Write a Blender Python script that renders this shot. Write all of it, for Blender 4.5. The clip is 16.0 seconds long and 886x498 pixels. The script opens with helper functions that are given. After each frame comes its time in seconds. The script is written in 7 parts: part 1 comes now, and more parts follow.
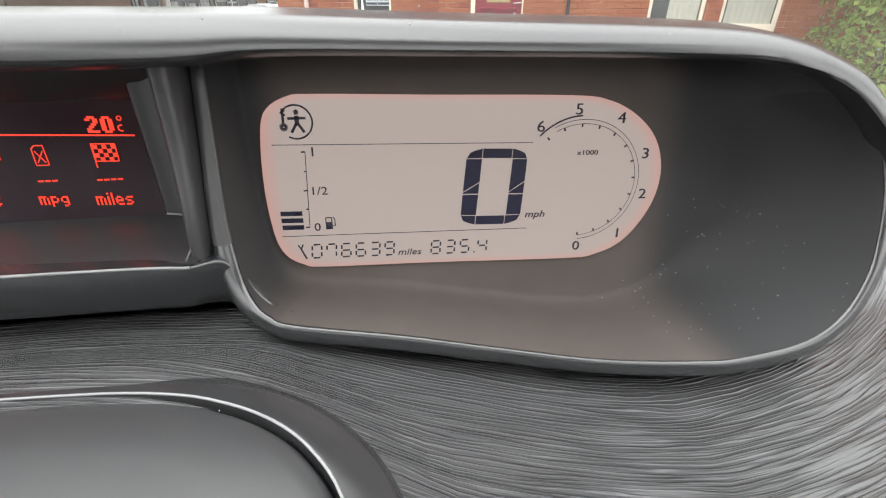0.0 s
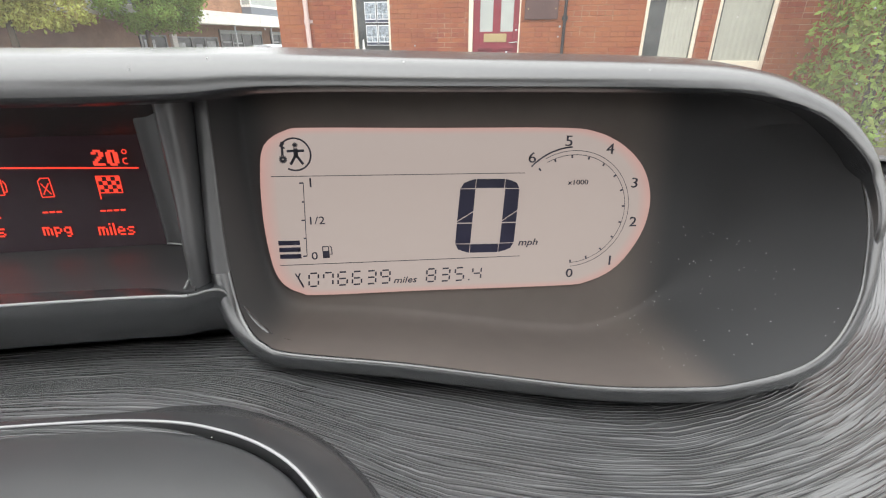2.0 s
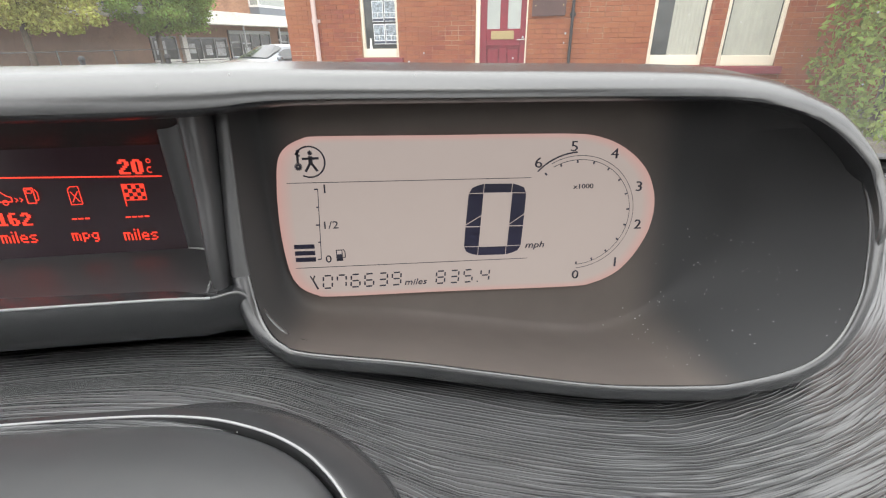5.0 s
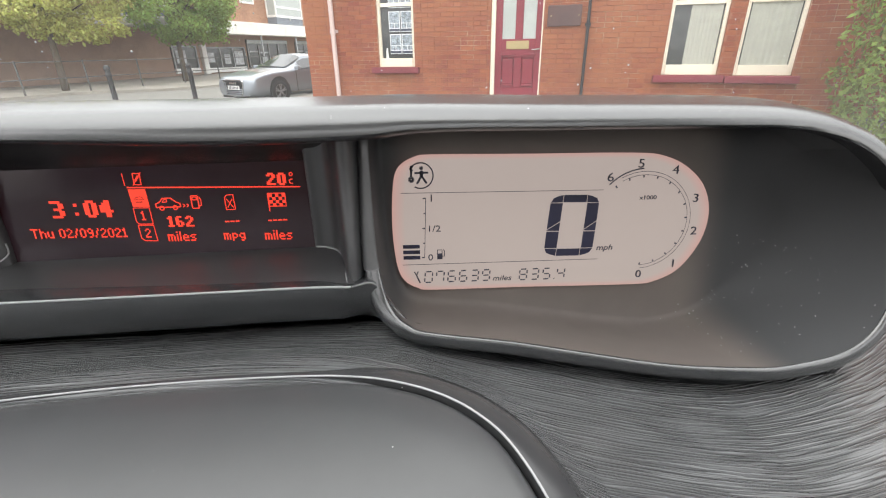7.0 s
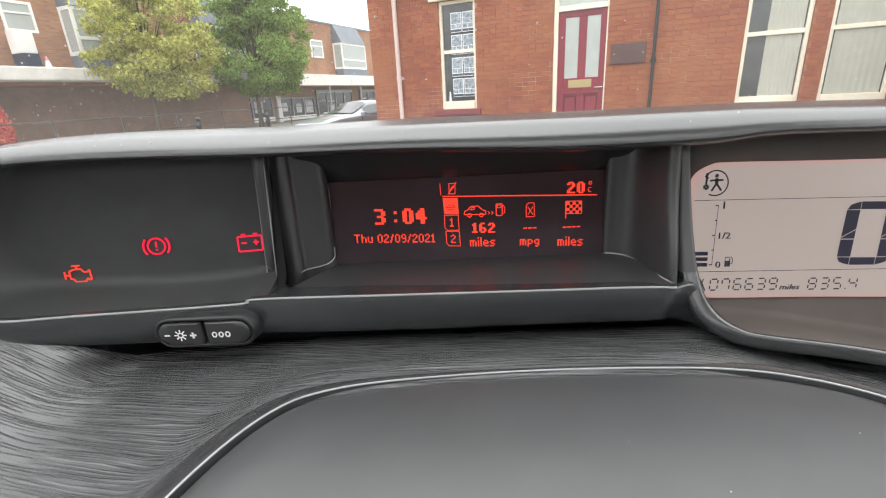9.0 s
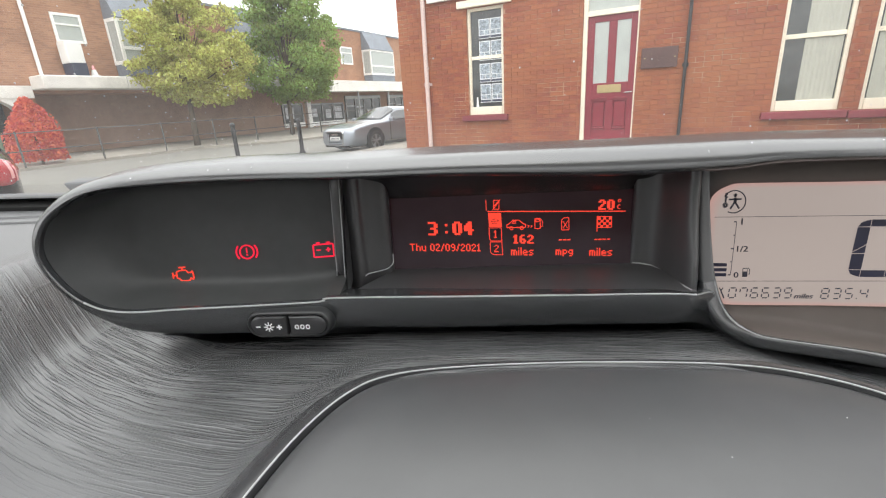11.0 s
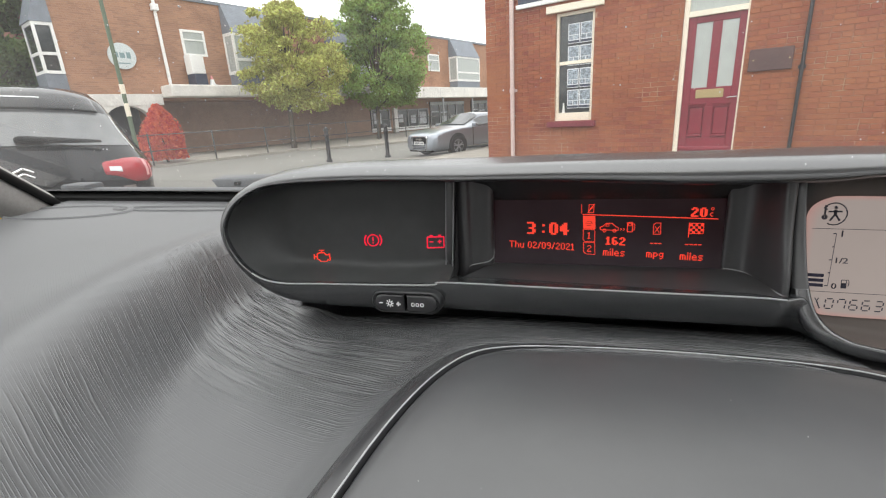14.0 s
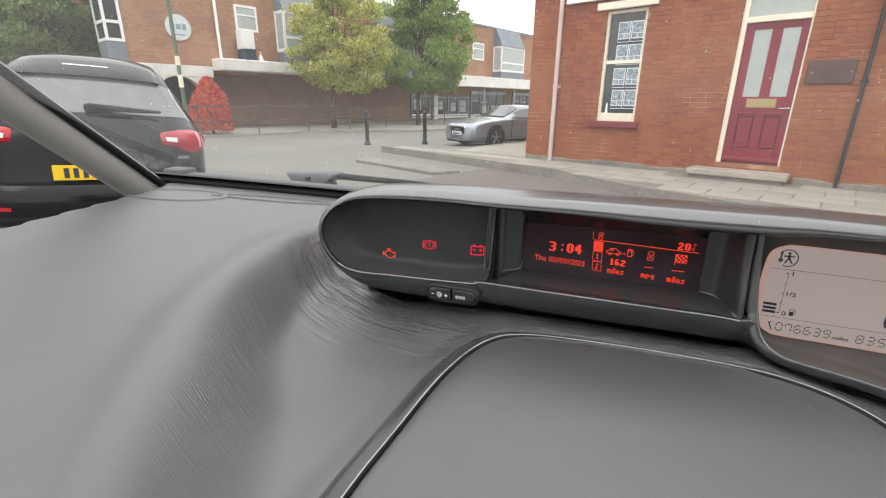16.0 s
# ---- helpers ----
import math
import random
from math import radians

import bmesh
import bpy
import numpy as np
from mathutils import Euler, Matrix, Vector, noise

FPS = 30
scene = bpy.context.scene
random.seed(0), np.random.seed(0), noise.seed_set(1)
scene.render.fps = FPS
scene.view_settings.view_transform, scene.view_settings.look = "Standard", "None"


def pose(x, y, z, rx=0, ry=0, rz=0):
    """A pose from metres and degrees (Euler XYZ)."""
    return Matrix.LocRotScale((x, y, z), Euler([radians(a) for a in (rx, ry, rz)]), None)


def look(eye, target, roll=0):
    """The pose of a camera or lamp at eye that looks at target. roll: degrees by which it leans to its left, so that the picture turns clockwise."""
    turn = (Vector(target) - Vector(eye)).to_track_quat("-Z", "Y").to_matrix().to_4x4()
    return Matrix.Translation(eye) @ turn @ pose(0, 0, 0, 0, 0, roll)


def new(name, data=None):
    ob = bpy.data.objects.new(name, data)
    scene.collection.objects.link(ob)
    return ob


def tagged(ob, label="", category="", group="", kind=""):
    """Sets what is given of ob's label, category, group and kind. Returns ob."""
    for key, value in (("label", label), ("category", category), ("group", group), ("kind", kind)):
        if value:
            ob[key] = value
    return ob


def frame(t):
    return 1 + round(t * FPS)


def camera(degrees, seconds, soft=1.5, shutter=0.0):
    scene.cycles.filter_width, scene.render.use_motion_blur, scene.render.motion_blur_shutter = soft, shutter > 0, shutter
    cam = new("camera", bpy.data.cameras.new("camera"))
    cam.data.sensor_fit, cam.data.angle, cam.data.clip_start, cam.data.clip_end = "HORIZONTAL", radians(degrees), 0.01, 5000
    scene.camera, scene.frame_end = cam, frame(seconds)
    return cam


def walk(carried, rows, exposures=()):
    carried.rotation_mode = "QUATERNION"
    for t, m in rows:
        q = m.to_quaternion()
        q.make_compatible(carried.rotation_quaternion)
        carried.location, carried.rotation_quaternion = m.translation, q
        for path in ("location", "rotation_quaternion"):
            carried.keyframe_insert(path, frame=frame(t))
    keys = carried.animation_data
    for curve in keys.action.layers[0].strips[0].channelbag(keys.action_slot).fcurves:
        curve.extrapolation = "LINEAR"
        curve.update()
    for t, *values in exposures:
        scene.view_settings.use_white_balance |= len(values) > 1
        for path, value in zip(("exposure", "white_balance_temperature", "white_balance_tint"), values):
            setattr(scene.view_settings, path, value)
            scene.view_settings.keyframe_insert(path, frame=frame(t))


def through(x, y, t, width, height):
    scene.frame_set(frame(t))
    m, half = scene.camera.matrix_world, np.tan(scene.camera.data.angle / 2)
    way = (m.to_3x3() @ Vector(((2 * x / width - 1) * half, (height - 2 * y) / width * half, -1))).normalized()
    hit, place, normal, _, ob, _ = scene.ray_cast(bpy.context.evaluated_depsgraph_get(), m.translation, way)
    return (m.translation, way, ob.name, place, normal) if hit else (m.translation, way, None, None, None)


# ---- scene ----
cam = camera(89.1, 16.0, soft=1.15)

PATH = [
    (0, (0.048, 0.09, 1.23), (-0.389, 1.791, 0.273), 0.2),
    (0.5, (0.049, 0.086, 1.229), (-0.413, 1.813, 0.333), 0.3),
    (1, (0.051, 0.086, 1.23), (-0.418, 1.83, 0.37), 0.1),
    (1.5, (0.051, 0.087, 1.23), (-0.407, 1.841, 0.386), -0.1),
    (2, (0.051, 0.087, 1.23), (-0.401, 1.85, 0.399), -0.1),
    (2.5, (0.051, 0.087, 1.23), (-0.399, 1.853, 0.405), -0.1),
    (3, (0.051, 0.086, 1.231), (-0.403, 1.849, 0.402), -0.2),
    (3.5, (0.051, 0.083, 1.232), (-0.423, 1.839, 0.4), -0.7),
    (3.7, (0.05, 0.083, 1.236), (-0.43, 1.819, 0.367), -0.6),
    (6, (0.053, 0.081, 1.234), (-0.446, 1.844, 0.432), -1.3),
    (6.5, (0.053, 0.081, 1.235), (-0.454, 1.845, 0.442), -1.6),
    (7, (0.023, 0.038, 1.247), (-0.513, 1.787, 0.44), -0.8),
    (7.5, (-0.083, -0.035, 1.263), (-0.881, 1.616, 0.464), -1.5),
    (8, (-0.1, -0.035, 1.253), (-1.012, 1.614, 0.582), -4.0),
    (8.5, (-0.091, -0.009, 1.234), (-0.876, 1.702, 0.559), -3.0),
    (8.7, (-0.09, -0.013, 1.237), (-0.866, 1.709, 0.58), -3.1),
    (10.8, (-0.087, -0.032, 1.243), (-0.924, 1.676, 0.624), -3.2),
    (11, (-0.087, -0.054, 1.253), (-0.966, 1.632, 0.633), -3.3),
    (11.5, (-0.085, -0.093, 1.258), (-1.232, 1.435, 0.666), -4.0),
    (12, (-0.083, -0.098, 1.26), (-1.29, 1.394, 0.7), -3.7),
    (12.5, (-0.082, -0.096, 1.259), (-1.274, 1.405, 0.688), -3.8),
    (13, (-0.082, -0.097, 1.26), (-1.26, 1.415, 0.688), -3.9),
    (13.5, (-0.082, -0.093, 1.259), (-1.254, 1.423, 0.685), -3.6),
    (14, (-0.081, -0.096, 1.259), (-1.248, 1.422, 0.679), -3.3),
    (14.5, (-0.08, -0.095, 1.258), (-1.245, 1.421, 0.671), -3.5),
    (15, (-0.079, -0.097, 1.258), (-1.244, 1.414, 0.661), -3.5),
    (15.5, (-0.075, -0.105, 1.261), (-1.25, 1.396, 0.655), -3.1),
    (16, (-0.037, -0.171, 1.301), (-1.291, 1.257, 0.678), 0.5),
]
walk(cam, [(t, look(eye, target, roll)) for t, eye, target, roll in PATH], exposures=[(0.0, 0.4), (6.5, 0.4), (7.5, 0.34), (8.0, 0.2), (8.5, 0.3), (11.0, 0.28), (11.5, 0.02), (16.0, 0.0)])


# ---- world, sun ----
world = bpy.data.worlds.new("overcast_sky")
scene.world = world
world.use_nodes = True
wn, wl = world.node_tree.nodes, world.node_tree.links
wn.clear()
w_out = wn.new("ShaderNodeOutputWorld")
w_bg = wn.new("ShaderNodeBackground")
w_sky = wn.new("ShaderNodeTexSky")
w_sky.sky_type, w_sky.sun_disc = "NISHITA", False
w_sky.sun_elevation, w_sky.sun_rotation = radians(46), radians(135)
w_co = wn.new("ShaderNodeTexCoord")
w_map = wn.new("ShaderNodeMapping")
w_map.inputs["Scale"].default_value = (1.0, 1.0, 3.0)
w_noise = wn.new("ShaderNodeTexNoise")
w_noise.inputs["Scale"].default_value = 1.7
w_noise.inputs["Detail"].default_value = 6.0
w_ramp = wn.new("ShaderNodeValToRGB")
w_ramp.color_ramp.elements[0].position = 0.3
w_ramp.color_ramp.elements[0].color = (15.3, 15.2, 15.4, 1)
w_ramp.color_ramp.elements[1].position = 0.66
w_ramp.color_ramp.elements[1].color = (23.2, 23.0, 22.7, 1)
w_mix = wn.new("ShaderNodeMix")
w_mix.data_type = "RGBA"
w_mix.inputs["Factor"].default_value = 0.88
wl.new(w_co.outputs["Generated"], w_map.inputs["Vector"])
wl.new(w_map.outputs["Vector"], w_noise.inputs["Vector"])
wl.new(w_noise.outputs["Fac"], w_ramp.inputs["Fac"])
w_sep = wn.new("ShaderNodeSeparateXYZ")
wl.new(w_co.outputs["Generated"], w_sep.inputs["Vector"])
w_up = wn.new("ShaderNodeMapRange")          # an overcast sky is about three times as bright overhead
w_up.inputs["From Min"].default_value, w_up.inputs["From Max"].default_value = 0.05, 0.9
w_up.inputs["To Min"].default_value, w_up.inputs["To Max"].default_value = 0.9, 2.0
wl.new(w_sep.outputs["Z"], w_up.inputs["Value"])
w_gain = wn.new("ShaderNodeMix")
w_gain.data_type, w_gain.blend_type = "RGBA", "MULTIPLY"
w_gain.inputs["Factor"].default_value = 1.0
wl.new(w_ramp.outputs["Color"], w_gain.inputs["A"])
wl.new(w_up.outputs["Result"], w_gain.inputs["B"])
wl.new(w_sky.outputs["Color"], w_mix.inputs["A"])
wl.new(w_gain.outputs["Result"], w_mix.inputs["B"])
wl.new(w_mix.outputs["Result"], w_bg.inputs["Color"])
w_bg.inputs["Strength"].default_value = 0.09
wl.new(w_bg.outputs["Background"], w_out.inputs["Surface"])

sun = new("sun", bpy.data.lights.new("sun", "SUN"))
sun.data.energy, sun.data.angle, sun.data.color = 0.35, radians(25), (1.0, 0.96, 0.9)
sun.matrix_world = look((9, -9, 15), (0, 6, 0))


# ---- materials ----
def material(name, color, rough=0.6, metal=0.0, scale=30.0, vary=0.12, bump=0.0, bump_scale=None, coat=0.0,
             island=0.0, spec=0.5, stain=0.0, stain_scale=1.5):
    """A procedural surface: grain at a fine scale, stains at a coarse one, fine relief."""
    m = bpy.data.materials.new(name)
    m.use_nodes = True
    n, l = m.node_tree.nodes, m.node_tree.links
    b = n["Principled BSDF"]
    b.inputs["Roughness"].default_value, b.inputs["Metallic"].default_value = rough, metal
    b.inputs["Specular IOR Level"].default_value = spec
    b.inputs["Coat Weight"].default_value = coat
    b.inputs["Coat Roughness"].default_value = 0.06
    co = n.new("ShaderNodeTexCoord")
    noi = n.new("ShaderNodeTexNoise")
    noi.inputs["Scale"].default_value, noi.inputs["Detail"].default_value = scale, 5.0
    l.new(co.outputs["Object"], noi.inputs["Vector"])
    hsv = n.new("ShaderNodeHueSaturation")
    hsv.inputs["Color"].default_value = (*color, 1)
    rng = n.new("ShaderNodeMapRange")
    rng.inputs["From Min"].default_value, rng.inputs["From Max"].default_value = 0.25, 0.75
    rng.inputs["To Min"].default_value, rng.inputs["To Max"].default_value = 1 - vary, 1 + vary
    l.new(noi.outputs["Fac"], rng.inputs["Value"])
    value = rng.outputs["Result"]
    if stain:
        big = n.new("ShaderNodeTexNoise")
        big.inputs["Scale"].default_value, big.inputs["Detail"].default_value = stain_scale, 4.0
        l.new(co.outputs["Object"], big.inputs["Vector"])
        br = n.new("ShaderNodeMapRange")
        br.inputs["From Min"].default_value, br.inputs["From Max"].default_value = 0.3, 0.7
        br.inputs["To Min"].default_value, br.inputs["To Max"].default_value = 1 - stain, 1 + stain * 0.5
        l.new(big.outputs["Fac"], br.inputs["Value"])
        mul = n.new("ShaderNodeMath")
        mul.operation = "MULTIPLY"
        l.new(value, mul.inputs[0])
        l.new(br.outputs["Result"], mul.inputs[1])
        value = mul.outputs["Value"]
    if island:
        geo = n.new("ShaderNodeNewGeometry")
        obi = n.new("ShaderNodeObjectInfo")
        add = n.new("ShaderNodeMath")
        add.operation = "ADD"
        l.new(geo.outputs["Random Per Island"], add.inputs[0])
        l.new(obi.outputs["Random"], add.inputs[1])
        fra = n.new("ShaderNodeMath")
        fra.operation = "FRACT"
        l.new(add.outputs["Value"], fra.inputs[0])
        ir = n.new("ShaderNodeMapRange")
        ir.inputs["To Min"].default_value, ir.inputs["To Max"].default_value = 1 - island, 1 + island
        l.new(fra.outputs["Value"], ir.inputs["Value"])
        mul = n.new("ShaderNodeMath")
        mul.operation = "MULTIPLY"
        l.new(value, mul.inputs[0])
        l.new(ir.outputs["Result"], mul.inputs[1])
        value = mul.outputs["Value"]
        hr = n.new("ShaderNodeMapRange")
        hr.inputs["To Min"].default_value, hr.inputs["To Max"].default_value = 0.5 - island * 0.05, 0.5 + island * 0.05
        l.new(fra.outputs["Value"], hr.inputs["Value"])
        l.new(hr.outputs["Result"], hsv.inputs["Hue"])
    l.new(value, hsv.inputs["Value"])
    l.new(hsv.outputs["Color"], b.inputs["Base Color"])
    if bump:
        bn = n.new("ShaderNodeTexNoise")
        bn.inputs["Scale"].default_value, bn.inputs["Detail"].default_value = bump_scale or scale * 3, 3.0
        l.new(co.outputs["Object"], bn.inputs["Vector"])
        bp = n.new("ShaderNodeBump")
        bp.inputs["Strength"].default_value, bp.inputs["Distance"].default_value = bump, 0.3 / (bump_scale or scale * 3)
        l.new(bn.outputs["Fac"], bp.inputs["Height"])
        l.new(bp.outputs["Normal"], b.inputs["Normal"])
    return m


def glowing(name, color, strength, gloss=0.3):
    m = bpy.data.materials.new(name)
    m.use_nodes = True
    b = m.node_tree.nodes["Principled BSDF"]
    b.inputs["Base Color"].default_value = (color[0] * 0.3, color[1] * 0.3, color[2] * 0.3, 1)
    b.inputs["Emission Color"].default_value = (*color, 1)
    b.inputs["Emission Strength"].default_value = strength
    b.inputs["Roughness"].default_value = gloss
    return m


def clear_glass(name, gloss=0.06, tint=(1, 1, 1), film=0.0):
    """Thin flat glass: passes light straight, mirrors more at a grazing angle, with a film of dust."""
    m = bpy.data.materials.new(name)
    m.use_nodes = True
    n, l = m.node_tree.nodes, m.node_tree.links
    n.clear()
    out = n.new("ShaderNodeOutputMaterial")
    tr = n.new("ShaderNodeBsdfTransparent")
    tr.inputs["Color"].default_value = (*tint, 1)
    gl = n.new("ShaderNodeBsdfGlossy")
    gl.inputs["Roughness"].default_value = 0.02
    fr = n.new("ShaderNodeFresnel")
    fr.inputs["IOR"].default_value = 1.0 + gloss * 7
    mix = n.new("ShaderNodeMixShader")
    l.new(fr.outputs["Fac"], mix.inputs["Fac"])
    l.new(tr.outputs["BSDF"], mix.inputs[1])
    l.new(gl.outputs["BSDF"], mix.inputs[2])
    last = mix.outputs["Shader"]
    if film:
        df = n.new("ShaderNodeBsdfTranslucent")
        df.inputs["Color"].default_value = (0.6, 0.6, 0.6, 1)
        co = n.new("ShaderNodeTexCoord")
        no = n.new("ShaderNodeTexNoise")
        no.inputs["Scale"].default_value, no.inputs["Detail"].default_value = 3.0, 8.0
        l.new(co.outputs["Object"], no.inputs["Vector"])
        mr = n.new("ShaderNodeMapRange")
        mr.inputs["From Min"].default_value, mr.inputs["From Max"].default_value = 0.35, 0.75
        mr.inputs["To Min"].default_value, mr.inputs["To Max"].default_value = film * 0.45, film
        l.new(no.outputs["Fac"], mr.inputs["Value"])
        m2 = n.new("ShaderNodeMixShader")
        l.new(mr.outputs["Result"], m2.inputs["Fac"])
        l.new(last, m2.inputs[1])
        l.new(df.outputs["BSDF"], m2.inputs[2])
        last = m2.outputs["Shader"]
    l.new(last, out.inputs["Surface"])
    return m


def streaked(name, color):
    """Soft dashboard skin with long shallow wrinkles that run along the first coordinate of its own map."""
    m = bpy.data.materials.new(name)
    m.use_nodes = True
    n, l = m.node_tree.nodes, m.node_tree.links
    b = n["Principled BSDF"]
    b.inputs["Specular IOR Level"].default_value = 0.85
    flow = n.new("ShaderNodeUVMap")
    flow.uv_map = "flow"
    depth = n.new("ShaderNodeUVMap")
    depth.uv_map = "depth"
    sep = n.new("ShaderNodeSeparateXYZ")
    l.new(depth.outputs["UV"], sep.inputs["Vector"])

    def along(scale_u, scale_v, detail):
        mp = n.new("ShaderNodeMapping")
        mp.inputs["Scale"].default_value = (scale_u, scale_v, 1.0)
        l.new(flow.outputs["UV"], mp.inputs["Vector"])
        no = n.new("ShaderNodeTexNoise")
        no.inputs["Scale"].default_value, no.inputs["Detail"].default_value, no.inputs["Roughness"].default_value = 1.0, detail, 0.5
        l.new(mp.outputs["Vector"], no.inputs["Vector"])
        return no.outputs["Fac"]

    def calc(kind, a, b, c=None):
        m_ = n.new("ShaderNodeMath")
        m_.operation = kind
        for sock, v in zip(m_.inputs, (a, b, c)):
            if isinstance(v, (int, float)):
                sock.default_value = v
            elif v is not None:
                l.new(v, sock)
        return m_.outputs["Value"]

    split = n.new("ShaderNodeSeparateXYZ")
    l.new(flow.outputs["UV"], split.inputs["Vector"])
    # each fold rises slowly and falls off short; folds wander, split and fade
    phase = calc("MULTIPLY_ADD", along(16.0, 150.0, 2.0), 3.4, calc("MULTIPLY", split.outputs["Y"], 620.0))
    phase = calc("MULTIPLY_ADD", along(5.0, 14.0, 1.0), 3.0, phase)
    ramp = n.new("ShaderNodeValToRGB")
    ramp.color_ramp.interpolation = "EASE"
    ramp.color_ramp.elements[0].position, ramp.color_ramp.elements[1].position = 0.0, 1.0
    ramp.color_ramp.elements[1].color = (0, 0, 0, 1)
    ramp.color_ramp.elements.new(0.50).color = (0.30, 0.30, 0.30, 1)
    ramp.color_ramp.elements.new(0.74).color = (1, 1, 1, 1)
    ramp.color_ramp.elements.new(0.92).color = (0.10, 0.10, 0.10, 1)
    l.new(calc("FRACT", phase, 0.0), ramp.inputs["Fac"])
    fade = n.new("ShaderNodeMapRange")
    fade.inputs["From Min"].default_value, fade.inputs["From Max"].default_value = 0.35, 0.62
    fade.inputs["To Min"].default_value, fade.inputs["To Max"].default_value = 0.15, 1.0
    l.new(along(26.0, 380.0, 1.0), fade.inputs["Value"])
    folds = calc("MULTIPLY", ramp.outputs["Color"], fade.outputs["Result"])
    folds = calc("MULTIPLY_ADD", along(50.0, 1700.0, 2.0), 0.2, folds)
    mul = n.new("ShaderNodeMath")
    mul.operation = "MULTIPLY"
    gloss = n.new("ShaderNodeMapRange")
    gloss.inputs["To Min"].default_value, gloss.inputs["To Max"].default_value = 0.5, 0.21
    l.new(sep.outputs["X"], gloss.inputs["Value"])
    l.new(gloss.outputs["Result"], b.inputs["Roughness"])
    l.new(folds, mul.inputs[0])
    l.new(sep.outputs["X"], mul.inputs[1])
    co = n.new("ShaderNodeTexCoord")
    gr = n.new("ShaderNodeTexNoise")
    gr.inputs["Scale"].default_value, gr.inputs["Detail"].default_value = 1500.0, 2.0
    l.new(co.outputs["Object"], gr.inputs["Vector"])
    add = n.new("ShaderNodeMath")
    add.operation = "MULTIPLY_ADD"
    add.inputs[1].default_value = 0.05
    l.new(gr.outputs["Fac"], add.inputs[0])
    l.new(mul.outputs["Value"], add.inputs[2])
    bp = n.new("ShaderNodeBump")
    bp.inputs["Strength"].default_value, bp.inputs["Distance"].default_value = 1.0, 0.00075
    l.new(add.outputs["Value"], bp.inputs["Height"])
    l.new(bp.outputs["Normal"], b.inputs["Normal"])
    dust = n.new("ShaderNodeTexNoise")
    dust.inputs["Scale"].default_value, dust.inputs["Detail"].default_value = 9.0, 5.0
    l.new(co.outputs["Object"], dust.inputs["Vector"])
    mr = n.new("ShaderNodeMapRange")
    mr.inputs["To Min"].default_value, mr.inputs["To Max"].default_value = 0.85, 1.15
    l.new(dust.outputs["Fac"], mr.inputs["Value"])
    hsv = n.new("ShaderNodeHueSaturation")
    hsv.inputs["Color"].default_value = (*color, 1)
    l.new(mr.outputs["Result"], hsv.inputs["Value"])
    l.new(hsv.outputs["Color"], b.inputs["Base Color"])
    return m


def coursed(name, brick, mortar, width=0.225, height=0.075):
    """Brickwork too far off to see its joints as edges."""
    m = bpy.data.materials.new(name)
    m.use_nodes = True
    n, l = m.node_tree.nodes, m.node_tree.links
    b = n["Principled BSDF"]
    b.inputs["Roughness"].default_value = 0.9
    co = n.new("ShaderNodeUVMap")
    co.uv_map = "metres"
    bt = n.new("ShaderNodeTexBrick")
    bt.inputs["Scale"].default_value = 1.0
    bt.inputs["Brick Width"].default_value, bt.inputs["Row Height"].default_value = width, height
    bt.inputs["Mortar Size"].default_value = 0.008
    bt.inputs["Color1"].default_value = (*brick, 1)
    bt.inputs["Color2"].default_value = (brick[0] * 0.75, brick[1] * 0.75, brick[2] * 0.78, 1)
    bt.inputs["Mortar"].default_value = (*mortar, 1)
    l.new(co.outputs["UV"], bt.inputs["Vector"])
    no = n.new("ShaderNodeTexNoise")
    no.inputs["Scale"].default_value, no.inputs["Detail"].default_value = 0.8, 6.0
    l.new(co.outputs["UV"], no.inputs["Vector"])
    mr = n.new("ShaderNodeMapRange")
    mr.inputs["From Min"].default_value, mr.inputs["From Max"].default_value = 0.3, 0.7
    mr.inputs["To Min"].default_value, mr.inputs["To Max"].default_value = 0.8, 1.15
    l.new(no.outputs["Fac"], mr.inputs["Value"])
    hsv = n.new("ShaderNodeHueSaturation")
    l.new(bt.outputs["Color"], hsv.inputs["Color"])
    l.new(mr.outputs["Result"], hsv.inputs["Value"])
    l.new(hsv.outputs["Color"], b.inputs["Base Color"])
    return m


SKIN = streaked("dashboard_skin", (0.084, 0.086, 0.089))
HOOD = material("satin_hood_plastic", (0.026, 0.028, 0.030), 0.27, 0, 90, 0.08, 0.12, 1800, stain=0.10, stain_scale=8, spec=1.0)
HOOD.node_tree.nodes["Principled BSDF"].inputs["IOR"].default_value = 1.7
# pale grey for thin beads that draw the highlights along moulded edges
EDGE_SHINE = material("edge_highlight", (0.34, 0.345, 0.35), 0.24, 0, 60, 0.05, spec=1.0)
RECESS = material("recess_black", (0.050, 0.050, 0.052), 0.34, 0, 90, 0.08, 0.1, 1500, spec=0.9)
SATIN = material("satin_black_plastic", (0.024, 0.025, 0.026), 0.32, 0, 90, 0.08, 0.12, 1800, stain=0.06, stain_scale=8)
LID = material("lid_plastic", (0.050, 0.051, 0.053), 0.36, 0, 80, 0.07, 0.12, 2200, stain=0.08, stain_scale=6, spec=0.85)
TRIM = material("trim_plastic", (0.04, 0.04, 0.042), 0.22, 0, 90, 0.06, 0.1, 1500)
DARK = material("matt_black_plastic", (0.051, 0.053, 0.053), 0.45, 0, 90, 0.1, 0.08, 1200, spec=0.35)
SHINY = material("gloss_black_plastic", (0.02, 0.02, 0.021), 0.22, 0, 60, 0.08, stain=0.1, stain_scale=9, spec=1.0)
SMOKED = material("smoked_cover_reflection", (0.146, 0.126, 0.115), 0.62, 0, 60, 0.05, stain=0.06, stain_scale=9, spec=0.25)


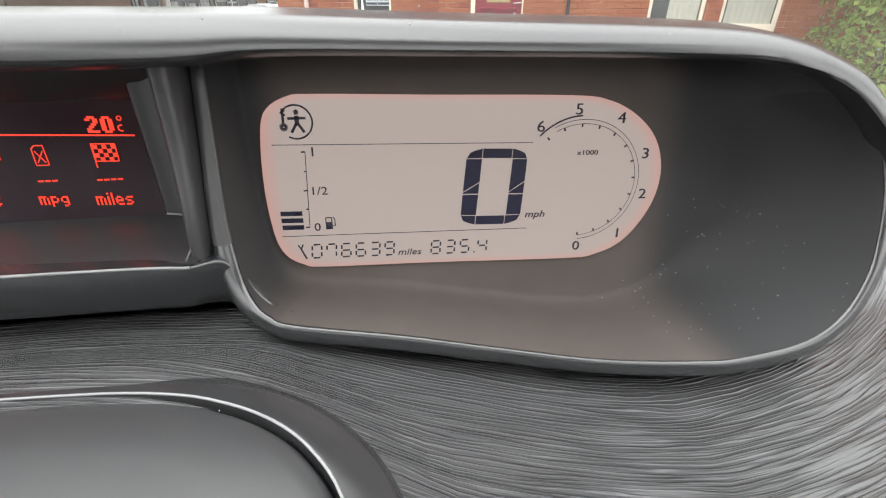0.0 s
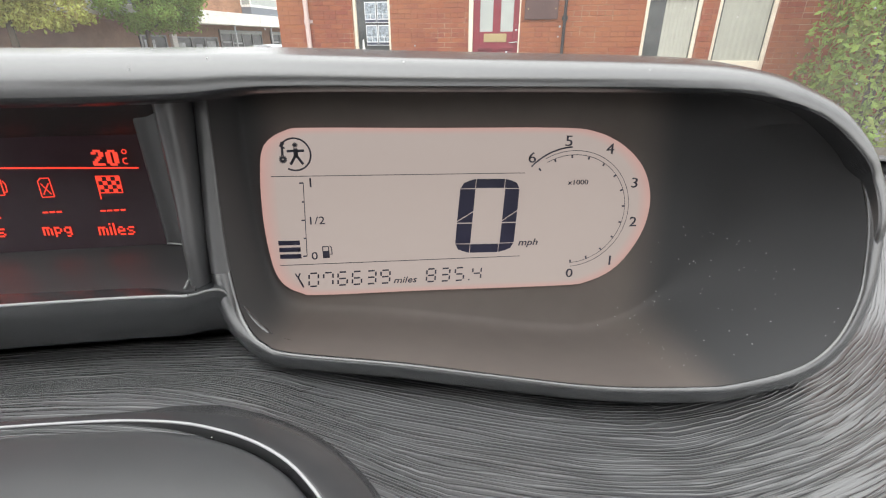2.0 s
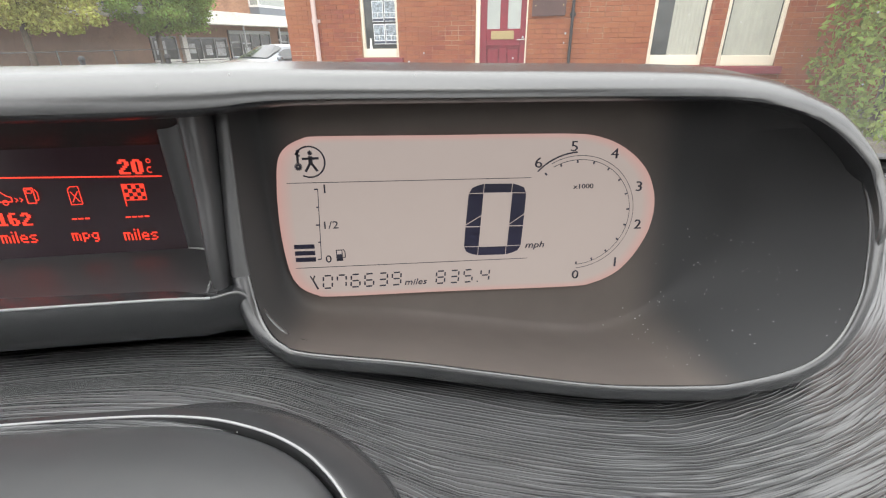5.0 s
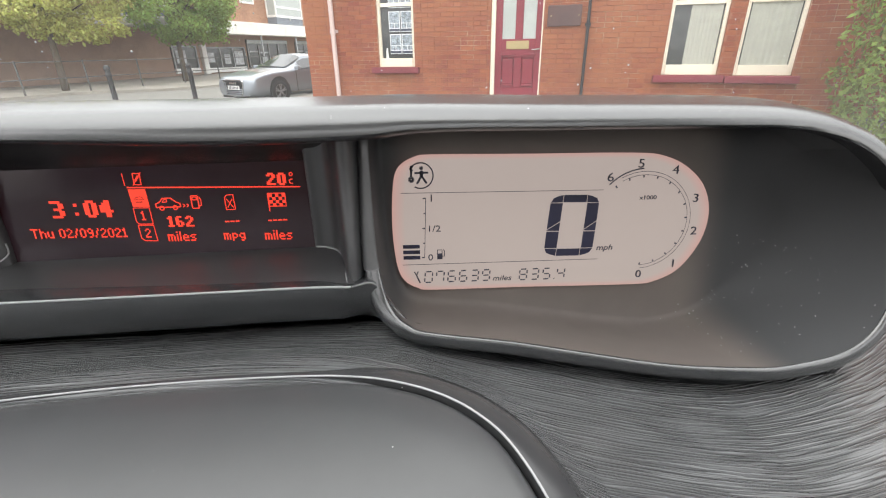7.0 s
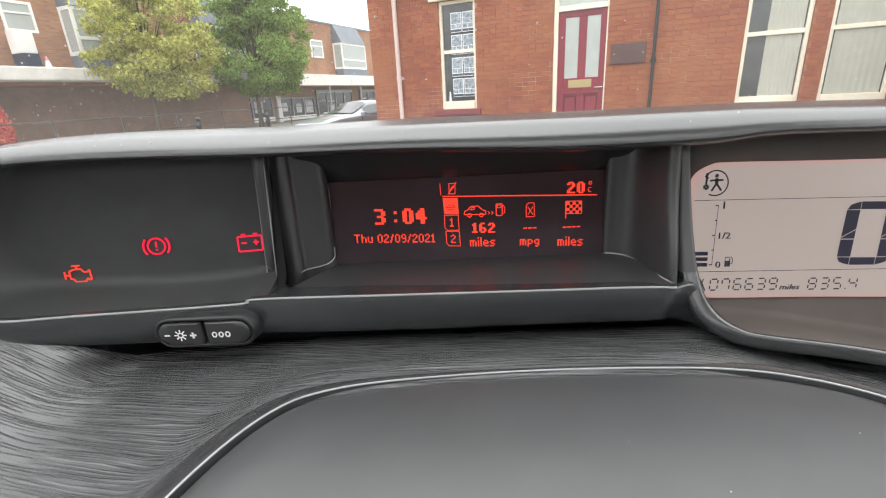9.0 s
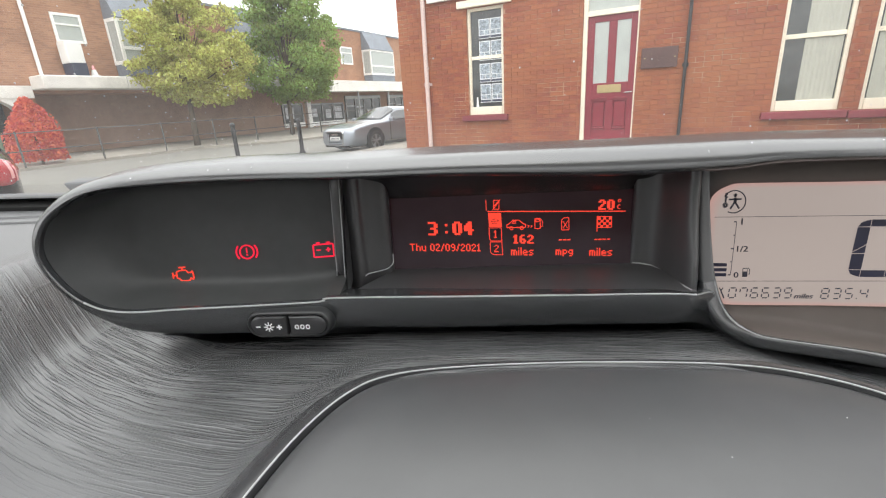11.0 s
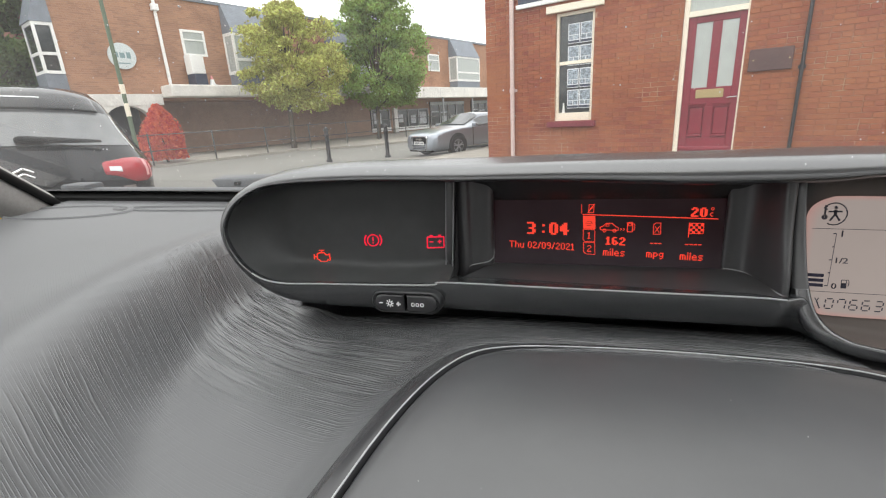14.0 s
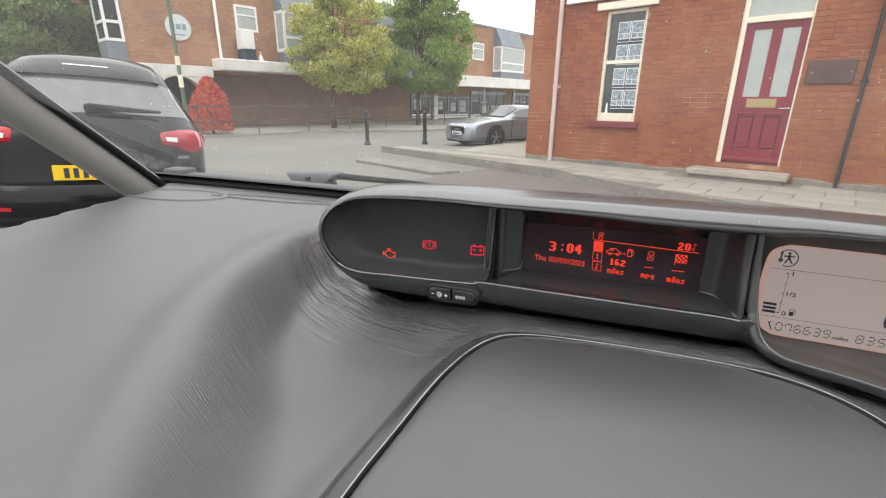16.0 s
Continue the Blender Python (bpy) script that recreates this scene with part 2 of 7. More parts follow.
def reflection_fade(m, other, edges):
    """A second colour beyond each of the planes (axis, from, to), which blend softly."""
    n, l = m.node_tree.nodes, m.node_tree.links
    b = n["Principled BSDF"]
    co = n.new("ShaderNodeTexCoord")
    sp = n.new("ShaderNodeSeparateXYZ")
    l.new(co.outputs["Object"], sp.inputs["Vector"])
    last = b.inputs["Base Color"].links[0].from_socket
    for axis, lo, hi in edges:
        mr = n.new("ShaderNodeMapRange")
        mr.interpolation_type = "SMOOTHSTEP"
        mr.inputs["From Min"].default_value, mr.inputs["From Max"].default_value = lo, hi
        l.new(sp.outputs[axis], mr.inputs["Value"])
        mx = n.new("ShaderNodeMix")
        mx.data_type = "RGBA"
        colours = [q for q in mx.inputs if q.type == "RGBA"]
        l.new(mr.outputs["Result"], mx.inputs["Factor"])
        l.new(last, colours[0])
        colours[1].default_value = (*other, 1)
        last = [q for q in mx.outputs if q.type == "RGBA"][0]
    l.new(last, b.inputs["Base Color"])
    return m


# grey-brown reflection painted into the cover's base colour; its bowl ends stay black
reflection_fade(SMOKED, (0.060, 0.061, 0.063), (("X", 0.094, 0.122), ("X", -0.054, -0.072)))
RED_SCREEN = material("red_screen_glass", (0.034, 0.027, 0.034), 0.14, 0, 60, 0.08, stain=0.3, stain_scale=14)
red_b = RED_SCREEN.node_tree.nodes["Principled BSDF"]
red_b.inputs["Emission Color"].default_value, red_b.inputs["Emission Strength"].default_value = (1.0, 0.12, 0.14, 1), 0.004
INK = material("display_ink", (0.03, 0.03, 0.05), 0.5, 0, 60, 0.05)
DIGIT = material("display_digit", (0.02, 0.02, 0.05), 0.5, 0, 60, 0.05)
WHITE_MARK = material("button_print", (0.92, 0.92, 0.92), 0.5, 0, 200, 0.05)
RED_GLOW = glowing("red_light", (1.0, 0.06, 0.03), 0.85)
CRIMSON_GLOW = glowing("crimson_light", (1.0, 0.015, 0.06), 0.75)
SPECK = material("dust_speck", (0.5, 0.5, 0.5), 0.8)
HEADLINER = material("headliner_cloth", (0.42, 0.38, 0.35), 0.95, 0, 400, 0.1, 0.2, 900)
PILLAR_CLOTH = material("pillar_trim", (0.34, 0.33, 0.315), 0.75, 0, 300, 0.08, 0.2, 1400)
UNSEEN_CLOTH = material("unseen_back_cloth", (0.36, 0.32, 0.29), 0.9, 0, 300, 0.1, 0.2, 900)
CABIN = material("cabin_plastic", (0.07, 0.07, 0.072), 0.6, 0, 200, 0.1, 0.1, 900)
GREY_RUBBER = material("weathered_grey_plastic", (0.055, 0.059, 0.064), 0.5, 0, 120, 0.1, 0.1, 600, stain=0.15, stain_scale=12)
RUBBER = material("black_rubber", (0.010, 0.010, 0.010), 0.6, 0, 80, 0.1, spec=0.2)
SCREEN_GLASS = clear_glass("windscreen_glass", 0.045, (0.97, 0.985, 0.975), 0.074)


def weathered(m, other, scale, lo, hi):
    """Mixes patches of a second colour into a material, with soft ragged edges."""
    n, l = m.node_tree.nodes, m.node_tree.links
    b = n["Principled BSDF"]
    old = b.inputs["Base Color"].links[0].from_socket
    geo = n.new("ShaderNodeNewGeometry")
    no = n.new("ShaderNodeTexNoise")
    no.inputs["Scale"].default_value, no.inputs["Detail"].default_value, no.inputs["Roughness"].default_value = scale, 7.0, 0.65
    l.new(geo.outputs["Position"], no.inputs["Vector"])
    mr = n.new("ShaderNodeMapRange")
    mr.inputs["From Min"].default_value, mr.inputs["From Max"].default_value = lo, hi
    l.new(no.outputs["Fac"], mr.inputs["Value"])
    mx = n.new("ShaderNodeMix")
    mx.data_type = "RGBA"
    colours = [q for q in mx.inputs if q.type == "RGBA"]
    l.new(mr.outputs["Result"], mx.inputs["Factor"])
    l.new(old, colours[0])
    colours[1].default_value = (*other, 1)
    l.new([q for q in mx.outputs if q.type == "RGBA"][0], b.inputs["Base Color"])
    return m


BRICK = weathered(material("red_brick", (0.262, 0.071, 0.033), 0.9, 0, 25, 0.16, 0.4, 120, island=0.16, stain=0.14, stain_scale=0.9), (0.30, 0.112, 0.048), 0.55, 0.42, 0.66)
MORTAR = weathered(material("lime_mortar", (0.285, 0.118, 0.068), 0.95, 0, 40, 0.12, 0.4, 150, stain=0.12), (0.44, 0.28, 0.18), 1.6, 0.51, 0.64)
BRICK_HIGH = coursed("red_brickwork", (0.25, 0.076, 0.038), (0.27, 0.15, 0.10))
BRICK_FAR = coursed("brown_brickwork", (0.37, 0.195, 0.115), (0.36, 0.21, 0.135))
CREAM = material("cream_paint", (0.78, 0.71, 0.58), 0.5, 0, 20, 0.06, stain=0.08)
WHITE = material("white_paint", (0.78, 0.78, 0.76), 0.5, 0, 20, 0.06, stain=0.1)
MAROON = material("maroon_gloss_paint", (0.20, 0.012, 0.026), 0.36, 0, 30, 0.08, 0.05, 200, stain=0.1)
MAROON_SILL = material("maroon_stone_paint", (0.20, 0.03, 0.04), 0.65, 0, 30, 0.12, stain=0.15)
BRASS = material("dull_brass", (0.42, 0.33, 0.17), 0.45, 0.8, 60, 0.15)
BRONZE = material("bronze_plaque", (0.10, 0.055, 0.05), 0.45, 0.4, 60, 0.15, stain=0.15, stain_scale=4)
PIPE_PINK = material("pale_pipe_paint", (0.60, 0.47, 0.44), 0.5, 0, 30, 0.08, stain=0.1)
PIPE_BLACK = material("black_iron_paint", (0.016, 0.016, 0.018), 0.5, 0, 30, 0.1)
RAIL_GREY = material("dull_grey_iron", (0.07, 0.068, 0.064), 0.6, 0, 30, 0.12)
FROST = material("frosted_glass", (0.40, 0.43, 0.41), 0.25, 0, 90, 0.12, 0.2, 300, stain=0.1, stain_scale=5)
PANE = material("dark_window_glass", (0.045, 0.05, 0.05), 0.06, 0, 5, 0.3, spec=0.7)
CURTAIN = material("pale_blind", (0.40, 0.40, 0.35), 0.85, 0, 12, 0.08)
PAPER = material("printed_card", (0.72, 0.74, 0.76), 0.6, 0, 30, 0.08)
PHOTO = material("printed_photo", (0.30, 0.35, 0.40), 0.5, 0, 40, 0.7, stain=0.7, stain_scale=18)
SLAB = material("paving_slab", (0.305, 0.285, 0.245), 0.9, 0, 14, 0.14, 0.3, 90, island=0.08, stain=0.2, stain_scale=0.8)
SLAB_EDGE = material("old_concrete", (0.215, 0.195, 0.165), 0.95, 0, 14, 0.2, 0.4, 60, stain=0.3, stain_scale=1.2)
ASPHALT = material("asphalt", (0.175, 0.170, 0.152), 0.9, 0, 60, 0.2, 0.4, 220, stain=0.15, stain_scale=0.35)
SETTS = material("red_tarmac", (0.135, 0.112, 0.100), 0.9, 0, 50, 0.2, 0.4, 200, stain=0.2, stain_scale=0.6)
STONE = material("door_step_stone", (0.36, 0.32, 0.27), 0.9, 0, 20, 0.15, 0.3, 80, stain=0.2)
GREY_CLAD = material("grey_cladding", (0.17, 0.19, 0.22), 0.6, 0, 6, 0.1, stain=0.1)
GREY_FRAME = material("grey_metal_frame", (0.34, 0.35, 0.36), 0.5, 0.2, 20, 0.1, stain=0.15)
POSTER = material("faded_poster", (0.50, 0.52, 0.55), 0.6, 0, 9, 0.35, stain=0.3, stain_scale=4)
CONCRETE = material("pale_concrete", (0.70, 0.68, 0.64), 0.85, 0, 10, 0.1, stain=0.15)
DIM = material("shaded_shop_brick", (0.33, 0.215, 0.155), 0.9, 0, 6, 0.08, stain=0.12)
DARK_OPEN = material("dark_interior", (0.02, 0.02, 0.02), 0.8, 0, 5, 0.2)
BARK = material("bark", (0.09, 0.07, 0.05), 0.95, 0, 40, 0.3, 0.5, 120)


def leafy(name, color, rough=0.6, island=0.4, through=0.45):
    """Leaves: a matt face that also lets light through."""
    m = material(name, color, rough, 0, 3, 0.15, island=island)
    n, l = m.node_tree.nodes, m.node_tree.links
    out = n["Material Output"]
    b = n["Principled BSDF"]
    tl = n.new("ShaderNodeBsdfTranslucent")
    l.new(b.inputs["Base Color"].links[0].from_socket, tl.inputs["Color"])
    mx = n.new("ShaderNodeMixShader")
    mx.inputs["Fac"].default_value = through
    l.new(b.outputs["BSDF"], mx.inputs[1])
    l.new(tl.outputs["BSDF"], mx.inputs[2])
    l.new(mx.outputs["Shader"], out.inputs["Surface"])
    return m


LEAF_YELLOW = leafy("yellowing_leaves", (0.47, 0.47, 0.135), island=0.45)
LEAF_GREEN = leafy("green_leaves", (0.23, 0.31, 0.075), island=0.55)
LEAF_HEDGE = leafy("hedge_leaves", (0.27, 0.34, 0.075), island=0.55)
LEAF_DARK = leafy("dark_tree_leaves", (0.185, 0.25, 0.085))
LEAF_RED = leafy("red_shrub_leaves", (0.60, 0.125, 0.085), island=0.3)
SILVER = material("silver_car_paint", (0.25, 0.275, 0.31), 0.28, 0.45, 20, 0.03, coat=0.8)
BLACK_PAINT = material("black_car_paint", (0.008, 0.0085, 0.010), 0.12, 0.0, 20, 0.05, coat=0.0, spec=0.30, stain=0.2, stain_scale=2)
CAR_GLASS = material("car_glass", (0.05, 0.055, 0.06), 0.06, 0, 5, 0.1, spec=0.6)
# base colour lifted to grey to paint in the sky that this glass mirrors
BACK_GLASS = material("sky_grey_rear_glass", (0.12, 0.125, 0.128), 0.08, 0, 9, 0.12, spec=1.0, stain=0.2, stain_scale=3)
TAIL = material("tail_lamp_red", (0.34, 0.005, 0.014), 0.10, 0, 30, 0.1, coat=0.2)
LAMP_CLEAR = material("lamp_clear", (0.62, 0.62, 0.64), 0.12, 0.3, 30, 0.1)
LAMP_PINK = material("lamp_pale_red", (0.75, 0.30, 0.30), 0.12, 0.1, 30, 0.1)
CHROME = material("chrome", (0.62, 0.62, 0.63), 0.12, 1.0, 20, 0.04)
PLATE_YELLOW = material("yellow_plate", (0.72, 0.48, 0.01), 0.4, 0, 20, 0.05)
PLATE_WHITE = material("white_plate", (0.72, 0.72, 0.70), 0.4, 0, 20, 0.05)
TYRE = material("tyre_rubber", (0.015, 0.015, 0.016), 0.8, 0, 60, 0.15)
RIM = material("alloy_rim", (0.35, 0.35, 0.36), 0.3, 0.8, 20, 0.05)
POST_GREEN = material("green_post_paint", (0.10, 0.135, 0.085), 0.6, 0, 20, 0.1)
SIGN_GREY = material("pale_sign", (0.55, 0.60, 0.60), 0.5, 0, 10, 0.06)
SIGN_INK = material("grey_green_sign_print", (0.20, 0.29, 0.30), 0.5)
NAVY = material("navy_sign", (0.03, 0.04, 0.07), 0.4, 0, 10, 0.1)


def lcd_light(name):
    """A grey-pink backlit liquid crystal panel, pinker along its rim where the lamps sit."""
    m = bpy.data.materials.new(name)
    m.use_nodes = True
    n, l = m.node_tree.nodes, m.node_tree.links
    b = n["Principled BSDF"]
    b.inputs["Roughness"].default_value = 0.25
    uv = n.new("ShaderNodeUVMap")
    uv.uv_map = "rim"
    sp = n.new("ShaderNodeSeparateXYZ")
    l.new(uv.outputs["UV"], sp.inputs["Vector"])
    rp = n.new("ShaderNodeValToRGB")
    rp.color_ramp.elements[0].color = (0.52, 0.295, 0.26, 1)
    rp.color_ramp.elements[1].color = (0.415, 0.345, 0.315, 1)
    rp.color_ramp.elements[1].position = 0.55
    l.new(sp.outputs["X"], rp.inputs["Fac"])
    b.inputs["Base Color"].default_value = (0.12, 0.11, 0.1, 1)
    l.new(rp.outputs["Color"], b.inputs["Emission Color"])
    b.inputs["Emission Strength"].default_value = 0.72
    return m


LCD = lcd_light("backlit_panel")


# ---- building helpers ----
def mesh_of(bm, name, smooth=False, angle=None):
    me = bpy.data.meshes.new(name)
    bm.normal_update()
    bm.to_mesh(me)
    bm.free()
    if smooth:
        for p in me.polygons:
            p.use_smooth = True
    if angle:
        me.set_sharp_from_angle(angle=radians(angle))
    return me


def part(name, bm, mat, parent=None, label="", smooth=False, angle=None, kind=""):
    """Links a bmesh as one mesh object under a thing or a part."""
    ob = new(name, mesh_of(bm, name, smooth, angle))
    if mat:
        ob.data.materials.append(mat)
    if parent:
        ob.parent = parent
    if label:
        ob["label"] = label
    if kind:
        ob["kind"] = kind
    return ob


def thing(name, label, category, at=None, group="", kind=""):
    ob = new(name)
    ob.empty_display_size = 0.1
    if at is not None:
        ob.matrix_world = at
    return tagged(ob, label, category, group, kind)


def box(bm, x0, x1, y0, y1, z0, z1, bevel=0.0, seg=2):
    made = bmesh.ops.create_cube(bm, size=1.0)["verts"]
    for v in made:
        v.co = ((x0 + x1) / 2 + v.co.x * (x1 - x0), (y0 + y1) / 2 + v.co.y * (y1 - y0), (z0 + z1) / 2 + v.co.z * (z1 - z0))
    if bevel:
        edges = list({e for v in made for e in v.link_edges})
        bmesh.ops.bevel(bm, geom=edges, offset=bevel, segments=seg, affect="EDGES", profile=0.5)
    return bm


def boxed(*a, **k):
    return box(bmesh.new(), *a, **k)


def rod(bm, a, b, r0, r1=None, seg=12, caps=True):
    a, b = Vector(a), Vector(b)
    r1 = r0 if r1 is None else r1
    turn = (b - a).to_track_quat("Z", "Y").to_matrix().to_4x4()
    made = bmesh.ops.create_cone(bm, cap_ends=caps, segments=seg, radius1=r0, radius2=r1, depth=(b - a).length)["verts"]
    bmesh.ops.transform(bm, matrix=Matrix.Translation((a + b) / 2) @ turn, verts=made)
    return bm


def smooth_loop(points, steps=6, closed=True):
    """A curve through a few handles."""
    pts = [Vector(p) for p in points]
    n, out = len(pts), []
    for i in range(n if closed else n - 1):
        p = [pts[(i + k) % n] if closed else pts[min(max(i + k, 0), n - 1)] for k in (-1, 0, 1, 2)]
        for s in range(steps):
            t = s / steps
            out.append(0.5 * (2 * p[1] + (p[2] - p[0]) * t + (2 * p[0] - 5 * p[1] + 4 * p[2] - p[3]) * t * t
                              + (3 * p[1] - p[0] - 3 * p[2] + p[3]) * t ** 3))
    if not closed:
        out.append(pts[-1])
    return out


def bridge(bm, rings, closed=True):
    """Quads between rings of vertices of one length."""
    for a, b in zip(rings, rings[1:]):
        n = len(a)
        for i in range(n if closed else n - 1):
            j = (i + 1) % n
            bm.faces.new((a[i], a[j], b[j], b[i]))


def smoothstep(a, b, x):
    k = min(1.0, max(0.0, (x - a) / (b - a)))
    return k * k * (3 - 2 * k)


def leaf_cloud(name, count, place, size, mat, parent, seed, droop=0.3):
    """Many small folded leaves, joined into one mesh."""
    rng = np.random.default_rng(seed)
    verts, faces = [], []
    for i in range(count):
        c = Vector(place(rng))
        s = size * rng.uniform(0.6, 1.35)
        ax = Vector(rng.normal(size=3)).normalized()
        bx = ax.orthogonal().normalized()
        cx = ax.cross(bx)
        ax.z -= droop
        k = len(verts)
        verts += [c - ax * s * 0.5, c + bx * s * 0.32 + cx * s * 0.08, c + ax * s * 0.5, c - bx * s * 0.32 + cx * s * 0.08]
        faces += [(k, k + 1, k + 2), (k, k + 2, k + 3)]
    me = bpy.data.meshes.new(name)
    me.from_pydata([tuple(v) for v in verts], [], faces)
    me.materials.append(mat)
    ob = new(name, me)
    ob.parent = parent
    ob["kind"] = "stuff"
    return ob


def lettering(name, text, size, mat, parent, m, label="", shear=0.0, stretch=1.0, depth=0.0002, align="CENTER", bold=0.0):
    """Flat raised letters in the built-in font, centred on the pose m."""
    cu = bpy.data.curves.new(name, "FONT")
    cu.body, cu.size, cu.align_x, cu.align_y, cu.shear, cu.extrude = text, size, align, "CENTER", shear, depth
    cu.resolution_u, cu.offset = 3, bold
    tmp = bpy.data.objects.new(name, cu)
    scene.collection.objects.link(tmp)
    me = bpy.data.meshes.new_from_object(tmp.evaluated_get(bpy.context.evaluated_depsgraph_get()))
    scene.collection.objects.unlink(tmp)
    bpy.data.objects.remove(tmp)
    bpy.data.curves.remove(cu)
    me.transform(m @ Matrix.Diagonal((stretch, 1, 1, 1)))
    me.materials.clear()
    me.materials.append(mat)
    ob = new(name, me)
    ob.parent = parent
    if label:
        ob["label"] = label
    return ob


# ---- car cabin: dashboard ----
DASH = pose(0, 0.26, 1.13, 0, 0, 22.5)   # x along the dashboard, y towards the windscreen
RIDGE = smooth_loop([(-0.492, 0.10), (-0.490, 0.03), (-0.482, -0.062), (-0.456, -0.149), (-0.424, -0.208), (-0.392, -0.262),
                     (-0.355, -0.315), (-0.30, -0.40), (-0.25, -0.50)], 5, False)


def ridge_at(y):
    for a, b in zip(RIDGE, RIDGE[1:]):
        if a.y >= y >= b.y:
            return a.x + (b.x - a.x) * (a.y - y) / max(1e-6, a.y - b.y)
    return RIDGE[0].x if y > 0 else RIDGE[-1].x


def screen_y(x):
    return 0.15 + 0.06 * (1 - ((x + 0.05) / 0.85) ** 2)


def shelf_height(x):
    """The level of the dashboard's top, which leans down to the driver's side."""
    return 0.016 - 0.036 * x - 0.03 * max(0.0, x)


def door_line(y):
    """Where the dashboard ends against the door."""
    return -0.816 + 0.19 * (0.10 - y) if y < 0.10 else -0.816 - 0.6 * (y - 0.10)


def dash_height(x, y):
    """The skin's height: a raised shelf on the passenger's side that rolls down into a scoop before the displays."""
    low = -0.013 + (0.003 + 0.007 * smoothstep(-0.045, -0.10, x)) * smoothstep(-0.115, -0.05, y) - 0.029 * min(1.0, max(0.0, (x + 0.06) / 0.15)) - 0.05 * smoothstep(-0.30, -0.45, y)
    shelf = shelf_height(x)
    r = ridge_at(y)
    end = smoothstep(-0.24, -0.09, y)                     # the roll is short and steep beside the binnacle, long and easy before it
    low -= 0.006 * end * smoothstep(-0.26, -0.42, x)
    k = (0.75 + 0.15 * end) * smoothstep(r + 0.075 - 0.030 * end, r + 0.002 - 0.006 * end, x) + (0.25 - 0.15 * end) * smoothstep(r + 0.15, r - 0.002, x)
    back = smoothstep(-0.02, 0.10, y)
    k = max(k, back)
    h = low + (shelf - low) * k + 0.007 * math.exp(-((x - r + 0.008) / 0.024) ** 2) * (1 - back)
    h -= 0.004 * math.exp(-((x + 0.385) / 0.045) ** 2 - ((y + 0.048) / 0.036) ** 2)      # a hollow before the end of the binnacle
    h -= 0.006 * math.exp(-((y + 0.028) / 0.026) ** 2) * smoothstep(-0.40, -0.36, x) * smoothstep(-0.06, -0.10, x)
    h -= 0.5 * smoothstep(door_line(y) + 0.005, door_line(y) - 0.03, x)
    inside = smoothstep(-0.405, -0.385, x) * smoothstep(0.165, 0.14, x)
    foot = -0.014 - 0.026 * smoothstep(-0.08, 0.0, x) - 0.006 * smoothstep(0.0, 0.1, x)
    return h - 0.07 * inside * smoothstep(foot, foot + 0.010, y) * smoothstep(0.10, 0.08, y)


def flow_at(x, y):
    """How far along the grain a place lies, and how far out from the displays' foot; the grain bends round the driver's end."""
    if x > 0.07:
        return 0.07 + (math.atan2(y - 0.24, x - 0.07) + math.pi / 2) * 0.32, math.hypot(x - 0.07, y - 0.24) - 0.30
    return x, -0.03 - 0.030 * smoothstep(-0.14, 0.07, x) - y + 1.25 * min(0.0, x + 0.25) ** 2


dashboard = thing("dashboard", "black soft-skinned car dashboard with long wrinkled grain", "dashboard", DASH)
LID_EDGE = smooth_loop([(-0.289, -0.30), (-0.2885, -0.248), (-0.2845, -0.206), (-0.279, -0.155), (-0.270, -0.117), (-0.257, -0.092),
                        (-0.240, -0.0810), (-0.209, -0.0755), (-0.156, -0.0728), (-0.107, -0.0742), (-0.082, -0.0775),
                        (-0.066, -0.0830), (-0.053, -0.0905), (-0.043, -0.100), (-0.035, -0.113), (-0.029, -0.135), (-0.025, -0.17),
                        (-0.023, -0.25), (-0.03, -0.37), (-0.06, -0.41), (-0.24, -0.41), (-0.285, -0.37)], 5)
mid = Vector((-0.155, -0.24))


def around(loop, out, z):
    """The loop pushed outwards by out metres, at the height z."""
    n, got = len(loop), []
    for i in range(n):
        t = (loop[(i + 1) % n] - loop[i - 1]).normalized()
        nrm = Vector((t.y, -t.x))
        if nrm.dot(loop[i] - mid) < 0:
            nrm = -nrm
        p = loop[i] + nrm * out
        got.append((p.x, p.y, z))
    return got


EDGE_XY = np.array([(p.x, p.y) for p in LID_EDGE])
bm = bmesh.new()
flow_uv, depth_uv = bm.loops.layers.uv.new("flow"), bm.loops.layers.uv.new("depth")
NX, NY = 210, 118
grid = [[bm.verts.new((-1.0 + 1.62 * i / NX, -0.44 + (screen_y(-1.0 + 1.62 * i / NX) + 0.445) * j / NY, 0)) for i in range(NX + 1)] for j in range(NY + 1)]
for row in grid:
    for v in row:
        near = math.sqrt(float(((EDGE_XY - (v.co.x, v.co.y)) ** 2).sum(1).min()))
        v.co.z = dash_height(v.co.x, v.co.y) + 0.011 * smoothstep(0.040, 0.008, near)
for j in range(NY):
    for i in range(NX):
        f = bm.faces.new((grid[j][i], grid[j][i + 1], grid[j + 1][i + 1], grid[j + 1][i]))
        for lp in f.loops:
            x, y = lp.vert.co.x, lp.vert.co.y
            lp[flow_uv].uv = fl = flow_at(x, y)
            r = ridge_at(y)
            amount = smoothstep(r - 0.03, r + 0.03, x) * (1 - 0.96 * smoothstep(0.05, 0.14, fl[1]) * smoothstep(-0.20, -0.32, x))
            amount = max(amount, 0.45 * smoothstep(r + 0.005, r + 0.02, x) * smoothstep(r + 0.06, r + 0.03, x) * smoothstep(-0.30, -0.18, y))
            amount = max(amount, 0.45 * smoothstep(r - 0.13, r - 0.24, x) * smoothstep(-0.06, -0.16, y))
            lp[depth_uv].uv = (max(0.05, amount), 0)
